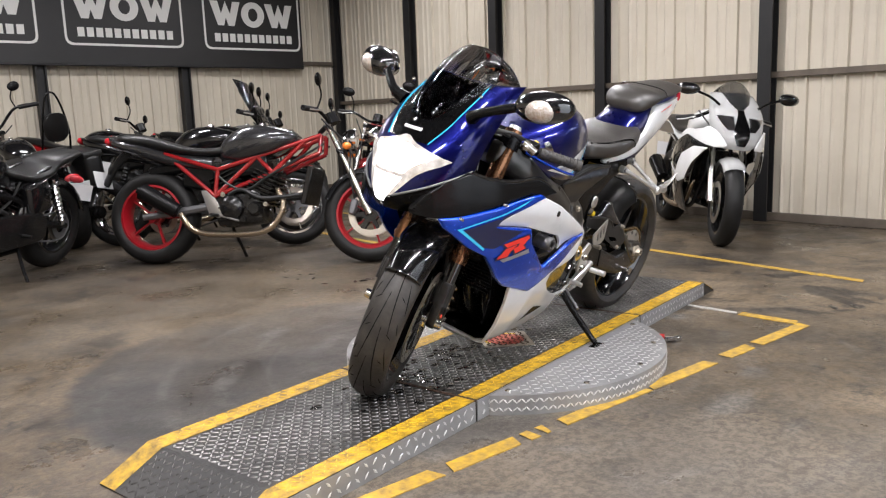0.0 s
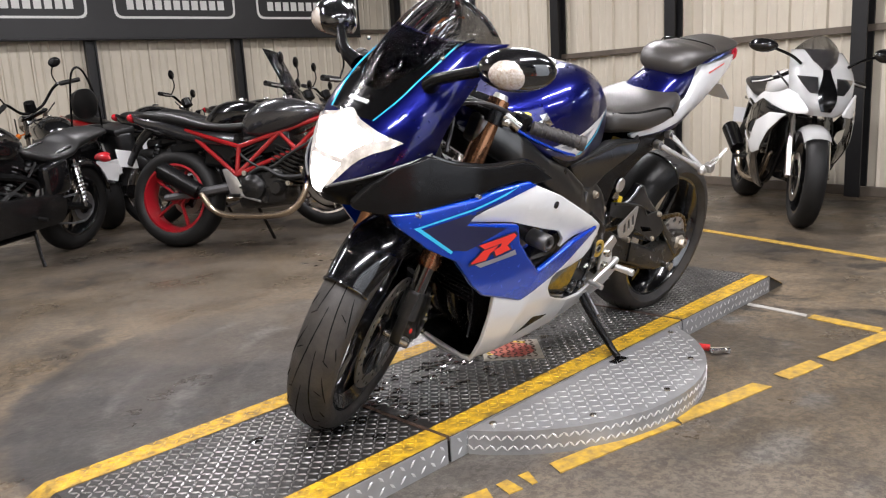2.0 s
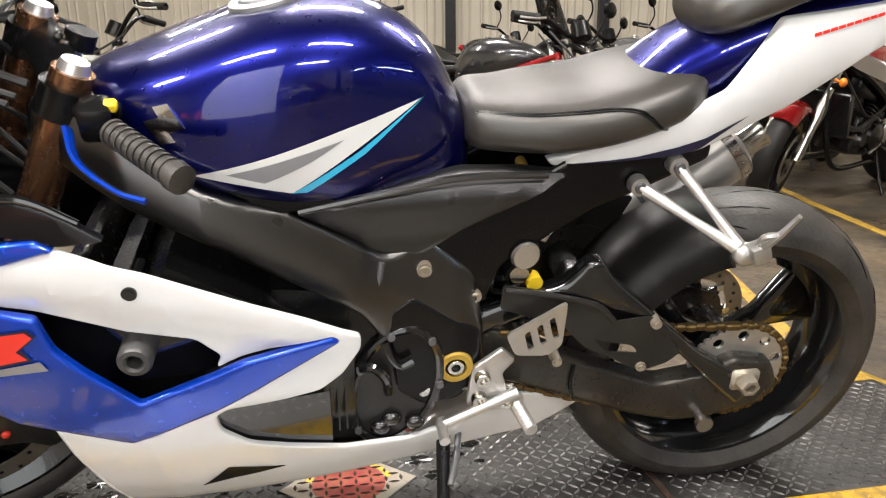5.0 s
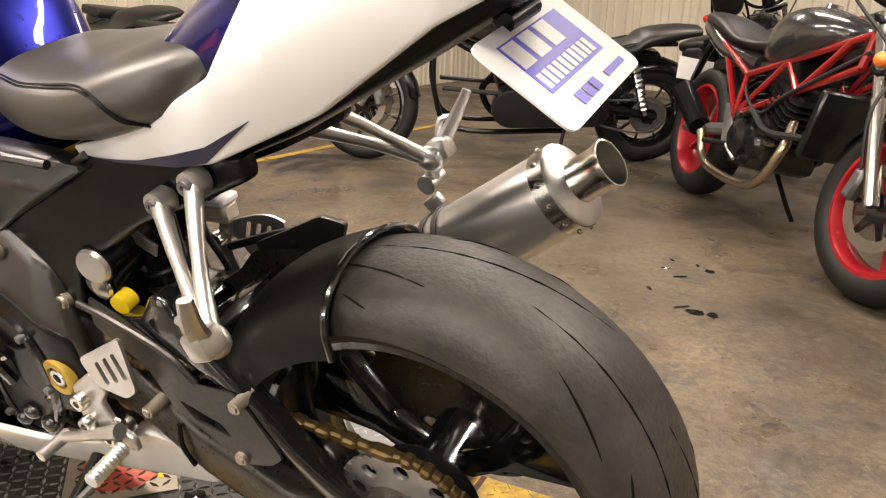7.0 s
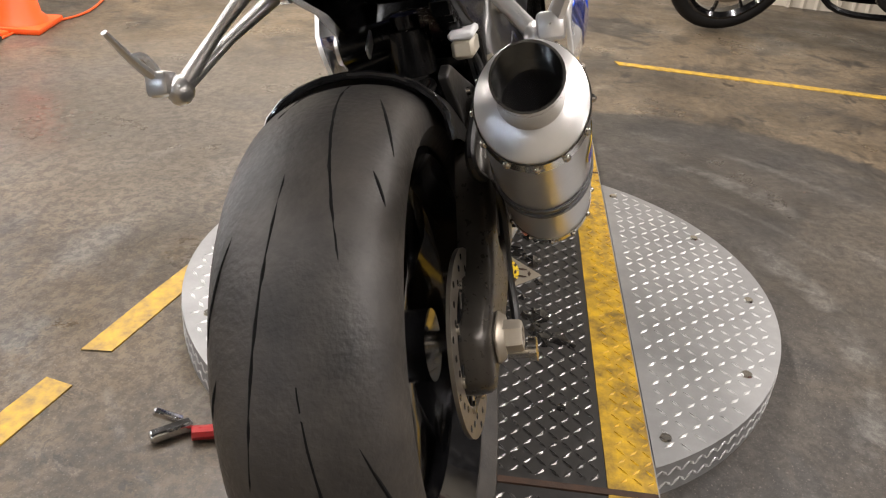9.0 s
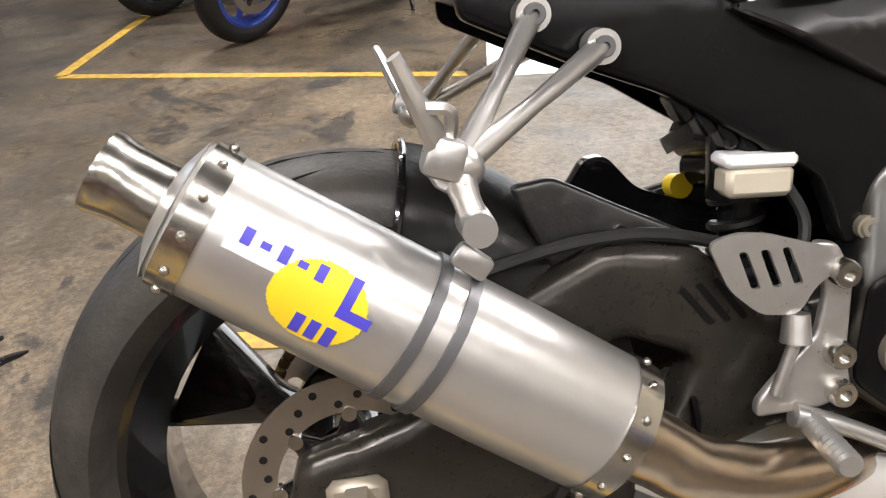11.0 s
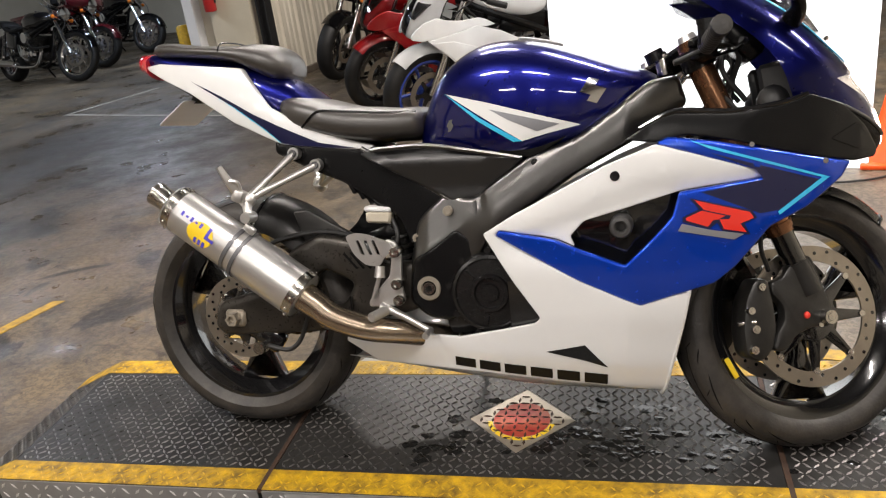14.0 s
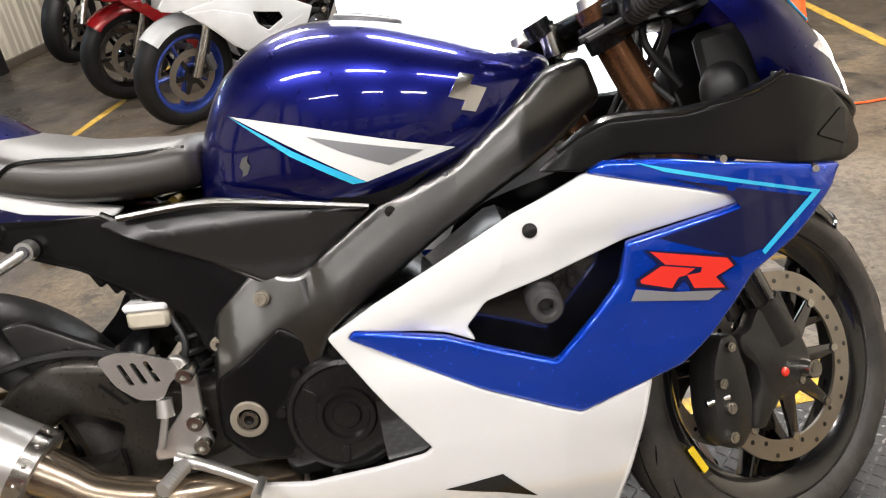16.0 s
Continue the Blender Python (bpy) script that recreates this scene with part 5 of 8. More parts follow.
part("rear_brake_hose", tube(B(), [(0.08, -0.13, 0.24), (0.15, -0.135, 0.235), (0.19, -0.13, 0.29), (0.21, -0.13, 0.40), (0.10, -0.12, 0.49), (0.17, -0.12, 0.525), (0.28, -0.12, 0.535), (0.40, -0.10, 0.50)], 0.0065, 8), M_HOSE, bike)

# engine
part("crankcase", box(B(), (0.70, 0, 0.42), (0.30, 0.27, 0.26), (0, -8, 0), 0.03, 2), M_ENGINE, bike, "black four-cylinder crankcase")
part("cylinder_bank", box(B(), (0.93, 0, 0.47), (0.24, 0.32, 0.24), (0, -32, 0), 0.03, 2), M_ENGINE, bike)
part("sump", box(B(), (0.76, 0, 0.27), (0.36, 0.2, 0.14), (0, 0, 0), 0.04, 2), M_ENGINE, bike)


def bolts(parent, pts, r, y0, y1, material, name="cover_bolt"):
    for x, z in pts:
        part(name, cyl(B(), (x, y0, z), (x, y1, z), r, r * 0.85, 10), material, parent)


bm = lathe(B(), [(0.0, -0.164), (0.020, -0.164), (0.023, -0.160), (0.034, -0.160), (0.037, -0.168), (0.044, -0.168), (0.047, -0.162), (0.080, -0.160), (0.083, -0.165), (0.090, -0.163), (0.095, -0.152), (0.098, -0.13), (0.098, -0.10)], (0.685, 0, 0.39), 44)
clutch = part("clutch_cover", bm, M_ENGINE, bike, "round black clutch cover")
for k in range(3):
    a = radians(20 + 120 * k)
    part("cover_rib", box(B(), (0.685 + 0.064 * math.cos(a), -0.162, 0.39 + 0.064 * math.sin(a)), (0.030, 0.006, 0.012), (0, -math.degrees(a), 0), 0.002), M_ENGINE, clutch)
bolts(clutch, [(0.685 + 0.1 * math.cos(2 * math.pi * k / 9 + 0.2), 0.39 + 0.1 * math.sin(2 * math.pi * k / 9 + 0.2)) for k in range(9)], 0.009, -0.13, -0.158, M_ENGINE)
bm = lathe(B(), [(0.0, 0.175), (0.02, 0.176), (0.055, 0.172), (0.068, 0.162), (0.074, 0.14), (0.074, 0.10)], (0.83, 0, 0.36), 36)
stator = part("stator_cover", bm, M_GREYMETAL, bike, "grey stator cover")
bolts(stator, [(0.83 + 0.077 * math.cos(2 * math.pi * k / 7), 0.36 + 0.077 * math.sin(2 * math.pi * k / 7)) for k in range(7)], 0.008, 0.12, 0.158, M_GREYMETAL)
OV = [(0.632 + 0.072 * math.cos(a) - 0.02 * math.sin(a), 0.365 + 0.115 * math.sin(a)) for a in (2 * math.pi * k / 28 for k in range(28))]
sprocket_cover = part("sprocket_cover", sheet(B(), OV, [], lambda x, z: 0.142, 0.05, 1), M_CASTGREY, bike, "dusty dark grey sprocket cover")
part("cover_rim", tube(B(), [(x, 0.142, z) for x, z in OV + OV[:1]], 0.0085, 8, 1), M_GLOSSBLACK, sprocket_cover)
part("clutch_arm", tube(B(), [(0.650, 0.150, 0.462), (0.640, 0.158, 0.435), (0.625, 0.160, 0.420), (0.605, 0.158, 0.428)], [0.008, 0.006, 0.006, 0.008], 8), M_GLOSSBLACK, sprocket_cover)
part("coolant_hose", tube(B(), [(0.690, 0.150, 0.415), (0.668, 0.158, 0.418), (0.650, 0.158, 0.395), (0.645, 0.150, 0.36)], 0.0085, 8), M_GLOSSBLACK, sprocket_cover)
for a in (0.4, 1.2, 2.2, 3.1, 4.4, 5.5):
    x, z = 0.632 + 0.072 * math.cos(a) - 0.02 * math.sin(a), 0.365 + 0.115 * math.sin(a)
    part("cover_bolt", cyl(B(), (x, 0.14, z), (x, 0.156, z), 0.007, 0.006, 10), M_GREYMETAL, sprocket_cover)
for x, y, z in ((0.64, 0.146, 0.30), (0.66, 0.15, 0.285), (0.60, 0.148, 0.29)):
    part("oily_boss", ball(B(), (x, y, z), (0.018, 0.012, 0.014), 12), M_GLOSSBLACK, sprocket_cover)
# radiator inside the nose of the fairing
radiator = part("radiator", box(B(), (1.08, 0, 0.47), (0.035, 0.36, 0.27), (0, 14, 0), 0.008), M_ENGINE, bike, "black finned radiator")
bm = B()
for k in range(24):
    box(bm, (1.10 - 0.0028 * k, 0, 0.36 + 0.0105 * k), (0.03, 0.34, 0.003), (0, 14, 0))
tagged(part("radiator_fin", bm, M_ENGINE, radiator), kind="stuff")
for k in (-3, -1, 1, 3):
    part("header_pipe", tube(B(), [(1.02, 0.042 * k, 0.42), (1.07, 0.042 * k, 0.33), (1.0, 0.035 * k, 0.21), (0.85, 0.022 * k, 0.17), (0.62, 0.01 * k, 0.175)], 0.019, 10), M_ENGINE, bike)
# shock and reservoirs behind the engine
coil = [Vector((0.425 + 0.026 * math.cos(k * 0.5), 0.026 * math.sin(k * 0.5), 0.375 + 0.0022 * k)) for k in range(72)]
part("shock_spring", tube(B(), coil, 0.0055, 6, 1), M_CASTGREY, bike, "dusty black shock spring")
part("shock_body", cyl(cyl(B(), (0.425, 0, 0.34), (0.43, 0, 0.62), 0.022, seg=16), (0.43, 0, 0.53), (0.43, 0, 0.60), 0.036, seg=18), M_ENGINE, bike)
part("shock_reservoir", cyl(cyl(B(), (0.43, 0.02, 0.590), (0.418, 0.105, 0.583), 0.027, seg=20), (0.44, 0.03, 0.56), (0.425, 0.10, 0.545), 0.024, seg=20), M_BLACKPLASTIC, bike)
part("reservoir_cap", cyl(B(), (0.418, 0.105, 0.583), (0.417, 0.112, 0.583), 0.025, 0.022, 20), M_ALU, bike, "silver reservoir cap")
part("reservoir_cap", cyl(B(), (0.425, 0.10, 0.545), (0.425, 0.105, 0.545), 0.018, 0.016, 18), M_STEEL, bike)
part("adjuster_ring", cyl(B(), (0.400, 0.085, 0.528), (0.397, 0.105, 0.526), 0.015, 0.014, 16), M_YELLOWPRINT, bike, "yellow adjuster knob")
bm = box(B(), (0.398, -0.09, 0.567), (0.066, 0.034, 0.030), (0, 3, 0), 0.006)
res = part("brake_reservoir", bm, M_RESERVOIR, bike, "cream brake fluid reservoir")
part("cap", box(B(), (0.398, -0.09, 0.587), (0.070, 0.038, 0.013), (0, 3, 0), 0.004), M_PLATE, res)
part("reservoir_hose", tube(B(), [(0.43, -0.09, 0.56), (0.445, -0.10, 0.52), (0.43, -0.11, 0.46), (0.44, -0.12, 0.44)], 0.006, 8), M_HOSE, bike)
part("heat_shield", box(B(), (0.385, 0.05, 0.592), (0.045, 0.004, 0.02), (0, -25, 0), 0.001), M_ALU, bike, "silver stay above the shock")
for k in range(5):
    part("undertray_rib", box(B(), (0.33 + 0.022 * k, -0.075, 0.640 - 0.014 * k), (0.014, 0.03, 0.03), (0, -28, 0), 0.003), M_BLACKPLASTIC, bike)

# muffler
MA, MB = Vector((0.226, -0.195, 0.386)), Vector((-0.098, -0.215, 0.620))
md = (MB - MA).normalized()
mu = Vector((0, 1, 0)).cross(md).normalized()


def slim(t):
    """The sleeve narrows towards its outlet."""
    return 1 - 0.1 * max(0.0, (t - 0.3) / 0.7)


def ring_at(t, r, over=0.0, squash=0.9):
    c = MA.lerp(MB, t) + md * over
    r *= slim(t)
    return [c + r * (math.cos(a) * Vector((0, 1, 0)) * squash + math.sin(a) * mu) for a in (2 * math.pi * k / 40 for k in range(40))]


muffler = part("muffler", loft(B(), [ring_at(0, 0.056), ring_at(0.0, 0.0625, 0.004), *[ring_at(k / 10, 0.0625, -0.004 if k == 10 else 0.0) for k in range(1, 11)], ring_at(1, 0.058)]), M_MUFFLER, bike, "satin metal oval muffler with maker's sticker")
for t0, t1 in ((0.0, 0.06), (0.935, 0.99)):
    band = part("end_band", loft(B(), [ring_at(t0, 0.0630), ring_at(t0, 0.0645), ring_at(t1, 0.0645), ring_at(t1, 0.0630)], caps=False), M_STEEL, muffler)
    bm = B()
    for k in range(12):
        a = 2 * math.pi * k / 12
        c = MA.lerp(MB, (t0 + t1) / 2) + 0.0645 * slim(t0) * (math.cos(a) * Vector((0, 1, 0)) * 0.9 + math.sin(a) * mu)
        ball(bm, c, (0.004, 0.004, 0.004), 8)
    tagged(part("rivet", bm, M_STEEL, band), kind="stuff")
part("rear_cap", loft(B(), [ring_at(1, 0.0625), ring_at(1, 0.060, 0.0015), ring_at(1, 0.040, 0.008, 0.95), ring_at(1, 0.031, 0.010, 1.0)]), M_MUFFLER, muffler, "satin conical end cap")
tp = MB + md * 0.014
bm = B()
secs = []
for o, r in ((-0.008, 0.0305), (0.0, 0.029), (0.022, 0.0285), (0.034, 0.030), (0.038, 0.0312), (0.044, 0.0312), (0.044, 0.029), (0.012, 0.027)):
    secs.append([tp + md * o + r * (math.cos(a) * Vector((0, 1, 0)) + math.sin(a) * mu) for a in (2 * math.pi * k / 28 for k in range(28))])
loft(bm, secs, caps=False)
part("tail_pipe", bm, M_STEEL, muffler, "short polished tail pipe")
part("pipe_bore", loft(B(), [[tp + md * 0.014 + 0.027 * (math.cos(a) * Vector((0, 1, 0)) + math.sin(a) * mu) for a in (2 * math.pi * k / 24 for k in range(24))], [tp + md * 0.012 + 0.027 * (math.cos(a) * Vector((0, 1, 0)) + math.sin(a) * mu) for a in (2 * math.pi * k / 24 for k in range(24))]]), M_GLOSSBLACK, muffler)
for t in (0.455, 0.52):
    part("clamp_band", loft(B(), [ring_at(t - 0.012, 0.063), ring_at(t - 0.012, 0.0655), ring_at(t + 0.012, 0.0655), ring_at(t + 0.012, 0.063)], caps=False), M_GREYMETAL, muffler)
mc = MA.lerp(MB, 0.487)
part("clamp_lug", box(B(), mc + mu * 0.072 + Vector((0, -0.018, 0)), (0.032, 0.014, 0.02), (0, 40, 0), 0.005, 2), M_ALU, muffler)


def muffler_patch(name, t0, t1, a0, a1, material, lift, shape=None):
    n = 44
    bm = B()
    grid = []
    for i in range(n + 1):
        row = []
        for j in range(n + 1):
            t, a = t0 + (t1 - t0) * i / n, a0 + (a1 - a0) * j / n
            aa = radians(180 - a)
            r = 0.0626 * slim(t) + lift
            row.append(bm.verts.new(MA.lerp(MB, t) + r * (math.cos(aa) * Vector((0, 1, 0)) * 0.905 + math.sin(aa) * mu)))
        grid.append(row)
    for i in range(n):
        for j in range(n):
            if shape is None or shape((i + 0.5) / n * 2 - 1, (j + 0.5) / n * 2 - 1):
                bm.faces.new((grid[i][j], grid[i + 1][j], grid[i + 1][j + 1], grid[i][j + 1]))
    for v in [v for v in bm.verts if not v.link_faces]:
        bm.verts.remove(v)
    return part(name, bm, material, muffler)


muffler_patch("sticker_ground", 0.65, 0.90, 6, 34, M_PLATE, 0.0004)
muffler_patch("sticker_print", 0.62, 0.80, -30, 30, M_YELLOWPRINT, 0.0008, lambda p, q: p * p + q * q < 1)
for k in range(5):
    muffler_patch("sticker_mark", 0.86 - k * 0.035, 0.878 - k * 0.035, 14 + (k % 2) * 3, 26 - (k % 2) * 4, M_PLATEBLUE, 0.0012)
for k in range(3):
    muffler_patch("sticker_mark", 0.715 - k * 0.03, 0.735 - k * 0.03, -27, -11, M_PLATEBLUE, 0.0012)
muffler_patch("sticker_mark", 0.61, 0.67, -2, 6, M_PLATEBLUE, 0.0012)
muffler_patch("sticker_mark", 0.655, 0.675, -2, 28, M_PLATEBLUE, 0.0012)
part("link_pipe", tube(B(), [MA + md * 0.005, MA - md * 0.045, MA - md * 0.09, (0.375, -0.172, 0.303), (0.46, -0.135, 0.285), (0.56, -0.05, 0.25)], [0.038, 0.034, 0.032, 0.031, 0.030, 0.030], 18), M_PIPE, bike, "heat-tinted link pipe")

# passenger footrest hangers
for s in (1, -1):
    j = Vector((0.105, s * 0.215, 0.628))
    hanger = part("footrest_hanger", ball(B(), j, (0.022, 0.016, 0.019), 14), M_ALU, bike, "cast aluminium passenger footrest hanger")
    for b in ((0.248, s * 0.115, 0.702), (0.190, s * 0.113, 0.733)):
        b = Vector(b)
        part("hanger_strut", tube(B(), [b, b.lerp(j, 0.5) + Vector((0, s * 0.004, 0)), j], [0.011, 0.0075, 0.011], 10, 4), M_ALU, hanger)
        part("strut_eye", cyl(B(), b - Vector((0, s * 0.012, 0)), b + Vector((0, s * 0.008, 0)), 0.016, 0.015, 18), M_ALU, hanger)
    if s < 0:
        part("muffler_lug", tube(B(), [j, (0.110, -0.225, 0.606), (0.115, -0.230, 0.590)], [0.015, 0.011, 0.011], 10, 4), M_ALU, hanger)
        part("muffler_bolt", cyl(B(), (0.115, -0.212, 0.588), (0.115, -0.250, 0.588), 0.014, 0.013, 16), M_ALU, hanger)
    bm = B()
    box(bm, j + Vector((-0.01, s * 0.016, 0.012)), (0.03, 0.03, 0.03), (0, 20, 0), 0.006, 2)
    tube(bm, [j + Vector((-0.012, s * 0.02, 0.02)), j + Vector((-0.025, s * 0.035, 0.05)), j + Vector((-0.040, s * 0.046, 0.085))], [0.012, 0.010, 0.007], 8, 3, 0.55)
    tube(bm, [j + Vector((-0.005, s * 0.016, 0.02)), j + Vector((-0.004, s * 0.03, 0.045)), j + Vector((-0.022, s * 0.036, 0.05))], 0.005, 6, 3)
    peg = part("passenger_peg", bm, M_ALU, hanger, "folded aluminium passenger peg")
    for x, z in ((0.248, 0.702), (0.190, 0.733)):
        part("hanger_bolt", lathe(B(), [(0.0, s * 0.1235), (0.004, s * 0.1235), (0.004, s * 0.128), (0.0085, s * 0.128), (0.0095, s * 0.126), (0.0095, s * 0.115)], (x, 0, z), 16), M_GREYMETAL, hanger)

# rearsets
for s, dx, dz in ((1, -0.018, -0.062), (-1, 0.0, 0.0)):
    HEEL = rounded([(0.335 + dx, 0.535 + dz), (0.45 + dx, 0.525 + dz), (0.452 + dx, 0.48 + dz), (0.405 + dx, 0.452 + dz), (0.375 + dx, 0.458 + dz)] if s > 0 else [(0.326, 0.528), (0.352, 0.535), (0.380, 0.532), (0.440, 0.512), (0.448, 0.490), (0.428, 0.478), (0.412, 0.452), (0.376, 0.456), (0.346, 0.483)], 0.010)
    SLOTS = [rounded([(x + dx, 0.518 + dz - (x - 0.37) * 0.1), (x + 0.011 + dx, 0.516 + dz - (x - 0.37) * 0.1), (x + 0.018 + dx, 0.478 + dz), (x + 0.007 + dx, 0.478 + dz)], 0.004)[::-1] for x in (0.365, 0.388, 0.411)] if s > 0 else [rounded([(x, 0.517), (x + 0.008, 0.517), (x + 0.022, 0.481), (x + 0.013, 0.481)], 0.004)[::-1] for x in (0.354, 0.374, 0.394)]
    tc, tsn = math.cos(radians(26 if s > 0 else 0)), math.sin(radians(26 if s > 0 else 0))
    tip_up = lambda pts: [(0.452 + dx + (x - 0.452 - dx) * tc + (z - 0.48 - dz) * tsn, 0.48 + dz + (z - 0.48 - dz) * tc - (x - 0.452 - dx) * tsn) for x, z in pts]
    HEEL, SLOTS = tip_up(HEEL), [tip_up(q) for q in SLOTS]
    heel = part("heel_plate", sheet(B(), HEEL, SLOTS, lambda x, z: 0.152, 0.004, s, 0.2), M_ALU, bike, "slotted aluminium heel plate")
    BR = rounded([(0.43, 0.405), (0.455, 0.43), (0.505, 0.392), (0.512, 0.315), (0.47, 0.300), (0.41, 0.300), (0.41, 0.325), (0.44, 0.338), (0.452, 0.378)] if s > 0 else [(0.428, 0.518), (0.450, 0.514), (0.467, 0.48), (0.464, 0.405), (0.471, 0.365), (0.441, 0.352), (0.377, 0.350), (0.377, 0.366), (0.397, 0.389), (0.434, 0.429), (0.441, 0.468)], 0.007)
    part("rearset_bracket", sheet(B(), BR, [], lambda x, z: 0.147, 0.009, s, 0.2), M_ALU, bike, "silver rearset bracket")
    for x, z in ((0.487, 0.375), (0.491, 0.332), (0.445, 0.324)) if s > 0 else ((0.453, 0.487), (0.453, 0.408), (0.456, 0.369)):
        part("rearset_bolt", lathe(B(), [(0.0, s * 0.155), (0.006, s * 0.155), (0.006, s * 0.161), (0.0115, s * 0.161), (0.0135, s * 0.158), (0.0135, s * 0.12)], (x, 0, z), 18), M_STEEL, bike)
    y = s * 0.152
    if s < 0:
        bm = tube(B(), [(0.41, y, 0.352), (0.46, y - 0.006, 0.335), (0.53, y - 0.012, 0.300)], [0.012, 0.009, 0.008], 10)
        cyl(bm, (0.532, y + 0.0, 0.296), (0.532, y - 0.045, 0.292), 0.009, 0.008, 12)
        part("brake_pedal", bm, M_ALU, bike, "aluminium brake pedal")
        bm = cyl(B(), (0.410, y, 0.425), (0.412, y + 0.004, 0.452), 0.014, 0.012, 12)
        cyl(bm, (0.392, y, 0.375), (0.410, y, 0.428), 0.006, seg=10)
        part("master_cylinder", bm, M_ALU, bike)
    else:
        bm = tube(B(), [(0.425, y, 0.34), (0.47, y + 0.006, 0.325), (0.56, y + 0.01, 0.288)], [0.012, 0.009, 0.008], 10)
        cyl(bm, (0.556, y, 0.29), (0.556, y + 0.05, 0.288), 0.010, 0.009, 12)
        part("shift_lever", bm, M_ALU, bike, "aluminium gear lever")
        part("shift_rod", cyl(cyl(B(), (0.43, y - 0.012, 0.345), (0.58, y - 0.02, 0.345), 0.005, seg=8), (0.575, y - 0.03, 0.335), (0.585, y - 0.01, 0.352), 0.011, seg=10), M_STEEL, bike)
    p0, p1 = Vector((0.425, s * 0.155, 0.345 + dz / 2)), Vector((0.415, s * (0.22 if s > 0 else 0.235), 0.345 + dz / 2))
    bm = tube(B(), [p0.lerp(p1, k / 20) for k in range(21)], [0.0125 if k % 2 else 0.010 for k in range(21)], 12, 1)
    part("rider_peg", bm, M_ALU, bike, "knurled aluminium rider peg")

# side stand
bm = tube(B(), [(0.545, 0.10, 0.235), (0.555, 0.18, 0.172), (0.566, 0.29, 0.100), (0.570, 0.318, 0.086)], [0.014, 0.012, 0.011, 0.011], 10)
box(bm, (0.572, 0.326, 0.0765), (0.075, 0.034, 0.007), (14.3, 0, 0), 0.003)
part("side_stand", bm, M_BLACKPLASTIC, bike, "black side stand resting on the turntable")
part("stand_spring", tube(B(), [(0.52, 0.12, 0.22), (0.53, 0.16, 0.195), (0.545, 0.20, 0.175)], 0.006, 8), M_GREYMETAL, bike)


# ---- bodywork ----
SIDE_X = {0.20: 0.085, 0.30: 0.11, 0.45: 0.155, 0.6: 0.210, 0.72: 0.248, 0.85: 0.270, 1.0: 0.284, 1.1: 0.273, 1.25: 0.250, 1.39: 0.200, 1.46: 0.152, 1.53: 0.080}
SIDE_Z = {0.12: 0.40, 0.18: 0.58, 0.25: 0.72, 0.35: 0.86, 0.45: 0.95, 0.55: 1.0, 0.70: 1.0, 0.80: 0.95, 0.9: 0.85}


def side(x, z):
    return interp(x, SIDE_X) * interp(z, SIDE_Z)


CREASE = {0.72: 0.545, 0.80: 0.565, 0.90: 0.607, 1.05: 0.660, 1.12: 0.668, 1.30: 0.672}


def sculpted(x, z):
    """The white side falls away below a crease towards the opening in it."""
    if z < 0.47 or x < 0.70:
        return side(x, z)
    fade = min(1.0, (x - 0.70) / 0.10) * min(1.0, (z - 0.47) / 0.05)
    return side(x, z) - 0.016 * fade * max(0.0, min(1.0, (interp(x, CREASE) - z) / 0.040))


BLUE = rounded([(1.062, 0.722), (1.085, 0.735), (1.18, 0.722), (1.374, 0.68), (1.441, 0.668), (1.424, 0.638), (1.352, 0.581), (1.283, 0.547), (1.218, 0.468), (1.176, 0.431), (1.09, 0.404), (1.028, 0.383), (0.903, 0.437), (0.72, 0.537), (0.73, 0.549), (0.855, 0.529), (0.895, 0.512), (0.999, 0.474), (1.056, 0.531), (1.093, 0.574), (1.107, 0.624), (1.270, 0.647), (1.255, 0.662)], 0.006)
WHITE_TOP = [(0.69, 0.539), (0.765, 0.583), (0.962, 0.683), (1.062, 0.722), (1.255, 0.662), (1.270, 0.647), (1.107, 0.624), (0.915, 0.567), (0.885, 0.534), (0.895, 0.512), (0.855, 0.529), (0.73, 0.549), (0.72, 0.537), (0.903, 0.437), (1.028, 0.383), (1.09, 0.404), (1.132, 0.416), (1.108, 0.30), (1.078, 0.165), (0.967, 0.172), (0.692, 0.188), (0.365, 0.192), (0.254, 0.257)]
WHITE_R = rounded(WHITE_TOP + [(0.434, 0.302), (0.522, 0.281), (0.61, 0.284), (0.797, 0.333), (0.811, 0.347), (0.759, 0.424)], 0.006)
WHITE_L = rounded(WHITE_TOP + [(0.42, 0.305), (0.522, 0.268), (0.62, 0.262), (0.72, 0.285), (0.80, 0.315), (0.865, 0.348), (0.902, 0.388), (0.905, 0.425), (0.885, 0.438), (0.80, 0.441), (0.752, 0.448), (0.718, 0.474), (0.690, 0.515)], 0.009)
UPPER = rounded([(1.0, 0.732), (1.06, 0.768), (1.10, 0.782), (1.207, 0.776), (1.301, 0.786), (1.36, 0.806), (1.43, 0.778), (1.475, 0.735), (1.502, 0.690), (1.498, 0.672), (1.449, 0.667), (1.358, 0.683), (1.206, 0.722), (1.122, 0.737), (1.06, 0.724)], 0.008)
TRI = [(1.165, 0.700), (1.375, 0.636), (1.30, 0.580), (1.262, 0.575), (1.15, 0.622), (1.268, 0.642), (1.252, 0.664)]
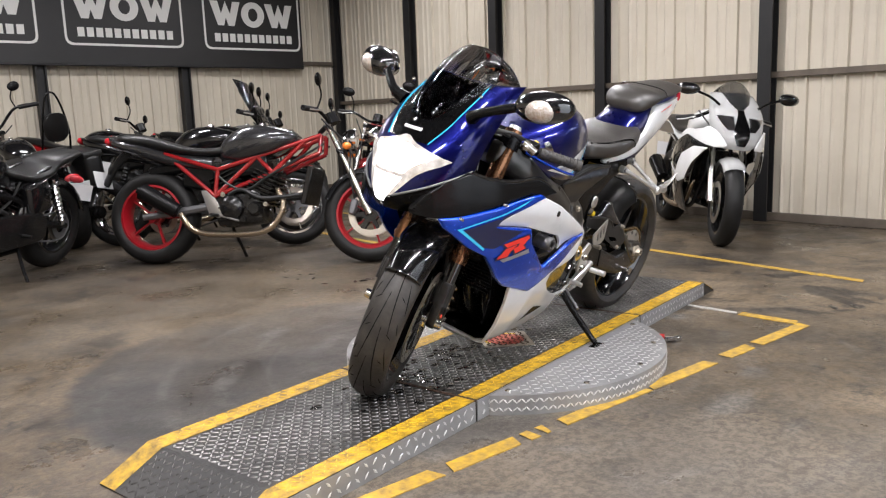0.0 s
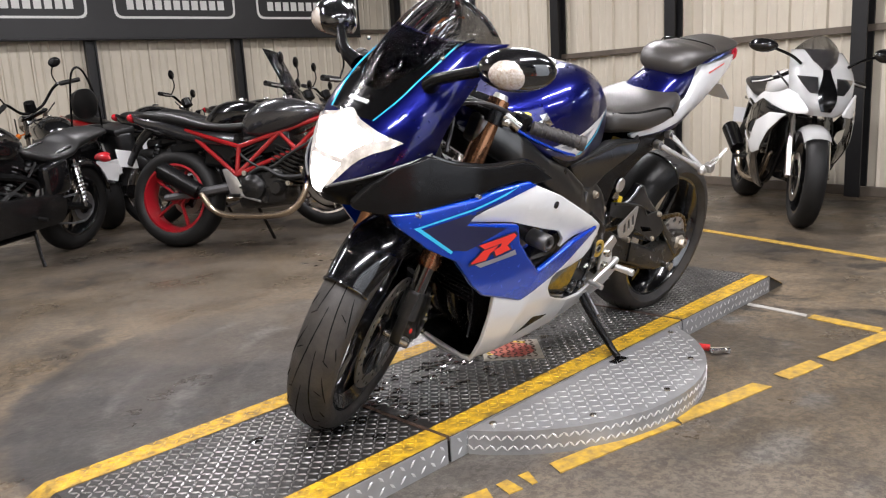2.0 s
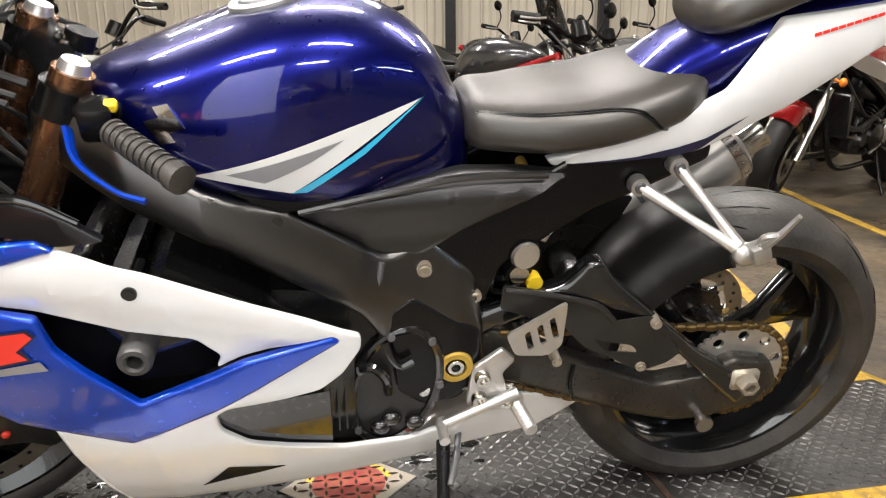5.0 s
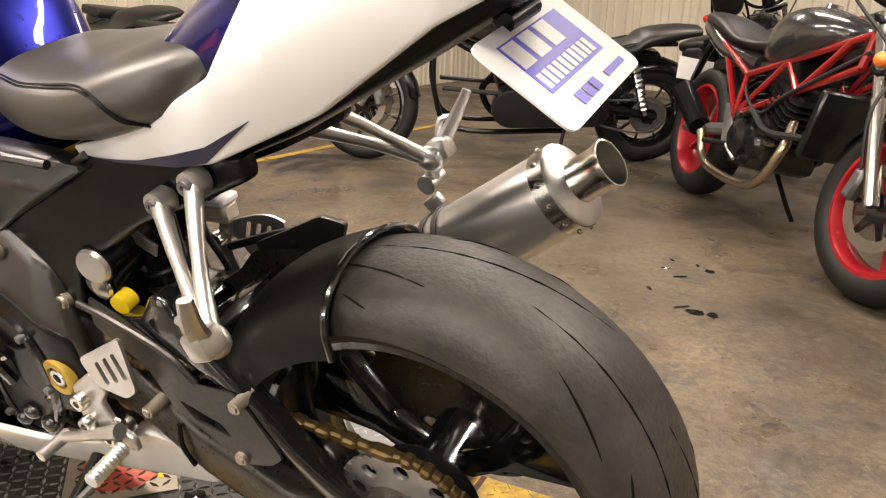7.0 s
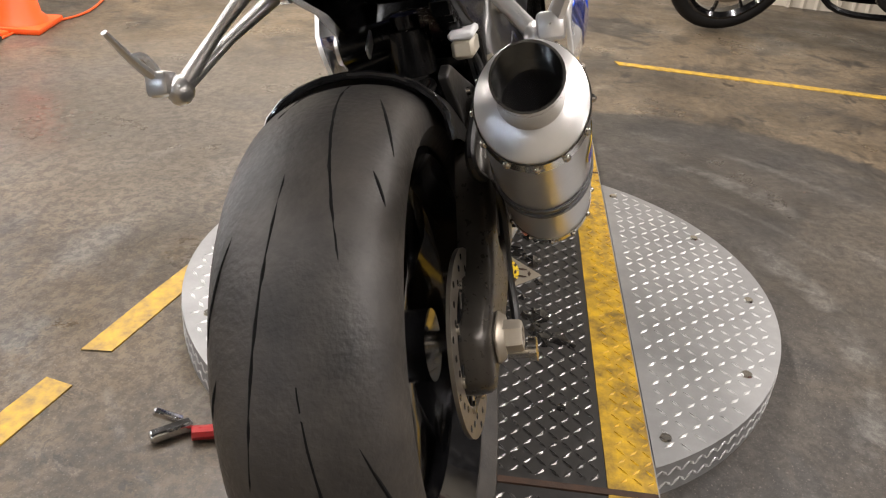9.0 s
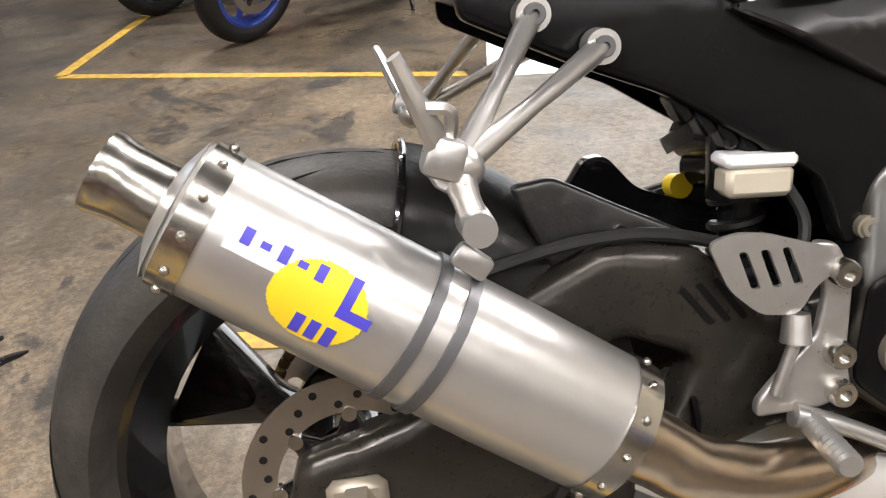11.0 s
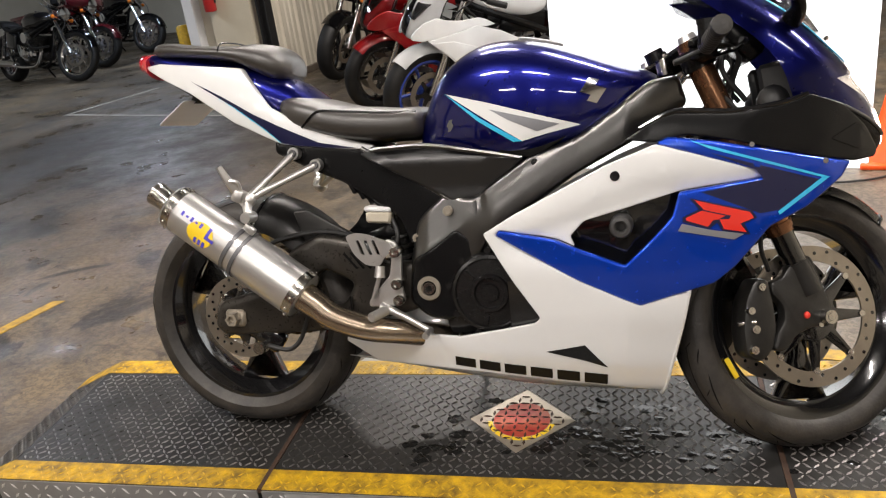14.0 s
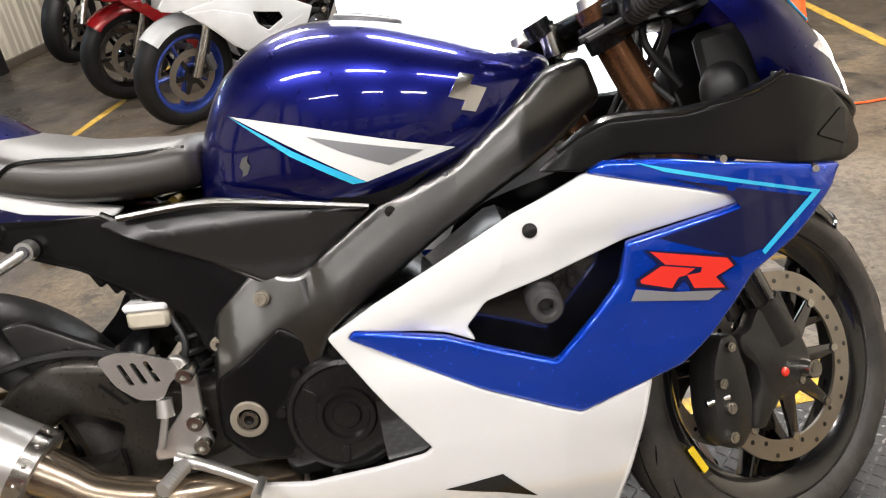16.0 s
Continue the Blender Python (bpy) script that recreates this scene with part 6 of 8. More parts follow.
for s in (1, -1):
    lower = part("side_fairing", sheet(B(), WHITE_L if s > 0 else WHITE_R, [], sculpted, 0.01, s, 0.02), M_PEARL, bike, "pearl white side fairing")
    blue = part("fairing_panel", sheet(B(), BLUE, [], lambda x, z: side(x, z) + 0.003, 0.014, s, 0.03, 0.007), M_BRIGHTBLUE, bike, "bright blue side fairing panel")
    part("graphic_field", sheet(B(), TRI, [], lambda x, z: side(x, z) + 0.0040, 0, s), M_NAVY, blue)
    part("pinstripe", sheet(B(), [(1.125, 0.7270), (1.165, 0.7135), (1.396, 0.640), (1.300, 0.5700), (1.296, 0.5765), (1.381, 0.640), (1.165, 0.7080)], [], lambda x, z: side(x, z) + 0.0048, 0, s, 0.02), M_CYAN, blue)
    logo = lambda x, z: side(x, z) + 0.0055
    face = lambda pts: pts if s < 0 else [(2.364 - x, z + 0.45 * (x - 1.182)) for x, z in pts]
    part("emblem", sheet(B(), face([(1.136, 0.607), (1.242, 0.579), (1.250, 0.567), (1.224, 0.556), (1.237, 0.538), (1.193, 0.546), (1.184, 0.566), (1.203, 0.566), (1.206, 0.573), (1.155, 0.586)]), [], logo, 0, s, 0.02), M_RED, blue, "red slanted emblem")
    part("emblem", sheet(B(), face([(1.150, 0.585), (1.196, 0.573), (1.182, 0.566), (1.172, 0.565), (1.162, 0.552), (1.121, 0.566), (1.119, 0.571)]), [], logo, 0, s, 0.02), M_RED, blue)
    part("emblem_edge", sheet(B(), face([(1.127, 0.611), (1.246, 0.582), (1.256, 0.567), (1.232, 0.556), (1.243, 0.533), (1.190, 0.542), (1.180, 0.560), (1.164, 0.547), (1.114, 0.563), (1.113, 0.573), (1.145, 0.588)]), [], lambda x, z: side(x, z) + 0.0050, 0, s, 0.02), M_NAVY, blue)
    part("emblem_bar", sheet(B(), [(1.112, 0.560), (1.165, 0.546), (1.232, 0.535), (1.213, 0.524), (1.104, 0.545)], [], logo, 0, s, 0.02), M_SILVERSTRIPE, blue)
    # vent opening is a flat black patch that stands for its shade
    part("fairing_vent", sheet(B(), [(0.817, 0.262), (0.906, 0.284), (0.955, 0.227), (0.90, 0.245)], [], lambda x, z: side(x, z) + 0.001, 0, s, 0.02), M_BLACKPLASTIC, lower)
    if s < 0:
        for k in range(6):
            x = 0.588 + k * 0.0625
            zt, zb = 0.229 - 0.058 * (x - 0.588), 0.204 - 0.068 * (x - 0.588)
            part("lettering_bar", sheet(B(), [(x, zt), (x + 0.052, zt - 0.003), (x + 0.050, zb - 0.003), (x - 0.002, zb)], [], lambda x, z: side(x, z) + 0.0012, 0, s, 0.02), M_BLACKPLASTIC, lower)
    part("upper_duct", sheet(B(), UPPER, [], lambda x, z: side(x, z) - 0.004, 0.014, s), M_BLACKPLASTIC, bike, "satin black intake panel")
    part("duct_lip", tube(B(), [(x, s * (side(x, z) - 0.010), z + 0.002) for x, z in ((1.03, 0.752), (1.10, 0.782), (1.207, 0.777), (1.301, 0.787), (1.355, 0.804))], [0.004, 0.006, 0.006, 0.006, 0.005], 8), M_GLOSSBLACK, bike)
    part("duct_mesh", sheet(B(), rounded([(1.40, 0.715), (1.455, 0.745), (1.49, 0.70), (1.46, 0.69)], 0.006), [], lambda x, z: side(x, z) - 0.002, 0, s, 0.02), M_BLACKPLASTIC, bike)
    part("inner_liner", sheet(B(), rounded([(0.84, 0.50), (0.90, 0.60), (1.12, 0.66), (1.25, 0.60), (1.15, 0.42), (1.08, 0.22), (0.95, 0.2), (0.88, 0.3)], 0.02), [], lambda x, z: side(x, z) - 0.055, 0.006, s), M_GLOSSBLACK, bike)
    bm = B()
    lathe(bm, [(0.0, s * 0.262), (0.0105, s * 0.262), (0.0105, s * 0.286), (0.014, s * 0.290), (0.020, s * 0.289), (0.0235, s * 0.284), (0.024, s * 0.22), (0.024, s * 0.15)], (0.992, 0, 0.556), 26)
    part("frame_slider", bm, M_NYLON, bike, "scuffed black crash bung in the fairing opening")
    for x, z in ((1.245, 0.712), (1.387, 0.672)):
        y = side(x, z) + 0.003
        part("fairing_screw", cyl(B(), (x, s * (y - 0.006), z), (x, s * (y + 0.004), z), 0.0068, 0.005, 14), M_CHROME, bike)
    part("fairing_fastener", cyl(cyl(B(), (0.982, s * (side(0.98, 0.66) - 0.01), 0.661), (0.982, s * (side(0.98, 0.66) + 0.0025), 0.661), 0.0100, seg=16), (0.982, s * 0.2, 0.661), (0.982, s * (side(0.98, 0.66) + 0.004), 0.661), 0.006, seg=8), M_GLOSSBLACK, bike)
GRILLE = rounded([(0.70, 0.485), (0.80, 0.46), (0.925, 0.44), (0.925, 0.37), (0.80, 0.29), (0.70, 0.265)], 0.012)
grille = part("lower_grille", sheet(B(), GRILLE, [], lambda x, z: side(x, z) - 0.040, 0.006, 1), M_ENGINE, bike, "black finned cooler behind the side opening")
for k in range(16):
    x = 0.715 + 0.0125 * k
    part("cooler_fin", box(B(), (x, side(x, 0.38) - 0.038, 0.375), (0.003, 0.010, 0.11), (0, 0, 0)), M_ENGINE, grille)
# belly pan between the two sides
secs = []
for x in np.linspace(0.27, 1.07, 11):
    t = (x - 0.27) / 0.8
    w, zt, zb = side(x, 0.19) - 0.006, 0.20, 0.19 - 0.055 * min(1, t * 1.6)
    secs.append([Vector((x, w * math.sin(a), zb + (zt - zb) * (1 - math.cos(a)))) for a in np.linspace(-math.pi / 2, math.pi / 2, 13)])
bm = loft(B(), secs, caps=False, closed=False)
bmesh.ops.solidify(bm, geom=bm.faces[:], thickness=0.004)
part("belly_pan", bm, M_PEARL, bike, "pearl white belly pan")

# black scoop inside the front of the belly, with a white rim round its mouth
MOUTH = {0.14: 1.050, 0.165: 1.074, 0.30: 1.104, 0.416: 1.128}
LEVELS = (0.43, 0.36, 0.30, 0.25, 0.21, 0.175, 0.155)
secs, rim = [], []
for f in np.linspace(0.0, 1.0, 7):
    row = []
    for s in (1, -1):
        for z in LEVELS if s > 0 else LEVELS[::-1]:
            x = 0.74 + (interp(z, MOUTH) - 0.002 - 0.74) * f
            row.append(Vector((x, s * (side(x, z) - 0.013) * (1.0 if z > 0.17 else 0.8), z)))
    secs.append(row)
for s in (1, -1):
    for z in (LEVELS if s > 0 else LEVELS[::-1]):
        x = interp(z, MOUTH)
        rim.append(Vector((x, s * (side(x, z) - 0.005) * (1.0 if z > 0.17 else 0.8), z - (0.0 if z > 0.17 else 0.006))))
part("belly_scoop", loft(B(), secs, caps=False, closed=False), M_GLOSSBLACK, bike, "black inner scoop of the belly fairing", 60)
part("scoop_rim", tube(B(), rim, 0.0055, 8, 2), M_PEARL, bike, "pearl white rim of the belly opening")

# tank
TANK = smooth_sections([
    (0.512, 0.735, 0.800, 0.066, 2.5), (0.558, 0.722, 0.894, 0.102, 2.5), (0.62, 0.715, 0.946, 0.130, 2.6), (0.70, 0.705, 0.971, 0.160, 2.7),
    (0.80, 0.725, 0.964, 0.180, 2.7), (0.90, 0.755, 0.934, 0.170, 2.6), (0.98, 0.79, 0.904, 0.140, 2.5), (1.04, 0.825, 0.884, 0.095, 2.4), (1.065, 0.845, 0.872, 0.05, 2.2)], 4)
tank_secs = [oval(r[0], r[1] - 0.04, r[2], r[3], 3.2, r[4] * 1.08, 48) for r in TANK]
tank = part("fuel_tank", loft(B(), tank_secs), M_BLUE, bike, "deep blue metallic fuel tank with white side stripe", 60)
TX = [r[0] for r in TANK]


def tank_side(x, z):
    r = [float(np.interp(x, TX, [q[k] for q in TANK])) for k in range(5)]
    z0, z1, w = r[1] - 0.04, r[2], r[3]
    cz, h = (z0 + z1) / 2, (z1 - z0) / 2
    q = min(0.999, abs(z - cz) / h)
    p = r[4] * 1.08 if z > cz else 3.2
    return w * (1 - q**p) ** (1 / p)


for s in (1, -1):
    part("tank_stripe", sheet(B(), [(0.590, 0.853), (0.70, 0.826), (0.905, 0.768), (0.83, 0.752), (0.775, 0.738)], [], lambda x, z: tank_side(x, z) + 0.0012, 0, s, 0.015), M_PEARL, tank)
    part("tank_stripe", sheet(B(), [(0.70, 0.812), (0.86, 0.772), (0.81, 0.758), (0.745, 0.786)], [], lambda x, z: tank_side(x, z) + 0.0022, 0, s, 0.015), M_SILVERSTRIPE, tank)
    part("tank_stripe", sheet(B(), [(0.585, 0.855), (0.68, 0.792), (0.775, 0.738), (0.755, 0.737), (0.67, 0.788)], [], lambda x, z: tank_side(x, z) + 0.0016, 0, s, 0.015), M_CYAN, tank)
    part("tank_badge", sheet(B(), [(0.905, 0.838), (0.925, 0.868), (0.945, 0.862), (0.938, 0.850), (0.960, 0.842), (0.940, 0.812), (0.920, 0.818), (0.927, 0.830)], [], lambda x, z: tank_side(x, z) + 0.003, 0.003, s, 0.015), M_CHROME, tank, "chrome angular badge")
    if s < 0:
        part("tank_decal", sheet(B(), [(0.5891, 0.7800), (0.5971, 0.7924), (0.6064, 0.7949), (0.6033, 0.7868), (0.6077, 0.7800), (0.5996, 0.7676), (0.5909, 0.7651), (0.5940, 0.7732)], [], lambda x, z: tank_side(x, z) + 0.0015, 0, s, 0.015), M_GREYMETAL, tank)
bm = lathe(B(), [(0.0, 0.008), (0.036, 0.008), (0.040, 0.004), (0.052, 0.004), (0.055, 0.0), (0.055, -0.01)], (0, 0, 0), 36, "z")
bmesh.ops.transform(bm, matrix=pose(0.80, 0, 0.964, 0, 12, 0), verts=bm.verts)
cap = part("filler_cap", bm, M_GREYMETAL, tank, "round metal filler cap")
bm = lathe(B(), [(0.040, 0.0055), (0.052, 0.0055), (0.053, 0.003)], (0, 0, 0), 36, "z")
bmesh.ops.transform(bm, matrix=pose(0.80, 0, 0.964, 0, 12, 0), verts=bm.verts)
part("cap_ring", bm, M_PLATE, cap)

# rider seat
SEAT = smooth_sections([(0.132, 0.850, 0.872, 0.045), (0.148, 0.825, 0.876, 0.088), (0.185, 0.800, 0.878, 0.122), (0.25, 0.782, 0.864, 0.140), (0.32, 0.766, 0.845, 0.142), (0.39, 0.758, 0.838, 0.136), (0.45, 0.758, 0.832, 0.120), (0.500, 0.760, 0.832, 0.100), (0.518, 0.772, 0.820, 0.080)], 4)
seat = part("rider_seat", loft(B(), [oval(r[0], r[1] - 0.01, r[2], r[3], 2.8, 3.0, 32) for r in SEAT]), M_SEAT, bike, "black vinyl rider seat with stitched seam", 60)
SX = [r[0] for r in SEAT]


def seat_point(x, a, s):
    r = [float(np.interp(x, SX, [q[k] for q in SEAT])) for k in range(4)]
    z0, z1, w = r[1] - 0.01, r[2], r[3]
    c, n = math.cos(a), math.sin(a)
    return Vector((x, s * (w + 0.0008) * abs(c) ** (2 / 3.0), (z0 + z1) / 2 + (z1 - z0) / 2 * math.copysign(abs(n) ** (2 / 3.0), n)))


for s in (1, -1):
    for o in (0.0, 0.07):
        pts = [seat_point(x, a + o, s) for x, a in ((0.505, 0.6), (0.42, 0.58), (0.36, 0.58), (0.31, 0.52), (0.27, 0.2), (0.24, -0.2), (0.22, -0.6))]
        part("seat_seam", tube(B(), pts, 0.0017, 5, 5), M_BLACKPLASTIC, seat)
part("seat_badge", lathe(B(), [(0, 0.003), (0.022, 0.002), (0.025, -0.002)], (0.190, 0, 0.8775), 20, "z"), M_PLATE, seat, "small white badge")

# tail
TAIL = smooth_sections([(-0.285, 0.985, 1.012, 0.030), (-0.22, 0.945, 1.012, 0.062), (-0.10, 0.885, 0.998, 0.085), (0.02, 0.83, 0.975, 0.098), (0.11, 0.79, 0.945, 0.104), (0.19, 0.765, 0.905, 0.105), (0.26, 0.755, 0.85, 0.103), (0.33, 0.745, 0.80, 0.098)], 4)
tail = part("tail_cowl", loft(B(), [oval(r[0], r[1] + 0.012, r[2], r[3] * 0.90, 2.3, 2.6, 32) for r in TAIL]), M_BLUE, bike, "deep blue tail cowl with white side panels", 60)
TLX = [r[0] for r in TAIL]


TAIL_Y = {-0.29: 0.034, -0.24: 0.058, -0.18: 0.080, -0.1: 0.098, 0.0: 0.110, 0.1: 0.119, 0.2: 0.122, 0.3: 0.112, 0.4: 0.092}


def tail_side(x, z):
    mid = interp(x, {-0.28: 0.975, -0.1: 0.93, 0.05: 0.875, 0.2: 0.785, 0.4: 0.738})
    k = max(-1.0, min(1.0, (z - mid) / 0.075))
    return interp(x, TAIL_Y) * (1 - 0.13 * k * k)


TAILWHITE = rounded([(-0.262, 0.978), (-0.20, 0.982), (-0.14, 0.975), (0.055, 0.952), (0.085, 0.910), (0.13, 0.850), (0.232, 0.797), (0.323, 0.763), (0.395, 0.743), (0.385, 0.732), (0.29, 0.742), (0.196, 0.752), (0.157, 0.757), (0.025, 0.815), (-0.10, 0.898), (-0.20, 0.945)], 0.006)
for s in (1, -1):
    tw = part("tail_panel", sheet(B(), TAILWHITE, [], tail_side, 0.016, s, 0.03), M_PEARL, tail, "pearl white tail side panel")
    part("tail_stripe", sheet(B(), [(-0.09, 0.928), (0.0, 0.884), (0.086, 0.836), (0.154, 0.804), (0.26, 0.757), (0.36, 0.738), (0.29, 0.743), (0.196, 0.753), (0.160, 0.760), (0.113, 0.800), (0.033, 0.856)] if s < 0 else [(0.09, 0.812), (0.154, 0.779), (0.26, 0.751), (0.36, 0.737), (0.29, 0.743), (0.196, 0.753), (0.160, 0.760)], [], lambda x, z: tail_side(x, z) + 0.0012, 0, s, 0.02), M_NAVY, tw)
    if s < 0:
        part("tail_stripe", sheet(B(), [(-0.02, 0.885), (0.033, 0.856), (0.113, 0.800), (0.158, 0.762), (0.1555, 0.762), (0.1110, 0.7990), (0.0310, 0.8550)], [], lambda x, z: tail_side(x, z) + 0.0014, 0, s, 0.02), M_CYAN, tw)
    for k in range(9 if s > 0 else 0):
        x = 0.01 - k * 0.0125
        part("lettering_bar", sheet(B(), [(x, 0.925 + 0.25 * (0.02 - x)), (x - 0.0115, 0.928 + 0.25 * (0.02 - x)), (x - 0.010, 0.9325 + 0.25 * (0.02 - x)), (x + 0.001, 0.9295 + 0.25 * (0.02 - x))], [], lambda x, z: tail_side(x, z) + 0.0014, 0, s, 0.02), M_RED, tw)
PIL = smooth_sections([(-0.215, 1.0, 1.028, 0.06), (-0.19, 0.995, 1.038, 0.085), (-0.08, 0.985, 1.022, 0.105), (0.02, 0.968, 1.014, 0.112), (0.075, 0.94, 1.016, 0.112), (0.125, 0.915, 1.006, 0.100), (0.155, 0.915, 0.985, 0.075), (0.168, 0.93, 0.965, 0.04)], 4)
pil = part("pillion_seat", loft(B(), [oval(r[0], r[1], r[2], r[3], 2.4, 2.4, 28) for r in PIL]), M_SEAT, bike, "black vinyl pillion seat pad", 60)
part("pillion_seam", tube(B(), [(-0.0, -0.113, 0.995), (0.0, -0.09, 1.017), (0.0, 0, 1.0235), (0.0, 0.09, 1.017), (0.0, 0.113, 0.995)], 0.002, 5, 5), M_BLACKPLASTIC, pil)
bm = loft(B(), [oval(-0.292, 0.985, 1.010, 0.022, 2.5, seg=20), oval(-0.275, 0.962, 1.014, 0.050, 2.5, seg=20), oval(-0.245, 0.945, 1.014, 0.064, 2.5, seg=20)])
part("tail_light", bm, M_TAILRED, tail, "red tail light lens")
bm = loft(B(), [oval(-0.19, 0.925, 0.955, 0.04, 3, seg=20), oval(-0.05, 0.845, 0.90, 0.062, 3, seg=20), oval(0.10, 0.765, 0.82, 0.07, 3, seg=20), oval(0.30, 0.68, 0.75, 0.075, 3, seg=20), oval(0.42, 0.64, 0.73, 0.07, 3, seg=20)])
part("undertail", bm, M_BLACKPLASTIC, bike, "black plastic undertail")
# number plate on a short bracket, writing shown as bars
bm = slab(B(), rounded([(-0.052, -0.089), (0.052, -0.089), (0.052, 0.089), (-0.052, 0.089)], 0.012), -0.0011, 0.0011)
bmesh.ops.transform(bm, matrix=pose(-0.170, 0.006, 0.852, 0, -35.5, 0) @ pose(0, 0, 0, 90, 0, 0), verts=bm.verts)
plate = part("number_plate", bm, M_PLATE, bike, "white dealer plate with blue print under the tail")
PLM = pose(-0.170, 0.006, 0.852, 0, -35.5, 0) @ Matrix.Diagonal((0.67, 0.585, 1, 1))


def on_plate(name, x0, x1, y0, y1, material, lift=0.0015):
    bm = box(B(), ((x0 + x1) / 2, (y0 + y1) / 2, lift), (abs(x1 - x0), abs(y1 - y0), 0.0005))
    bmesh.ops.transform(bm, matrix=PLM, verts=bm.verts)
    part(name, bm, material, plate)


on_plate("print_field", -0.028, 0.058, -0.105, 0.105, M_PLATEBLUE)
for k in range(3):
    on_plate("print_bar", 0.015, 0.055, 0.06 - k * 0.055, 0.10 - k * 0.055, M_PLATE, 0.002)
for k in range(10):
    on_plate("print_bar", -0.022, 0.002, 0.085 - k * 0.019, 0.098 - k * 0.019, M_PLATE, 0.002)
for k in range(3):
    on_plate("print_bar", -0.064, -0.045, 0.05 - k * 0.028, 0.072 - k * 0.028, M_PLATEBLUE, 0.002)
on_plate("print_bar", -0.06, -0.05, -0.115, -0.04, M_PLATEBLUE, 0.002)
part("plate_bracket", box(cyl(B(), (-0.13, -0.03, 0.885), (-0.13, 0.03, 0.885), 0.009, seg=12), (-0.10, 0, 0.90), (0.07, 0.05, 0.02), (0, -30, 0), 0.006), M_BLACKPLASTIC, bike)

# nose
NOSE = smooth_sections([  # z, front x, rear x, half width, fullness
    (0.665, 1.505, 1.40, 0.085, 0.9), (0.70, 1.526, 1.385, 0.132, 0.9), (0.75, 1.515, 1.355, 0.162, 0.85), (0.80, 1.492, 1.330, 0.176, 0.8), (0.86, 1.455, 1.308, 0.182, 0.75), (0.91, 1.410, 1.270, 0.180, 0.7), (0.96, 1.364, 1.215, 0.172, 0.7), (1.01, 1.303, 1.15, 0.158, 0.7), (1.045, 1.255, 1.09, 0.145, 0.7)], 3)


def nose_row(z, xf, xr, w, p, n=29, grow=0.0):
    row = []
    for k in range(n):
        a = -math.pi / 2 + math.pi * k / (n - 1)
        row.append(Vector((xr + (xf + grow - xr) * math.cos(a) ** p if abs(a) < 1.5707 else xr, (w + grow) * math.sin(a), z)))
    return row


secs = [nose_row(*r) for r in NOSE]
bm = loft(B(), secs, caps=False, closed=False)
bmesh.ops.solidify(bm, geom=bm.faces[:], thickness=0.006)
nose = part("nose_fairing", bm, M_BLUE, bike, "deep blue nose fairing", 60)


def nose_patch(name, parent, material, lo, hi, spread, lift, label="", zs=None):
    """A skin over the nose between heights lo and hi, as wide in angle as spread(z) says."""
    rows = []
    for z in np.linspace(lo, hi, 14):
        r = [float(np.interp(z, [q[0] for q in NOSE], [q[k] for q in NOSE])) for k in range(1, 5)]
        w = spread(z)
        row = []
        for a in np.linspace(-w, w, 17):
            row.append(Vector((r[1] + (r[0] + lift - r[1]) * math.cos(a) ** r[3], (r[2] + lift) * math.sin(a), z)))
        rows.append(row)
    bm = loft(B(), rows, caps=False, closed=False)
    bmesh.ops.solidify(bm, geom=bm.faces[:], thickness=-0.002)
    return part(name, bm, material, parent, label, 60)


lamp_w = {0.676: 0.05, 0.70: 0.22, 0.74: 0.38, 0.77: 0.48, 0.795: 0.60, 0.815: 0.84, 0.831: 1.06, 0.842: 0.90, 0.853: 0.40, 0.866: 0.22, 0.88: 0.04}
lampo = nose_patch("headlamp", nose, M_LAMPGLASS, 0.676, 0.88, lambda z: interp(z, lamp_w), 0.0035, "glowing white headlamp lens")
nose_patch("lamp_reflector", lampo, M_LAMP, 0.780, 0.858, lambda z: interp(z, lamp_w) * 0.56, 0.0052, "dazzling white high-beam reflector")
nose_patch("lamp_reflector", lampo, M_LAMP, 0.690, 0.768, lambda z: interp(z, lamp_w) * 0.66, 0.0052, "dazzling white low-beam reflector")
nose_patch("nose_centre", nose, M_GLOSSBLACK, 0.868, 1.043, lambda z: interp(z, {0.868: 0.42, 0.93: 0.62, 1.0: 0.75, 1.043: 0.8}), 0.003)


def nose_at(z, a, s, lift):
    r = [float(np.interp(z, [q[0] for q in NOSE], [q[k] for q in NOSE])) for k in range(1, 5)]
    return Vector((r[1] + (r[0] + lift - r[1]) * math.cos(a) ** r[3], s * (r[2] + lift) * math.sin(a), z))


for s in (1, -1):
    rows, line = [], []
    for a in np.linspace(0.02, 1.52, 18):
        zt = interp(a, {0.0: 0.700, 0.3: 0.715, 0.7: 0.745, 1.1: 0.778, 1.52: 0.806})
        rows.append([nose_at(z, a, s, 0.0035) for z in np.linspace(0.667, zt, 9)])
        if a > 0.28:
            line.append(nose_at(zt, a, s, 0.005))
    bm = loft(B(), rows, caps=False, closed=False)
    bmesh.ops.solidify(bm, geom=bm.faces[:], thickness=-0.002)
    part("chin", bm, M_BLACKPLASTIC, nose, "satin black nose lower panel", 60)
    # grey metal strip puts the black ledge's highlight into the colour
    part("chin_ledge", tube(B(), line, 0.0035, 8, 1), M_GREYMETAL, nose)
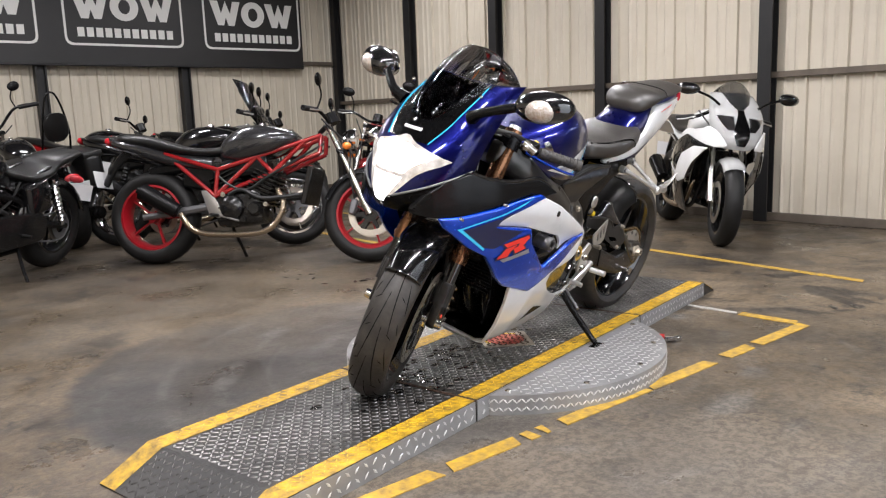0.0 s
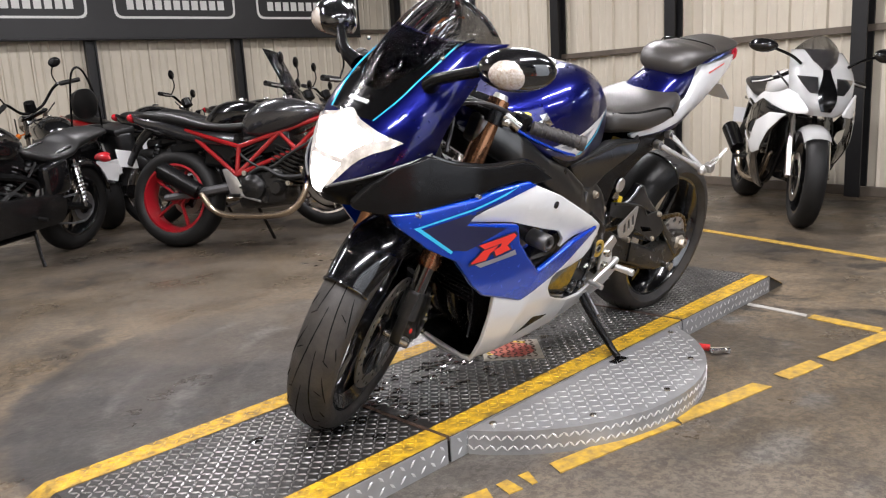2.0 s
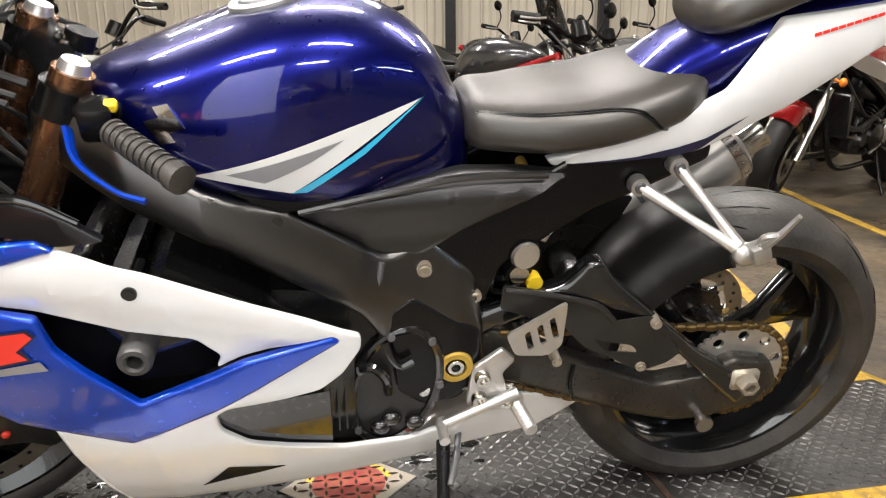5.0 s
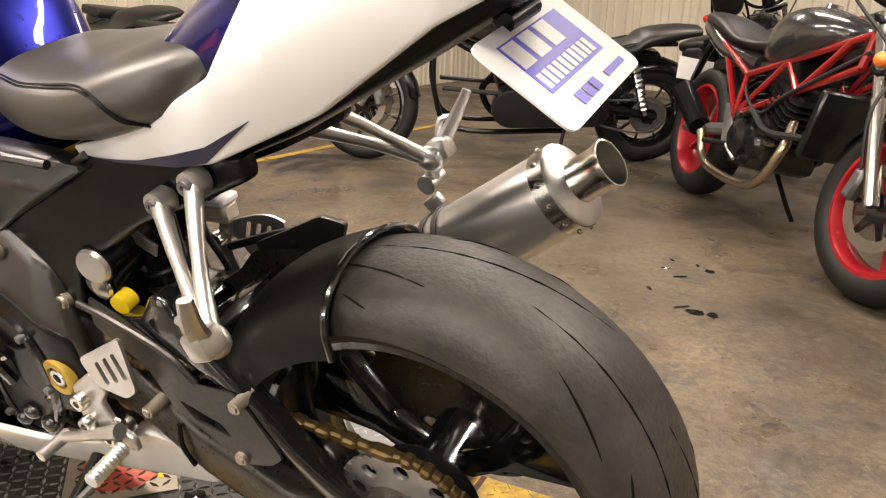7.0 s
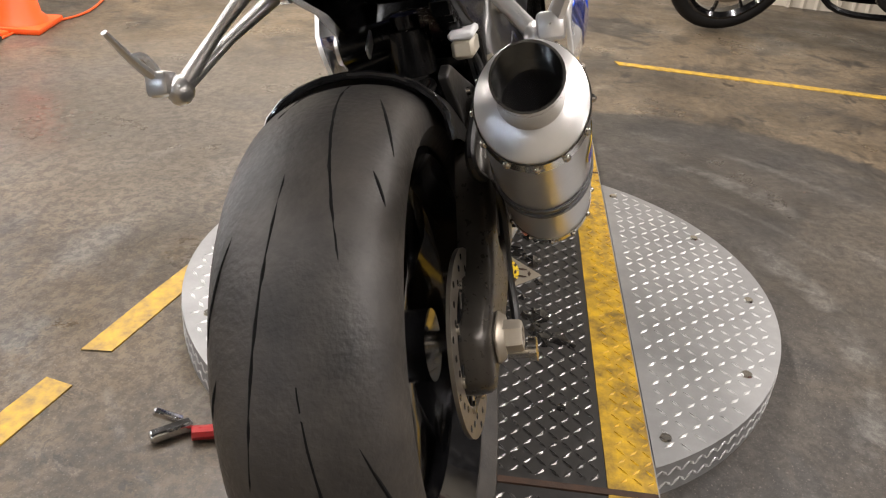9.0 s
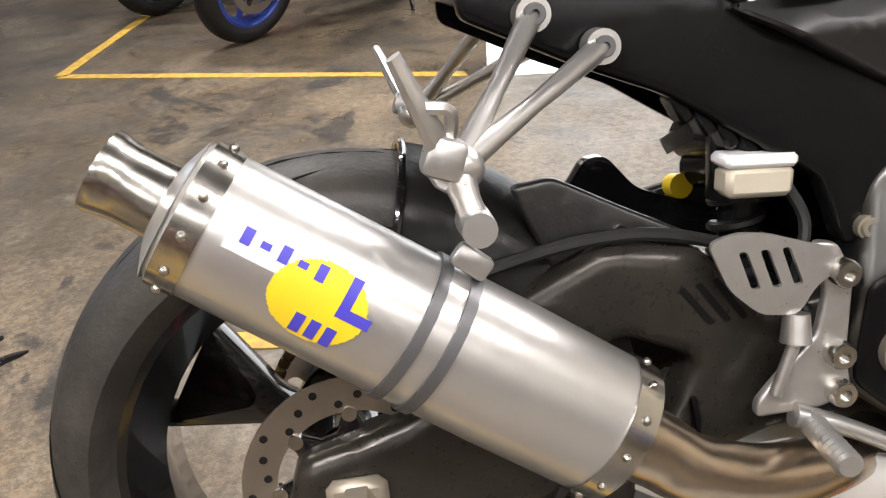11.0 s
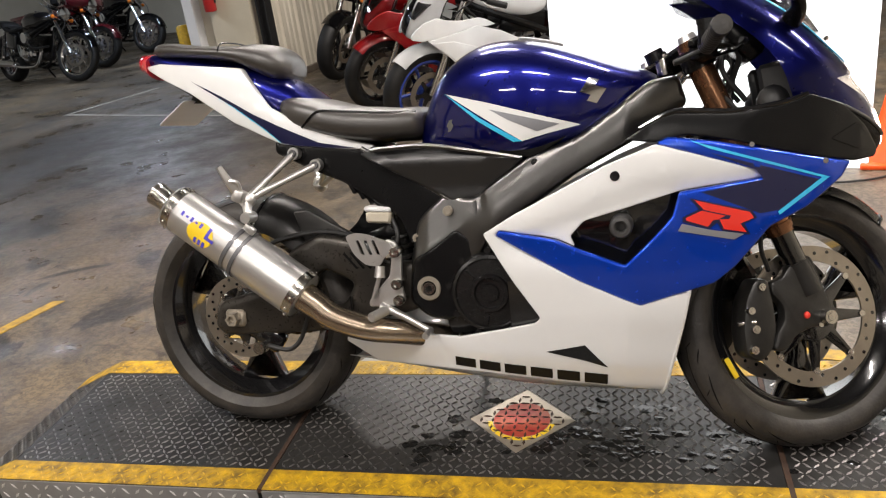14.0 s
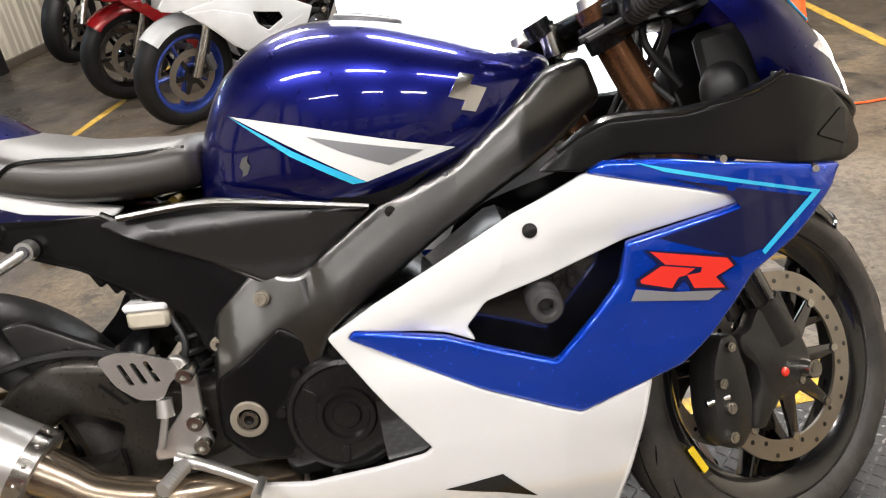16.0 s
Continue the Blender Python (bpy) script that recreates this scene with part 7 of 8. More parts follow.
for s in (1, -1):
    pts = []
    for z, a in ((0.868, 0.44), (0.92, 0.60), (0.96, 0.68), (1.0, 0.76), (1.04, 0.81)):
        r = [float(np.interp(z, [q[0] for q in NOSE], [q[k] for q in NOSE])) for k in range(1, 5)]
        pts.append(Vector((r[1] + (r[0] + 0.004 - r[1]) * math.cos(a) ** r[3], s * (r[2] + 0.004) * math.sin(a), z)))
    part("nose_pinstripe", tube(B(), pts, 0.0016, 6, 4), M_CYAN, nose)
for k in range(6):
    a = -0.16 + k * 0.064
    z = 0.900
    r = [float(np.interp(z, [q[0] for q in NOSE], [q[j] for q in NOSE])) for j in range(1, 5)]
    c = Vector((r[1] + (r[0] + 0.006 - r[1]) * math.cos(a) ** r[3], (r[2] + 0.004) * math.sin(a), z))
    part("lettering_bar", box(B(), c, (0.003, 0.0085, 0.010), (0, -48, math.degrees(a))), M_PLATE, nose)
# cockpit: clocks and inner panel
part("instrument_panel", box(box(B(), (1.24, 0, 0.93), (0.05, 0.24, 0.10), (0, -40, 0), 0.015, 2), (1.215, 0, 0.955), (0.03, 0.13, 0.07), (0, -40, 0), 0.012, 2), M_BLACKPLASTIC, bike, "black instrument panel behind the screen")
bm = B()
for s in (1, -1):
    box(bm, (1.33, s * 0.10, 0.80), (0.10, 0.03, 0.16), (0, -10, s * 10), 0.01)
    ball(bm, (1.30, s * 0.12, 0.79), (0.035, 0.03, 0.04), 14)
    tube(bm, [(1.25, s * 0.08, 0.80), (1.2, s * 0.09, 0.87), (1.22, s * 0.05, 0.93)], 0.006, 7)
    tube(bm, [(1.23, s * 0.11, 0.78), (1.17, s * 0.06, 0.86), (1.19, s * 0.02, 0.92)], 0.005, 7)
part("cockpit_wiring", bm, M_HOSE, bike)
# cables, brake fluid pot and ignition barrel round the headstock
for y0, y1, x1, z1, q in ((0.20, 0.02, 1.20, 0.80, 0.0045), (0.17, -0.03, 1.16, 0.78, 0.0045), (0.12, 0.06, 1.22, 0.76, 0.006), (-0.18, 0.03, 1.21, 0.80, 0.0045), (-0.13, -0.06, 1.18, 0.77, 0.006)):
    part("control_cable", tube(B(), [(1.10, y0, 0.885), (1.19, y0 * 0.9, 0.915), (1.235, (y0 + y1) / 2, 0.89), (x1, y1, z1), (x1 - 0.06, y1, z1 - 0.08)], q, 7), M_HOSE, bike)
part("ignition_barrel", cyl(cyl(B(), (1.085, 0.0, 0.87), (1.075, 0.0, 0.915), 0.018, seg=16), (1.075, 0, 0.915), (1.0735, 0, 0.921), 0.012, seg=16), M_STEEL, bike)
part("fluid_pot", cyl(cyl(B(), (1.17, -0.20, 0.915), (1.168, -0.20, 0.955), 0.023, seg=18), (1.168, -0.20, 0.955), (1.1675, -0.20, 0.964), 0.025, seg=18), M_BLACKPLASTIC, bike, "small black brake fluid pot")
part("clutch_perch", box(cyl(B(), (1.115, 0.235, 0.86), (1.135, 0.20, 0.885), 0.014, seg=12), (1.14, 0.215, 0.875), (0.04, 0.022, 0.018), (0, 0, 30), 0.004), M_STEEL, bike)

# screen
SCREEN = smooth_sections([(1.405, 0.938, 0.050, 0.030), (1.375, 0.982, 0.105, 0.120), (1.325, 1.040, 0.134, 0.215), (1.265, 1.096, 0.108, 0.15), (1.218, 1.130, 0.066, 0.07), (1.195, 1.145, 0.030, 0.02)], 4)
secs = []
for cx, cz, w, back in SCREEN:
    row = []
    for a in np.linspace(-1, 1, 17):
        row.append(Vector((cx - back * abs(a) ** 2, w * math.sin(a * math.pi / 2), cz - 0.10 * back * abs(a) ** 2)))
    secs.append(row)
bm = loft(B(), secs, caps=False, closed=False)
bmesh.ops.solidify(bm, geom=bm.faces[:], thickness=0.003)
part("windscreen", bm, M_SCREEN, bike, "dark smoked double-bubble screen", 60)
part("screen_bolt", ball(ball(ball(B(), (1.30, 0.135, 1.015), (0.006, 0.006, 0.006), 8), (1.30, -0.135, 1.015), (0.006, 0.006, 0.006), 8), (1.42, 0, 0.925), (0.006, 0.006, 0.006), 8), M_STEEL, bike)
# mirrors
for s, c in ((1, Vector((1.290, 0.350, 1.030))), (-1, Vector((1.280, -0.312, 1.040)))):
    bm = tube(B(), [(1.33, s * 0.135, 0.955), (1.338, s * 0.18, 0.980), (c.x + 0.03, s * (abs(c.y) - 0.07), c.z - 0.014)], [0.022, 0.014, 0.013], 10)
    arm = part("mirror_arm", bm, M_BLACKPLASTIC, bike, "black mirror arm")
    turn = Matrix.Translation(c) @ pose(0, 0, 0, s * 6, 0, s * 26)
    for name, at, size, material, label in (("mirror_shell", (0, 0, 0), (0.053, 0.086, 0.046), M_GLOSSBLACK, "gloss black mirror shell"), ("indicator_lens", (0.015, -s * 0.006, -0.004), (0.046, 0.054, 0.037), M_CLEARLENS, "clear patterned indicator lens"), ("mirror_glass", (-0.044, 0, 0), (0.012, 0.074, 0.038), M_MIRROR, "")):
        bm = ball(B(), at, size, 24)
        bmesh.ops.transform(bm, matrix=turn, verts=bm.verts)
        part(name, bm, material, arm, label)

# the sprung body sits a little low and nose-down over its wheels
SAG = pose(0, 0, -0.006, 0, 0.46, 0)
UNSPRUNG = ("rear_wheel", "front_wheel", "fork_", "axle_", "brake_caliper", "wheel_tag", "front_", "rear_axle", "rear_sprocket", "sprocket_carrier", "drive_chain", "rear_caliper", "side_stand", "stand_spring", "stand_spool")
for ob in bike.children:
    if not ob.name.startswith(UNSPRUNG):
        ob.matrix_basis = SAG

# ---- the parked motorcycles ----
def paint(name, c, metal=0.2):
    return mat(name, c, tuple(k * 0.8 for k in c), 0.25, metal, 4, 0, coat=0.9, rvar=0.05)


P_RED = paint("red_paint", (0.32, 0.008, 0.01))
P_MAROON = paint("maroon_paint", (0.12, 0.008, 0.015))
P_BLACK = M_GLOSSBLACK
P_GREY = paint("graphite_paint", (0.05, 0.05, 0.053), 0.6)
P_SILVER = paint("silver_paint", (0.42, 0.42, 0.42), 0.7)
P_SKY = paint("racing_blue_paint", (0.008, 0.09, 0.6))
P_REDRIM = mat("red_rim_paint", (0.36, 0.008, 0.016), (0.28, 0.007, 0.012), 0.35, 0.1, 6, coat=0.4)
P_BLUERIM = mat("dark_blue_rim_paint", (0.02, 0.05, 0.3), (0.02, 0.04, 0.2), 0.35, 0.2, 6, coat=0.4)


def plain_wheel(parent, c, r, w, rim, rim_mat, name, spokes, disc_r, move, wire=False):
    bm = lathe(B(), [(rim + 0.006, -w * 0.4), (rim - 0.014, -w * 0.32), (rim - 0.022, 0), (rim - 0.014, w * 0.32), (rim + 0.006, w * 0.4), (rim - 0.01, w * 0.42), (rim - 0.03, w * 0.2), (rim - 0.03, -w * 0.2), (rim - 0.01, -w * 0.42), (rim + 0.006, -w * 0.4)], c, 40)
    body = part(name, move(bm), rim_mat, parent)
    part("hub", move(cyl(B(), c + Vector((0, -0.06, 0)), c + Vector((0, 0.06, 0)), 0.035, seg=14)), M_CHROME if wire else rim_mat, body)
    if wire:
        bm = B()
        for k in range(spokes):
            a = 2 * math.pi * k / spokes
            for s in (-1, 1):
                cyl(bm, c + Vector((0.03 * math.cos(a), s * 0.04, 0.03 * math.sin(a))), c + Vector(((rim - 0.02) * math.cos(a + s * 0.25), 0, (rim - 0.02) * math.sin(a + s * 0.25))), 0.0025, seg=5)
        tagged(part("wire_spokes", move(bm), M_CHROME, body), kind="stuff")
    else:
        pts = []
        w0 = min(0.07, 0.5 / spokes)
        for k in range(spokes):
            a = 2 * math.pi * k / spokes
            g = math.pi / spokes
            pts += [(0.042, a - g * 0.95), (0.06, a - w0 * 1.2), (rim - 0.02, a - w0 * 0.55), (rim - 0.02, a + w0 * 0.55), (0.06, a + w0 * 1.2)]
        bm = slab(B(), [(c.x + q * math.cos(e), c.z + q * math.sin(e)) for q, e in pts], -0.016, 0.016, 0.004)
        part("spoke_spider", move(bm), rim_mat, body)
    part("tyre", move(lathe(B(), tyre_profile(r, w, rim), c, 44)), M_TYRESHADED, body, "black rubber tyre")
    for y in ((-w * 0.55, w * 0.55) if disc_r > 0.13 else (w * 0.55,)):
        bm = lathe(B(), [(disc_r - 0.04, y - 0.002), (disc_r, y - 0.002), (disc_r, y + 0.002), (disc_r - 0.04, y + 0.002), (disc_r - 0.04, y - 0.002)], c, 36)
        dd = part("brake_disc", move(bm), M_DISC, body, "steel brake disc")
        pts = []
        for k in range(6):
            a = 2 * math.pi * k / 6
            pts += [(disc_r - 0.036, a - 0.1), (disc_r - 0.036, a + 0.1), (0.05, a + 0.3), (0.05, a + 0.74)]
        part("disc_carrier", move(slab(B(), [(c.x + q * math.cos(e), c.z + q * math.sin(e)) for q, e in pts], y - 0.003, y + 0.003)), M_GLOSSBLACK if rim_mat is not M_CHROME else M_GREYMETAL, dd)
    return body


def moto(name, front, heading, label, style="naked", wb=1.44, body=P_BLACK, accent=None, rim=M_GLOSSBLACK, frame_mat=M_BLACKPLASTIC, steer=18, lean=9, wheel_f=(0.30, 0.12, 0.215), wheel_r=(0.31, 0.17, 0.215), wire=False, extras=(), flank=None, metal=M_ENGINE):
    """A parked motorcycle with its front tyre standing at front, built of wheels, fork, frame, engine, tank, seat, exhaust and bodywork."""
    accent = accent or body
    h = radians(heading)
    rear = Vector((front[0] - wb * math.cos(h), front[1] - wb * math.sin(h), 0))
    t = thing(name, Matrix.Translation(rear) @ pose(0, 0, 0, 0, 0, heading) @ pose(0, 0, 0, -lean, 0, 0), label, "motorcycle", "parked motorcycles")
    fa, ra = Vector((wb, 0, wheel_f[0])), Vector((0, 0, wheel_r[0]))
    cruiser, sport = style == "cruiser", style == "sport"
    rake = Vector((-0.55, 0, 0.835)) if cruiser else Vector((-0.42, 0, 0.907))
    st = Matrix.Translation(fa) @ Matrix.Rotation(radians(steer), 4, rake) @ Matrix.Translation(-fa)

    def mv(bm):
        bmesh.ops.transform(bm, matrix=st, verts=bm.verts)
        return bm

    ident = lambda bm: bm
    n = 20 if wire else (9 if cruiser else 5)
    plain_wheel(t, fa, *wheel_f, rim, "front_wheel", n, 0.145, mv, wire)
    plain_wheel(t, ra, *wheel_r, rim, "rear_wheel", n, 0.11, ident, wire)
    top = 0.74 if cruiser else 0.66
    fm = M_CHROME if cruiser else M_STEEL
    for s in (1, -1):
        o = Vector((0, s * 0.10, 0))
        part("fork_leg", mv(cyl(cyl(B(), fa + o, fa + o + rake * 0.36, 0.027, 0.026, 12), fa + o + rake * 0.3, fa + o + rake * top, 0.020, seg=12)), fm if style != "naked" or s else fm, t)
        part("brake_caliper", mv(box(B(), fa + Vector((-0.11, s * 0.085, 0.05)), (0.05, 0.05, 0.11), (0, 15, 0), 0.012)), M_GREYMETAL, t)
    part("fork_yoke", mv(box(box(B(), fa + rake * (top - 0.02), (0.06, 0.25, 0.025), (0, 25, 0), 0.008), fa + rake * (top - 0.2), (0.06, 0.25, 0.03), (0, 25, 0), 0.008)), M_BLACKPLASTIC, t)
    # front mudguard
    secs = []
    for k in range(11):
        a = radians((20 if cruiser else 50) + k * (15 if cruiser else 11))
        row = []
        for j in range(7):
            b = -math.pi / 2 + math.pi * j / 6
            rr = wheel_f[0] + 0.018 - 0.045 * (1 - math.cos(b))
            row.append(fa + Vector((rr * math.cos(a), (wheel_f[1] / 2 + 0.016) * math.sin(b), rr * math.sin(a))))
        secs.append(row)
    bm = loft(B(), secs, caps=False, closed=False)
    bmesh.ops.solidify(bm, geom=bm.faces[:], thickness=0.004)
    part("front_mudguard", mv(bm), accent if "red_guard" not in extras else P_RED, t)
    head = fa + rake * top
    # handlebar, grips, mirrors
    bw = 0.40 if cruiser else (0.33 if sport else 0.38)
    rise, pull = (0.16, -0.22) if cruiser else ((-0.02, -0.12) if sport else (0.07, -0.10))
    bm = tube(B(), [head + Vector((pull - 0.02, bw, rise - 0.02)), head + Vector((pull * 0.5, bw * 0.62, rise)), head + Vector((0, 0.09, 0.03)), head + Vector((0, -0.09, 0.03)), head + Vector((pull * 0.5, -bw * 0.62, rise)), head + Vector((pull - 0.02, -bw, rise - 0.02))], 0.0125, 8)
    part("handlebar", mv(bm), M_CHROME if cruiser and "black_bars" not in extras else M_BLACKPLASTIC, t)
    for s in (1, -1):
        e = head + Vector((pull - 0.02, s * bw, rise - 0.02))
        q = head + Vector((pull * 0.5, s * bw * 0.62, rise))
        part("grip", mv(cyl(B(), e.lerp(q, 0.85), e, 0.019, seg=12)), M_TYRESHADED, t)
        part("lever", mv(tube(B(), [e.lerp(q, 0.9) + Vector((0.03, 0, 0)), e.lerp(q, 0.4) + Vector((0.06, 0, -0.01)), e + Vector((0.045, 0, -0.01))], 0.006, 6)), M_ALU, t)
        if not sport:
            m0 = e.lerp(q, 0.95)
            m1 = m0 + Vector((0.02, s * 0.06, 0.17))
            part("mirror_stalk", mv(tube(B(), [m0, m0 + Vector((0.03, s * 0.01, 0.09)), m1], 0.006, 7)), M_BLACKPLASTIC, t)
            part("mirror", mv(ball(B(), m1 + Vector((0, s * 0.02, 0.01)), (0.022, 0.062, 0.042), 14)), M_BLACKPLASTIC, t)
    # headlamp and instruments
    if not sport:
        hc = fa + rake * (top - 0.10) + Vector((0.11, 0, 0.0))
        bm = lathe(B(), [(0.0, 0.07), (0.05, 0.06), (0.082, 0.02), (0.088, -0.03)], (0, 0, 0), 24, "z")
        bmesh.ops.transform(bm, matrix=Matrix.Translation(hc) @ pose(0, 0, 0, 0, -90, 0), verts=bm.verts)
        lampb = part("headlamp_bowl", mv(bm), M_CHROME if cruiser or "chrome_lamp" in extras else M_BLACKPLASTIC, t)
        bm = lathe(B(), [(0.0, 0.02), (0.05, 0.012), (0.083, -0.004)], (0, 0, 0), 24, "z")
        bmesh.ops.transform(bm, matrix=Matrix.Translation(hc + Vector((0.03, 0, 0))) @ pose(0, 0, 0, 0, 90, 0), verts=bm.verts)
        part("headlamp_glass", mv(bm), M_MIRROR, lampb)
        part("instrument_pod", mv(cyl(B(), head + Vector((0.03, 0, 0.03)), head + Vector((0.0, 0, 0.10)), 0.05, 0.045, 20)), M_BLACKPLASTIC, t)
        for s in (1, -1):
            part("indicator", mv(ball(cyl(B(), hc + Vector((-0.03, s * 0.08, -0.06)), hc + Vector((-0.02, s * 0.14, -0.06)), 0.007, seg=8), hc + Vector((-0.02, s * 0.155, -0.06)), (0.03, 0.022, 0.026), 12)), M_AMBER, t, "amber indicator")
    # frame
    hs = Vector((wb - 0.30 if not cruiser else wb - 0.42, 0, 0.86 if not cruiser else 0.80))
    if "trellis" in extras:
        for s in (1, -1):
            y = s * 0.13
            A, Bq = Vector((hs.x - 0.02, s * 0.06, hs.z)), Vector((hs.x - 0.03, s * 0.07, hs.z - 0.12))
            C, D = Vector((0.52, y, 0.64)), Vector((0.50, y, 0.46))
            bm = B()
            for p, q in ((A, C), (Bq, D), (A.lerp(C, 0.15), Bq.lerp(D, 0.45)), (Bq.lerp(D, 0.45), A.lerp(C, 0.62)), (A.lerp(C, 0.62), D), (C, D), (C, Vector((0.12, s * 0.10, 0.76))), (D, Vector((0.2, s * 0.1, 0.70))), (A, Bq)):
                cyl(bm, p, q, 0.0155, seg=10)
            part("trellis_frame", bm, frame_mat, t, "red tubular trellis frame")
    else:
        for s in (1, -1):
            bm = tube(B(), [(hs.x, s * 0.05, hs.z - 0.03), (hs.x - 0.25, s * 0.13, hs.z - 0.14), (0.5, s * 0.12, 0.55), (0.46, s * 0.12, 0.40)], 0.024, 8)
            tube(bm, [(hs.x + 0.03, s * 0.04, hs.z - 0.1), (hs.x + 0.02, s * 0.10, 0.42), (hs.x - 0.12, s * 0.12, 0.22), (0.5, s * 0.12, 0.22)], 0.016, 8)
            tube(bm, [(0.5, s * 0.11, 0.60), (0.2, s * 0.11, 0.72), (-0.10, s * 0.09, 0.74)], 0.014, 8)
            part("frame", bm, frame_mat, t)
    for s in (1, -1):
        part("swingarm", tube(B(), [(0.50, s * 0.10, 0.40), (0.25, s * 0.115, 0.36), (-0.03, s * 0.115, wheel_r[0])], [0.026, 0.03, 0.022], 8), M_GREYMETAL if style == "naked" else M_BLACKPLASTIC, t)
        if cruiser or style == "standard":
            p0, p1 = Vector((0.04, s * 0.14, wheel_r[0] + 0.02)), Vector((0.16, s * 0.14, 0.66))
            bm = tube(B(), [p0.lerp(p1, k / 24) for k in range(25)], [0.014 if k < 3 or k > 21 else (0.031 if k % 2 else 0.021) for k in range(25)], 10, 1)
            part("shock_absorber", bm, M_CHROME if cruiser else M_BLACKPLASTIC, t)
        part("footpeg", cyl(B(), (0.52, s * 0.14, 0.33), (0.52, s * 0.25, 0.33), 0.012, seg=10), M_TYRESHADED, t)
    # engine
    bm = box(B(), (0.66, 0, 0.38), (0.34, 0.26, 0.24), (0, -6, 0), 0.04, 2)
    part("crankcase", bm, metal, t)
    if cruiser:
        oblong = [(0.36 + 0.10 * math.cos(a), 0.36 + 0.10 * math.sin(a)) for a in np.linspace(math.pi / 2, 3 * math.pi / 2, 9)] + [(0.84 + 0.115 * math.cos(a), 0.36 + 0.115 * math.sin(a)) for a in np.linspace(-math.pi / 2, math.pi / 2, 9)]
        part("primary_cover", slab(B(), oblong, 0.10, 0.185, 0.014), M_CHROME if "blacked" not in extras else metal, t)
        for s in (1, -1):
            part("side_panel", box(B(), (0.33, s * 0.14, 0.55), (0.22, 0.08, 0.22), (0, 12, 0), 0.03, 3), body, t)
        part("battery_box", box(B(), (0.40, 0, 0.52), (0.26, 0.2, 0.24), (0, 0, 0), 0.02), M_BLACKPLASTIC, t)
    for s in (1, -1):
        em0 = M_CHROME if cruiser and "blacked" not in extras else metal
        bm = lathe(B(), [(0.0, s * 0.17), (0.05, s * 0.17), (0.055, s * 0.166), (0.078, s * 0.155), (0.088, s * 0.12)], (0.62, 0, 0.38), 24)
        ec = part("engine_cover", bm, em0, t)
        part("engine_cover", lathe(B(), [(0.0, s * 0.16), (0.035, s * 0.16), (0.055, s * 0.12)], (0.78, 0, 0.37), 18), em0, t)
        bolts(ec, [(0.62 + 0.088 * math.cos(2 * math.pi * k / 6), 0.38 + 0.088 * math.sin(2 * math.pi * k / 6)) for k in range(6)], 0.008, s * 0.12, s * 0.15, em0)
    for cx, tilt in ((0.58, -24), (0.82, 24)) if not sport else ((0.84, 30),):
        c0 = Vector((cx, 0, 0.52))
        tm = pose(*c0, 0, tilt, 0)
        cs = 1.3 if cruiser else 1.28 if style == "naked" else 1.0
        secs = []
        for k in range(17):
            g = 1.0 if k % 2 else 0.72
            z = -0.085 + 0.0106 * k
            for zz in (z, z + 0.005):
                secs.append([tm @ Vector((x * 0.085 * g * cs, y * 0.10 * g * cs, zz * cs)) for x, y in ((-1, -0.8), (-0.8, -1), (0.8, -1), (1, -0.8), (1, 0.8), (0.8, 1), (-0.8, 1), (-1, 0.8))])
        bm = loft(B(), secs)
        cyl_part = part("cylinder", bm, metal, t, "finned engine cylinder")
        q = pose(*c0, 0, tilt, 0) @ Vector((0, 0, 0.11))
        part("cylinder_head", box(B(), q, (0.14, 0.17, 0.07), (0, tilt, 0), 0.018, 2), M_CHROME if cruiser and "blacked" not in extras else metal, cyl_part)
    if not cruiser:
        part("radiator", box(B(), (wb - 0.40, 0, 0.52), (0.04, 0.30, 0.26), (0, 12, 0), 0.008), M_ENGINE, t)
    else:
        part("air_cleaner", cyl(B(), (0.70, -0.11, 0.58), (0.70, -0.19, 0.58), 0.075, 0.068, 24), M_CHROME if "blacked" not in extras else metal, t)
    # hoses, looms and small fittings that crowd the engine bay
    part("battery_tray", box(box(B(), (0.36, 0, 0.60), (0.24, 0.17, 0.18), (0, 10, 0), 0.02), (0.12, 0, 0.66), (0.3, 0.14, 0.08), (0, -8, 0), 0.02), M_BLACKPLASTIC, t)
    part("airbox", box(B(), (0.70, 0, 0.66), (0.34, 0.22, 0.14), (0, -8, 0), 0.03, 2), M_BLACKPLASTIC, t)
    for s in (1, -1):
        part("brake_hose", mv(tube(B(), [fa + Vector((-0.10, s * 0.10, 0.10)), fa + Vector((-0.13, s * 0.13, 0.28)), fa + Vector((-0.14, s * 0.10, 0.45)), head + Vector((-0.03, s * 0.20, 0.02))], 0.006, 6, 4)), M_HOSE, t)
        part("wiring_loom", tube(B(), [(0.46, s * 0.115, 0.66), (0.58, s * 0.135, 0.55), (0.72, s * 0.125, 0.50), (0.90, s * 0.13, 0.60), (hs.x, s * 0.07, hs.z - 0.06)], 0.008, 6, 4), M_HOSE, t)
        part("coolant_hose", tube(B(), [(0.60, s * 0.13, 0.47), (0.70, s * 0.15, 0.50), (0.84, s * 0.14, 0.44), (wb - 0.44, s * 0.12, 0.46)], 0.014, 8, 4), M_HOSE, t)
        plate = part("peg_bracket", slab(B(), rounded([(0.40, 0.50), (0.47, 0.50), (0.56, 0.34), (0.53, 0.31), (0.46, 0.33)], 0.012), s * 0.135 - 0.004, s * 0.135 + 0.004, 0.0015), M_ALU, t)
        part("foot_lever", tube(B(), [(0.53, s * 0.145, 0.33), (0.60, s * 0.155, 0.31), (0.68, s * 0.165, 0.29)], 0.007, 6, 4), M_ALU, plate)
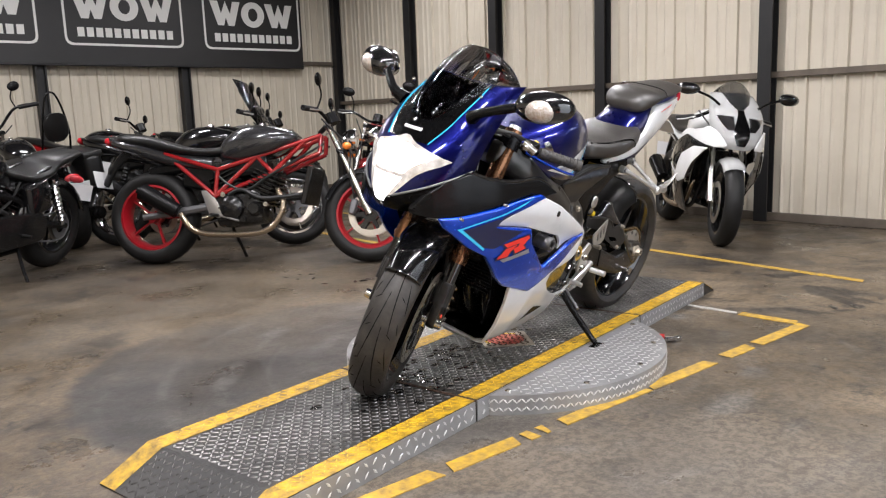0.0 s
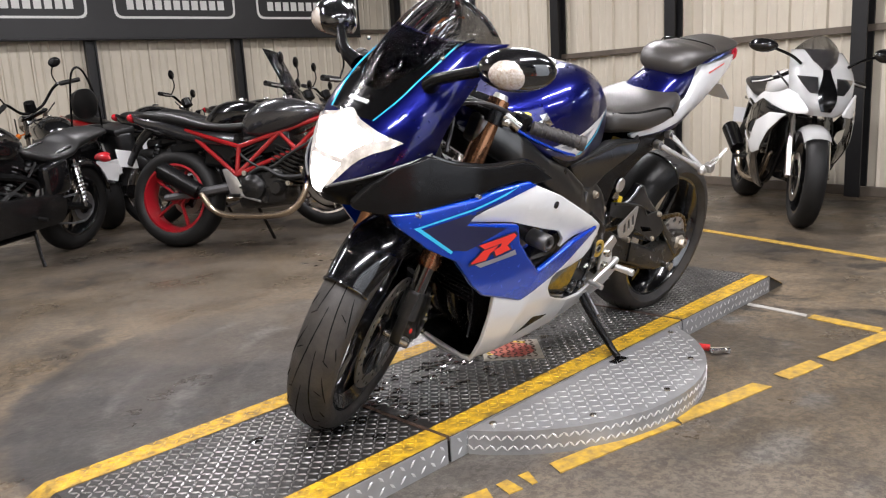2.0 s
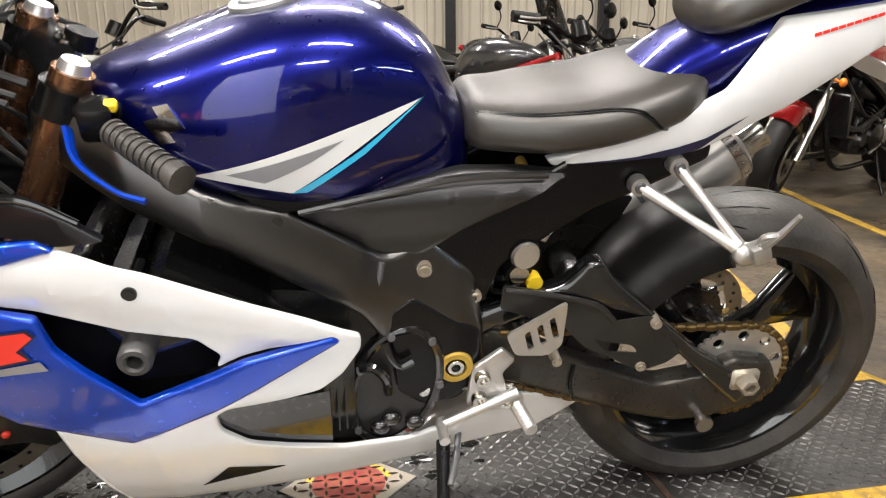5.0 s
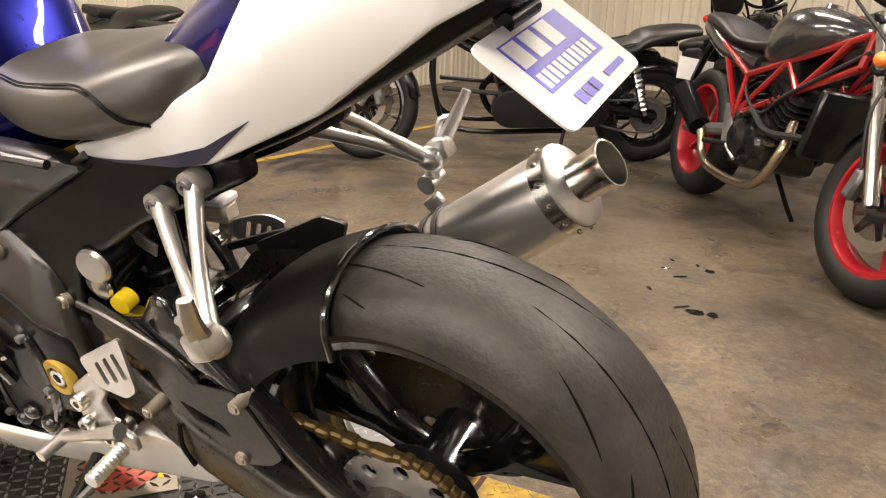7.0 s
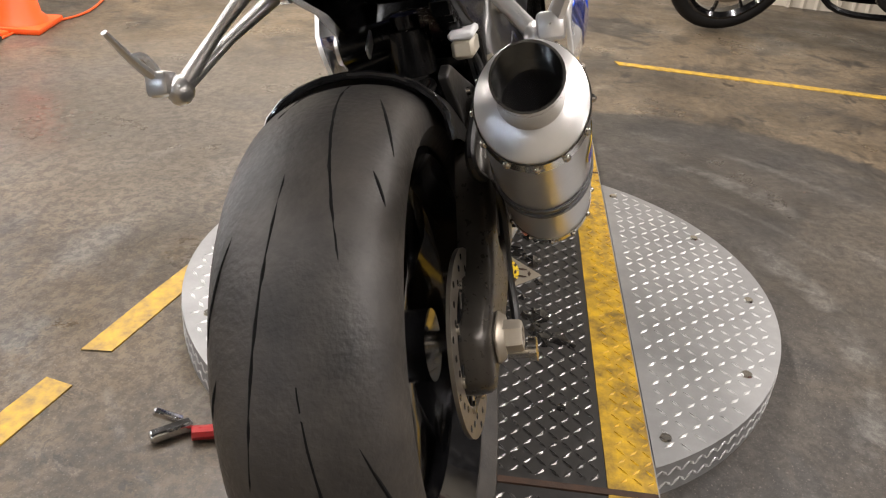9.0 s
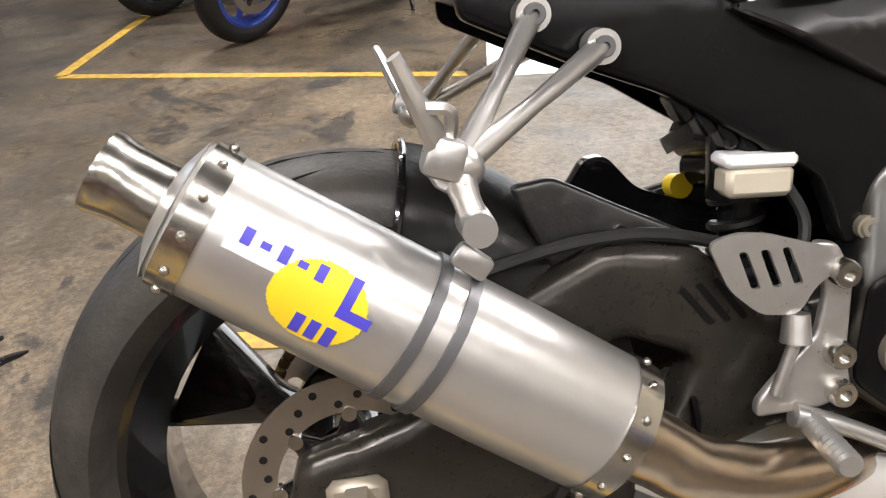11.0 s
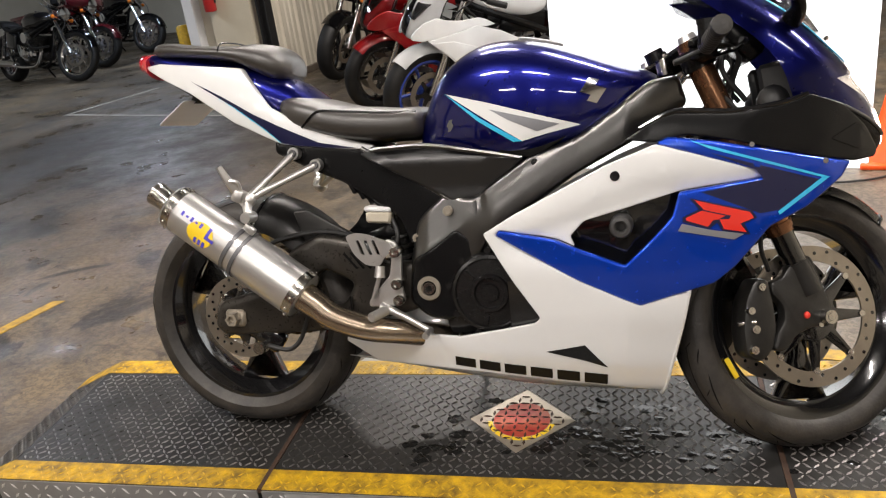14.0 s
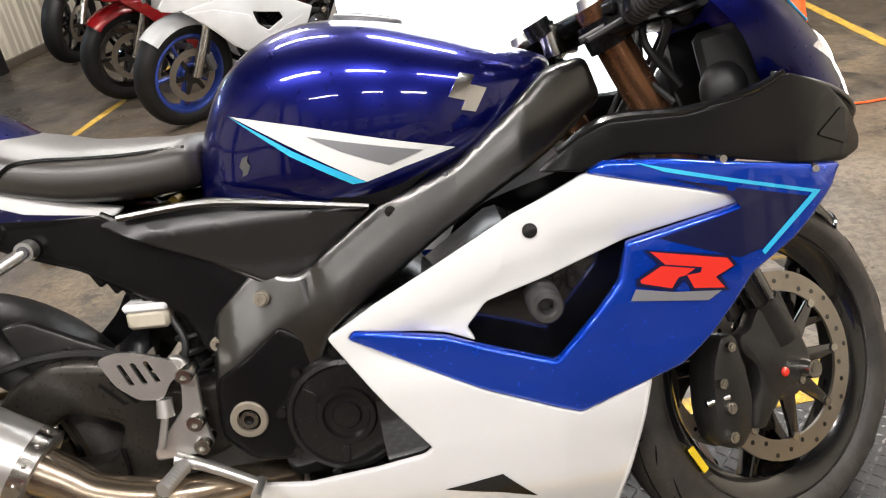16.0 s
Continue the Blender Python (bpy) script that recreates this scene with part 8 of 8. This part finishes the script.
        for x, z, r in ((0.56, 0.47, 0.02), (0.74, 0.46, 0.024), (0.86, 0.40, 0.018), (0.70, 0.30, 0.022)):
            part("engine_boss", cyl(cyl(B(), (x, s * 0.11, z), (x, s * 0.148, z), r, r * 0.85, 14), (x, s * 0.148, z), (x, s * 0.154, z), r * 0.45, seg=6), M_STEEL if r < 0.021 else metal, t)
    part("drive_chain", tube(B(), [(0.50, 0.098, 0.43), (0.25, 0.098, wheel_r[0] + 0.095), (0.0, 0.098, wheel_r[0] + 0.095), (-0.09, 0.098, wheel_r[0]), (0.0, 0.098, wheel_r[0] - 0.095), (0.25, 0.098, wheel_r[0] - 0.07), (0.50, 0.098, 0.34)], 0.007, 6, 5), M_GREYMETAL, t)
    part("rear_sprocket", lathe(B(), [(0.05, 0.094), (0.092, 0.094), (0.092, 0.102), (0.05, 0.102), (0.05, 0.094)], ra, 28), M_GREYMETAL, t)
    part("rear_caliper", box(B(), ra + Vector((0.08, -0.105, 0.06)), (0.08, 0.04, 0.05), (0, 35, 0), 0.01), M_GREYMETAL, t)
    # exhaust on the right
    em = M_BLACKPLASTIC if "blacked" in extras else (M_CHROME if cruiser else M_PIPE)
    part("exhaust_pipe", tube(B(), [(0.92, -0.08, 0.50), (0.98, -0.13, 0.38), (0.86, -0.15, 0.22), (0.5, -0.15, 0.2), (0.34, -0.15, 0.24), (0.26, -0.158, 0.345)], 0.021, 10), em, t, "bare metal exhaust pipe")
    e0, e1 = (Vector((0.36, -0.16, 0.24)), Vector((-0.25, -0.17, 0.27))) if cruiser else (Vector((0.24, -0.16, 0.36)), Vector((0.0, -0.19, 0.50)))
    part("silencer", cyl(cyl(B(), e0, e1, 0.045 if cruiser else 0.052, 0.052 if cruiser else 0.060, 18), e1, e1 + (e1 - e0).normalized() * 0.03, 0.03, seg=14), em if cruiser else M_BLACKPLASTIC, t)
    # tank, seat, tail
    if cruiser:
        rows = [(0.50, 0.72, 0.78, 0.05), (0.56, 0.69, 0.84, 0.11), (0.70, 0.68, 0.90, 0.145), (0.86, 0.72, 0.905, 0.14), (0.98, 0.77, 0.88, 0.10), (1.04, 0.80, 0.85, 0.04)]
        seat = [(-0.24, 0.78, 0.83, 0.09), (-0.10, 0.75, 0.83, 0.13), (0.08, 0.70, 0.80, 0.14), (0.16, 0.66, 0.74, 0.15), (0.34, 0.64, 0.71, 0.155), (0.48, 0.67, 0.74, 0.12), (0.54, 0.70, 0.75, 0.07)]
        k0 = wb - 1.50
    else:
        rows = [(0.50, 0.74, 0.80, 0.06), (0.55, 0.71, 0.87, 0.11), (0.66, 0.70, 0.935, 0.15), (0.80, 0.73, 0.95, 0.165), (0.92, 0.77, 0.93, 0.15), (1.02, 0.82, 0.90, 0.10), (1.06, 0.84, 0.87, 0.05)]
        seat = [(-0.26, 0.86, 0.90, 0.06), (-0.18, 0.83, 0.91, 0.10), (0.0, 0.80, 0.89, 0.12), (0.14, 0.77, 0.85, 0.125), (0.28, 0.75, 0.81, 0.13), (0.42, 0.74, 0.80, 0.11), (0.53, 0.75, 0.81, 0.07)]
        k0 = 0.0
    rows = smooth_sections(rows, 3)
    part("fuel_tank", loft(B(), [oval(r[0] + k0 * (r[0] > 0.8), r[1] - 0.02, r[2], r[3], 2.8, 2.3, 24) for r in rows]), body, t, "", 60)
    part("tank_cap", cyl(B(), (0.80, 0, rows[9][2] - 0.01), (0.80, 0, rows[9][2] + 0.012), 0.035, 0.03, 18), M_CHROME, t)
    part("seat", loft(B(), [oval(r[0], r[1], r[2], r[3], 2.6, 2.4, 22) for r in smooth_sections(seat, 3)]), M_VINYL, t, "black vinyl seat", 60)
    if cruiser:
        secs = []
        for k in range(12):
            a = radians(25 + k * 13)
            secs.append([ra + Vector(((wheel_r[0] + 0.03 - 0.06 * (1 - math.cos(b))) * math.cos(a), (wheel_r[1] / 2 + 0.02) * math.sin(b), (wheel_r[0] + 0.03 - 0.06 * (1 - math.cos(b))) * math.sin(a))) for b in np.linspace(-math.pi / 2, math.pi / 2, 9)])
        bm = loft(B(), secs, caps=False, closed=False)
        bmesh.ops.solidify(bm, geom=bm.faces[:], thickness=0.004)
        part("rear_mudguard", bm, body, t)
    else:
        part("tail_unit", loft(B(), [oval(r[0], r[1], r[2], r[3], 2.8, 2.6, 20) for r in smooth_sections([(-0.34, 0.86, 0.90, 0.03), (-0.25, 0.80, 0.88, 0.075), (-0.08, 0.74, 0.86, 0.11), (0.12, 0.68, 0.79, 0.12), (0.34, 0.64, 0.76, 0.11), (0.46, 0.62, 0.74, 0.09)], 3)]), accent, t, "", 60)
        part("rear_mudguard", tube(B(), [(-0.2, 0, 0.80), (-0.30, 0, 0.70), (-0.38, 0, 0.56)], [0.06, 0.05, 0.045], 8, 4, 0.4), M_BLACKPLASTIC, t)
    part("tail_lamp", ball(B(), (-0.345 if not cruiser else -0.33, 0, 0.87 if not cruiser else 0.60), (0.025, 0.06, 0.03), 12), M_TAILRED, t, "red tail lamp")
    part("plate", box(B(), (-0.40 if not cruiser else -0.37, 0, 0.60 if not cruiser else 0.50), (0.004, 0.2, 0.12), (0, -15, 0)), M_PLATE, t, "blank pale number plate")
    bm = tube(B(), [(0.50, 0.12, 0.28), (0.54, 0.20, 0.13), (0.56, 0.255, 0.0415)], 0.011, 8)
    part("side_stand", bm, M_BLACKPLASTIC, t)
    if sport:
        off = wb - 1.405
        up = [(x + off, z) for x, z in UPPER]
        for s in (1, -1):
            part("side_fairing", sheet(B(), rounded([(0.69, 0.54), (0.96, 0.685), (1.12, 0.74), (1.42, 0.67), (1.30, 0.56), (1.20, 0.45), (1.10, 0.38), (1.06, 0.18), (0.40, 0.20), (0.27, 0.26), (0.52, 0.285), (0.80, 0.34)], 0.01), [rounded([(0.90, 0.53), (0.92, 0.57), (1.08, 0.61), (1.06, 0.54), (1.0, 0.49)], 0.01)[::-1]], side, 0.01, s, 0.06), flank or body, t)
            part("fairing_panel", sheet(B(), rounded([(1.0, 0.46), (1.10, 0.60), (1.27, 0.66), (1.41, 0.66), (1.28, 0.55), (1.16, 0.42), (1.04, 0.39), (0.75, 0.52)], 0.008), [], lambda x, z: side(x, z) + 0.003, 0.008, s, 0.06), accent, t)
            part("upper_fairing", sheet(B(), UPPER, [], lambda x, z: side(x, z) - 0.004, 0.014, s, 0.06), body, t)
            bm = tube(B(), [(1.32, s * 0.13, 0.955), (1.31, s * 0.2, 1.0), (1.27, s * 0.31, 1.04)], 0.009, 8)
            arm = part("mirror_arm", bm, M_BLACKPLASTIC, t)
            part("mirror", ball(B(), (1.26, s * 0.35, 1.045), (0.035, 0.085, 0.042), 16, (0, 0, s * 20)), M_GLOSSBLACK, arm)
        secs = [nose_row(r[0], r[1] - 0.02, r[2], r[3], r[4], 19) for r in NOSE[::2]]
        bm = loft(B(), secs, caps=False, closed=False)
        bmesh.ops.solidify(bm, geom=bm.faces[:], thickness=0.006)
        nz = part("nose_fairing", bm, body, t, "", 60)
        for s in (1, -1):
            rows2 = []
            for z in np.linspace(0.79, 0.885, 6):
                r = [float(np.interp(z, [q[0] for q in NOSE], [q[k] for q in NOSE])) for k in range(1, 5)]
                rows2.append([Vector((r[1] + (r[0] - 0.016 - r[1]) * math.cos(a) ** r[3], s * (r[2] + 0.004) * math.sin(a), z)) for a in np.linspace(0.28, 0.55 + 5 * (z - 0.79), 8)])
            bm = loft(B(), rows2, caps=False, closed=False)
            bmesh.ops.solidify(bm, geom=bm.faces[:], thickness=-0.003)
            part("headlamp", bm, M_MIRROR, nz, "unlit slanted headlamp")
        rows2 = []
        for z in np.linspace(0.69, 0.93, 8):
            r = [float(np.interp(z, [q[0] for q in NOSE], [q[k] for q in NOSE])) for k in range(1, 5)]
            w = 0.22 + 0.1 * math.sin((z - 0.69) * 20)
            rows2.append([Vector((r[1] + (r[0] - 0.014 - r[1]) * math.cos(a) ** r[3], (r[2] + 0.003) * math.sin(a), z)) for a in np.linspace(-w, w, 7)])
        bm = loft(B(), rows2, caps=False, closed=False)
        bmesh.ops.solidify(bm, geom=bm.faces[:], thickness=-0.003)
        part("nose_intake", bm, M_GLOSSBLACK, nz)
        secs = []
        for cx, cz, w, back in SCREEN[::2]:
            secs.append([Vector((cx - 0.03 - back * abs(a) ** 2, w * math.sin(a * math.pi / 2), cz - 0.01 - 0.1 * back * abs(a) ** 2)) for a in np.linspace(-1, 1, 11)])
        bm = loft(B(), secs, caps=False, closed=False)
        bmesh.ops.solidify(bm, geom=bm.faces[:], thickness=0.003)
        part("windscreen", bm, M_SCREEN, t, "dark smoked screen", 60)
    if "backrest" in extras:
        bm = tube(B(), [(-0.10, 0.11, 0.70), (-0.26, 0.10, 0.95), (-0.34, 0.04, 1.22), (-0.34, -0.04, 1.22), (-0.26, -0.10, 0.95), (-0.10, -0.11, 0.70)], 0.008, 8)
        sb = part("sissy_bar", bm, M_BLACKPLASTIC, t, "black tubular sissy bar")
        part("back_pad", loft(B(), [oval(-0.275 - 0.02 * k, 0.88, 1.10, 0.10 - 0.015 * abs(k - 0.5), 2.6, seg=20, lean=-0.25) for k in (-1, 0, 1, 2)]), M_VINYL, sb, "black padded backrest", 60)
    if "bags" in extras:
        for s in (1, -1):
            bm = box(B(), (-0.03, s * 0.23, 0.62), (0.44, 0.15, 0.27), (0, -4, 0), 0.045, 3)
            bag = part("saddlebag", bm, M_VINYL if "blacked" in extras else body, t, "boxy black leather saddlebag")
            part("bag_lid", box(B(), (-0.03, s * 0.235, 0.745), (0.45, 0.165, 0.06), (0, -4, 0), 0.02, 2), M_VINYL if "blacked" in extras else body, bag)
            for x in (0.08, -0.14):
                part("bag_strap", box(B(), (x, s * 0.31, 0.66), (0.025, 0.006, 0.2), (0, -4, 0)), M_BLACKPLASTIC, bag)
    if "screen" in extras:
        secs = [[head + Vector((0.10 - 0.07 * k - 0.10 * abs(a) ** 2, (0.20 - 0.02 * k) * a, 0.02 + 0.12 * k)) for a in np.linspace(-1, 1, 9)] for k in range(4)]
        bm = loft(B(), secs, caps=False, closed=False)
        bmesh.ops.solidify(bm, geom=bm.faces[:], thickness=0.004)
        part("windscreen", mv(bm), M_SCREEN, t, "smoked touring screen", 60)
    if "fairing" in extras:
        part("batwing_fairing", mv(loft(B(), [oval(head.x + x, head.z + a, head.z + b, w, 2.6, seg=24) for x, a, b, w in ((-0.06, -0.16, 0.20, 0.30), (0.04, -0.16, 0.22, 0.33), (0.14, -0.12, 0.14, 0.28), (0.20, -0.06, 0.05, 0.14))])), body, t, "", 60)
        part("fairing_lamp", mv(ball(B(), head + Vector((0.19, 0, -0.03)), (0.03, 0.09, 0.085), 18)), M_MIRROR, t)
    if "topbox" in extras:
        part("top_box", box(B(), (-0.30, 0, 1.0), (0.34, 0.42, 0.28), (0, 0, 0), 0.06, 3), M_BLACKPLASTIC, t, "black plastic top box")
    return t


def at_front(rear, heading, wb):
    return (rear[0] + wb * math.cos(radians(heading)), rear[1] + wb * math.sin(radians(heading)))


moto("naked_motorcycle", (-0.68, -1.94), 120, "grey naked motorcycle with red trellis frame and red wheels", body=P_GREY, rim=P_REDRIM, frame_mat=P_RED, extras=("trellis", "chrome_lamp"), wb=1.55, steer=10, wheel_r=(0.325, 0.17, 0.225), wheel_f=(0.315, 0.12, 0.225))
moto("cruiser_motorcycle", (2.0, -3.14), 30, "black solo-seat cruiser with black V-twin engine", "cruiser", 1.68, wheel_f=(0.325, 0.10, 0.25), wheel_r=(0.31, 0.15, 0.20), extras=("blacked", "black_bars"), steer=-25)
moto("standard_motorcycle", (-1.50, -3.62), 118, "black standard motorcycle with red front mudguard and wire wheels", "standard", 1.45, body=P_BLACK, rim=M_CHROME, wire=True, extras=("red_guard", "chrome_lamp"))
moto("touring_motorcycle", (-0.94, -3.01), 118, "black touring motorcycle with smoked windscreen and chrome wheels", "standard", 1.5, body=P_BLACK, rim=M_CHROME, extras=("screen",))
moto("cruiser_motorcycle", (-0.14, -6.22), 265, "black cruiser with leather bags and tall padded backrest", "cruiser", 1.6, rim=M_CHROME, wheel_f=(0.325, 0.10, 0.25), extras=("blacked", "backrest", "bags", "black_bars"))
moto("standard_motorcycle", (-1.35, -5.45), 118, "black and red standard motorcycle parked by the wall", "standard", 1.42, body=P_BLACK, accent=P_RED)
moto("standard_motorcycle", (-2.4, -4.6), 112, "silver standard motorcycle parked near the wall", "standard", 1.42, body=P_SILVER, accent=P_BLACK, rim=M_CHROME, extras=("chrome_lamp",))
moto("standard_motorcycle", (-1.95, -2.55), 25, "red standard motorcycle with black wheels parked by the tape", "standard", 1.38, body=P_RED, accent=P_RED, lean=8)
moto("standard_motorcycle", (-2.12, -3.45), 25, "red standard motorcycle with brown-spattered mudguard", "standard", 1.38, body=P_RED, accent=P_BLACK, extras=("red_guard",), lean=8)
moto("white_sport_motorcycle", (-2.28, -0.15), 36, "white and black faired sport motorcycle before the wall", "sport", 1.40, body=M_PEARL, accent=M_PEARL, flank=M_GLOSSBLACK, steer=-6)
moto("blue_sport_motorcycle", (3.46, -3.55), 92, "bright blue faired sport motorcycle", "sport", 1.40, body=P_SKY, accent=P_SKY)
moto("cruiser_motorcycle", (3.55, -1.12), 86, "dark maroon cruiser with black engine", "cruiser", 1.62, body=P_MAROON, extras=("bags", "blacked", "black_bars"), wheel_f=(0.325, 0.10, 0.25))
moto("white_sport_motorcycle", (-0.43, 3.36), 216, "white and blue faired sport motorcycle with dark blue wheels", "sport", 1.40, body=M_PEARL, accent=M_PEARL, rim=P_BLUERIM, steer=10)
moto("red_sport_motorcycle", (-0.97, 4.18), 216, "dark red faired sport motorcycle", "sport", 1.40, body=P_RED, accent=P_RED, steer=10)
moto("touring_motorcycle", (-1.86, 5.75), 240, "black touring motorcycle with top box", "standard", 1.5, body=P_BLACK, wheel_f=(0.33, 0.15, 0.23), extras=("screen", "topbox"))
moto("cruiser_motorcycle", (-6.0, 7.35), -22, "black cruiser with chrome engine and forks", "cruiser", 1.62, rim=M_CHROME, wheel_f=(0.325, 0.10, 0.25))
moto("bagger_motorcycle", (-6.4, 8.5), -22, "maroon touring motorcycle with fork-mounted fairing", "cruiser", 1.62, body=P_MAROON, rim=M_CHROME, extras=("bags", "fairing"))
moto("cruiser_motorcycle", (-6.4, 9.7), -22, "black cruiser with chrome wheels", "cruiser", 1.62, rim=M_CHROME, extras=("bags",))
moto("standard_motorcycle", (3.45, 4.15), 250, "black standard motorcycle parked by the tape", "standard", 1.44, body=P_BLACK)

# ---- loose things and fittings round the bays ----
panel = thing("light_panel", room(0.82, 2.47), "tall glowing white panel standing on the floor", "panel")
part("panel_face", box(B(), (0, 0, 1.12), (1.47, 0.05, 2.24), bevel=0.004), M_PANEL, panel)
part("panel_foot", box(box(B(), (-0.6, 0.14, 0.015), (0.05, 0.24, 0.03), bevel=0.005), (0.6, 0.14, 0.015), (0.05, 0.24, 0.03), bevel=0.005), M_GREYMETAL, panel)


def cone(u, v, height=0.52, turn=0.0):
    c = thing("traffic_cone", room(u, v, 0, turn), "bright orange plastic traffic cone on the floor", "cone", "traffic cones")
    part("cone_base", box(B(), (0, 0, 0.013), (0.28, 0.28, 0.026), bevel=0.008, segs=2), M_ORANGE, c)
    bm = lathe(B(), [(0.0, height), (0.022, height), (0.027, height - 0.012), (0.098, 0.06), (0.118, 0.04), (0.125, 0.024)], (0, 0, 0), 32, "z")
    part("cone_body", bm, M_ORANGE, c)


cone(1.66, 2.55, 0.45)
cone(1.95, 2.50, 0.47, 20)
cord = thing("power_cord", room(0, 0), "thin dark power cord with plug lying on floor", "cord")
part("cable", tube(B(), [(1.25, 2.30, 0.008), (1.40, 2.22, 0.008), (1.58, 2.28, 0.008), (1.66, 2.36, 0.01)], 0.005, 8), M_HOSE, cord)
part("plug", box(B(), (1.70, 2.39, 0.012), (0.07, 0.03, 0.024), (0, 0, 25), 0.006), M_HOSE, cord)
part("extension", tube(B(), [(1.73, 2.40, 0.007), (1.95, 2.44, 0.007), (2.3, 2.42, 0.007), (2.9, 2.7, 0.007)], 0.005, 8), M_ORANGE, cord, "orange extension lead")

# doorway return: white edge post, door, extinguisher, bollard
edge = box(B(), (-4.42, 5.22, WALL_H / 2), (0.13, 0.16, WALL_H), bevel=0.006)
placed(tagged(part("trim_opening", edge, M_PLATE), "white painted steel jamb of the opening", "trim", kind="structure"))
door = box(B(), (-3.93, 5.19, 1.03), (0.5, 0.05, 2.06), bevel=0.006)
placed(tagged(part("door_1", door, M_DOOR), "cream painted narrow door in the wall", "door", kind="structure"))
fe = thing("fire_extinguisher", room(-4.10, 5.10, 0.78), "red fire extinguisher hanging on the wall", "fire extinguisher")
part("cylinder", lathe(B(), [(0.0, 0.0), (0.05, 0.0), (0.06, 0.012), (0.06, 0.36), (0.045, 0.40), (0.02, 0.42), (0.0, 0.42)], (0, 0, 0), 28, "z"), M_EXT, fe)
part("valve", box(cyl(B(), (0, 0, 0.41), (0, 0, 0.46), 0.015, seg=12), (0.02, 0, 0.475), (0.1, 0.02, 0.02), (0, -12, 0), 0.004), M_GLOSSBLACK, fe)
part("hose", tube(B(), [(0.02, 0, 0.44), (0.08, 0, 0.38), (0.075, 0, 0.2), (0.07, 0, 0.08)], 0.009, 8), M_HOSE, fe)
part("wall_hook", box(B(), (0, 0.05, 0.44), (0.04, 0.09, 0.02)), M_GREYMETAL, fe)
bo = thing("bollard", room(-4.72, 5.35), "yellow painted steel bollard beside the opening", "bollard")
part("post_body", lathe(B(), [(0.0, 0.66), (0.05, 0.655), (0.07, 0.63), (0.07, 0.0)], (0, 0, 0), 24, "z"), M_YELLOW, bo)
# light fittings, one over every tube, the added one too
for tu, tv, tt in TUBES:
    lf = thing("ceiling_light", room(tu, tv, LIGHT_Z + 0.012, tt), "long white tube light fitting under the roof", "ceiling light", "ceiling lights")
    part("housing", box(B(), (0, 0, 0.04), (1.26, 0.16, 0.07), bevel=0.008), M_PLATE, lf)
    part("hanger_rod", cyl(cyl(B(), (-0.5, 0, 0.07), (-0.5, 0, WALL_H - LIGHT_Z - 0.012), 0.006, seg=8), (0.5, 0, 0.07), (0.5, 0, WALL_H - LIGHT_Z - 0.012), 0.006, seg=8), M_GREYMETAL, lf)
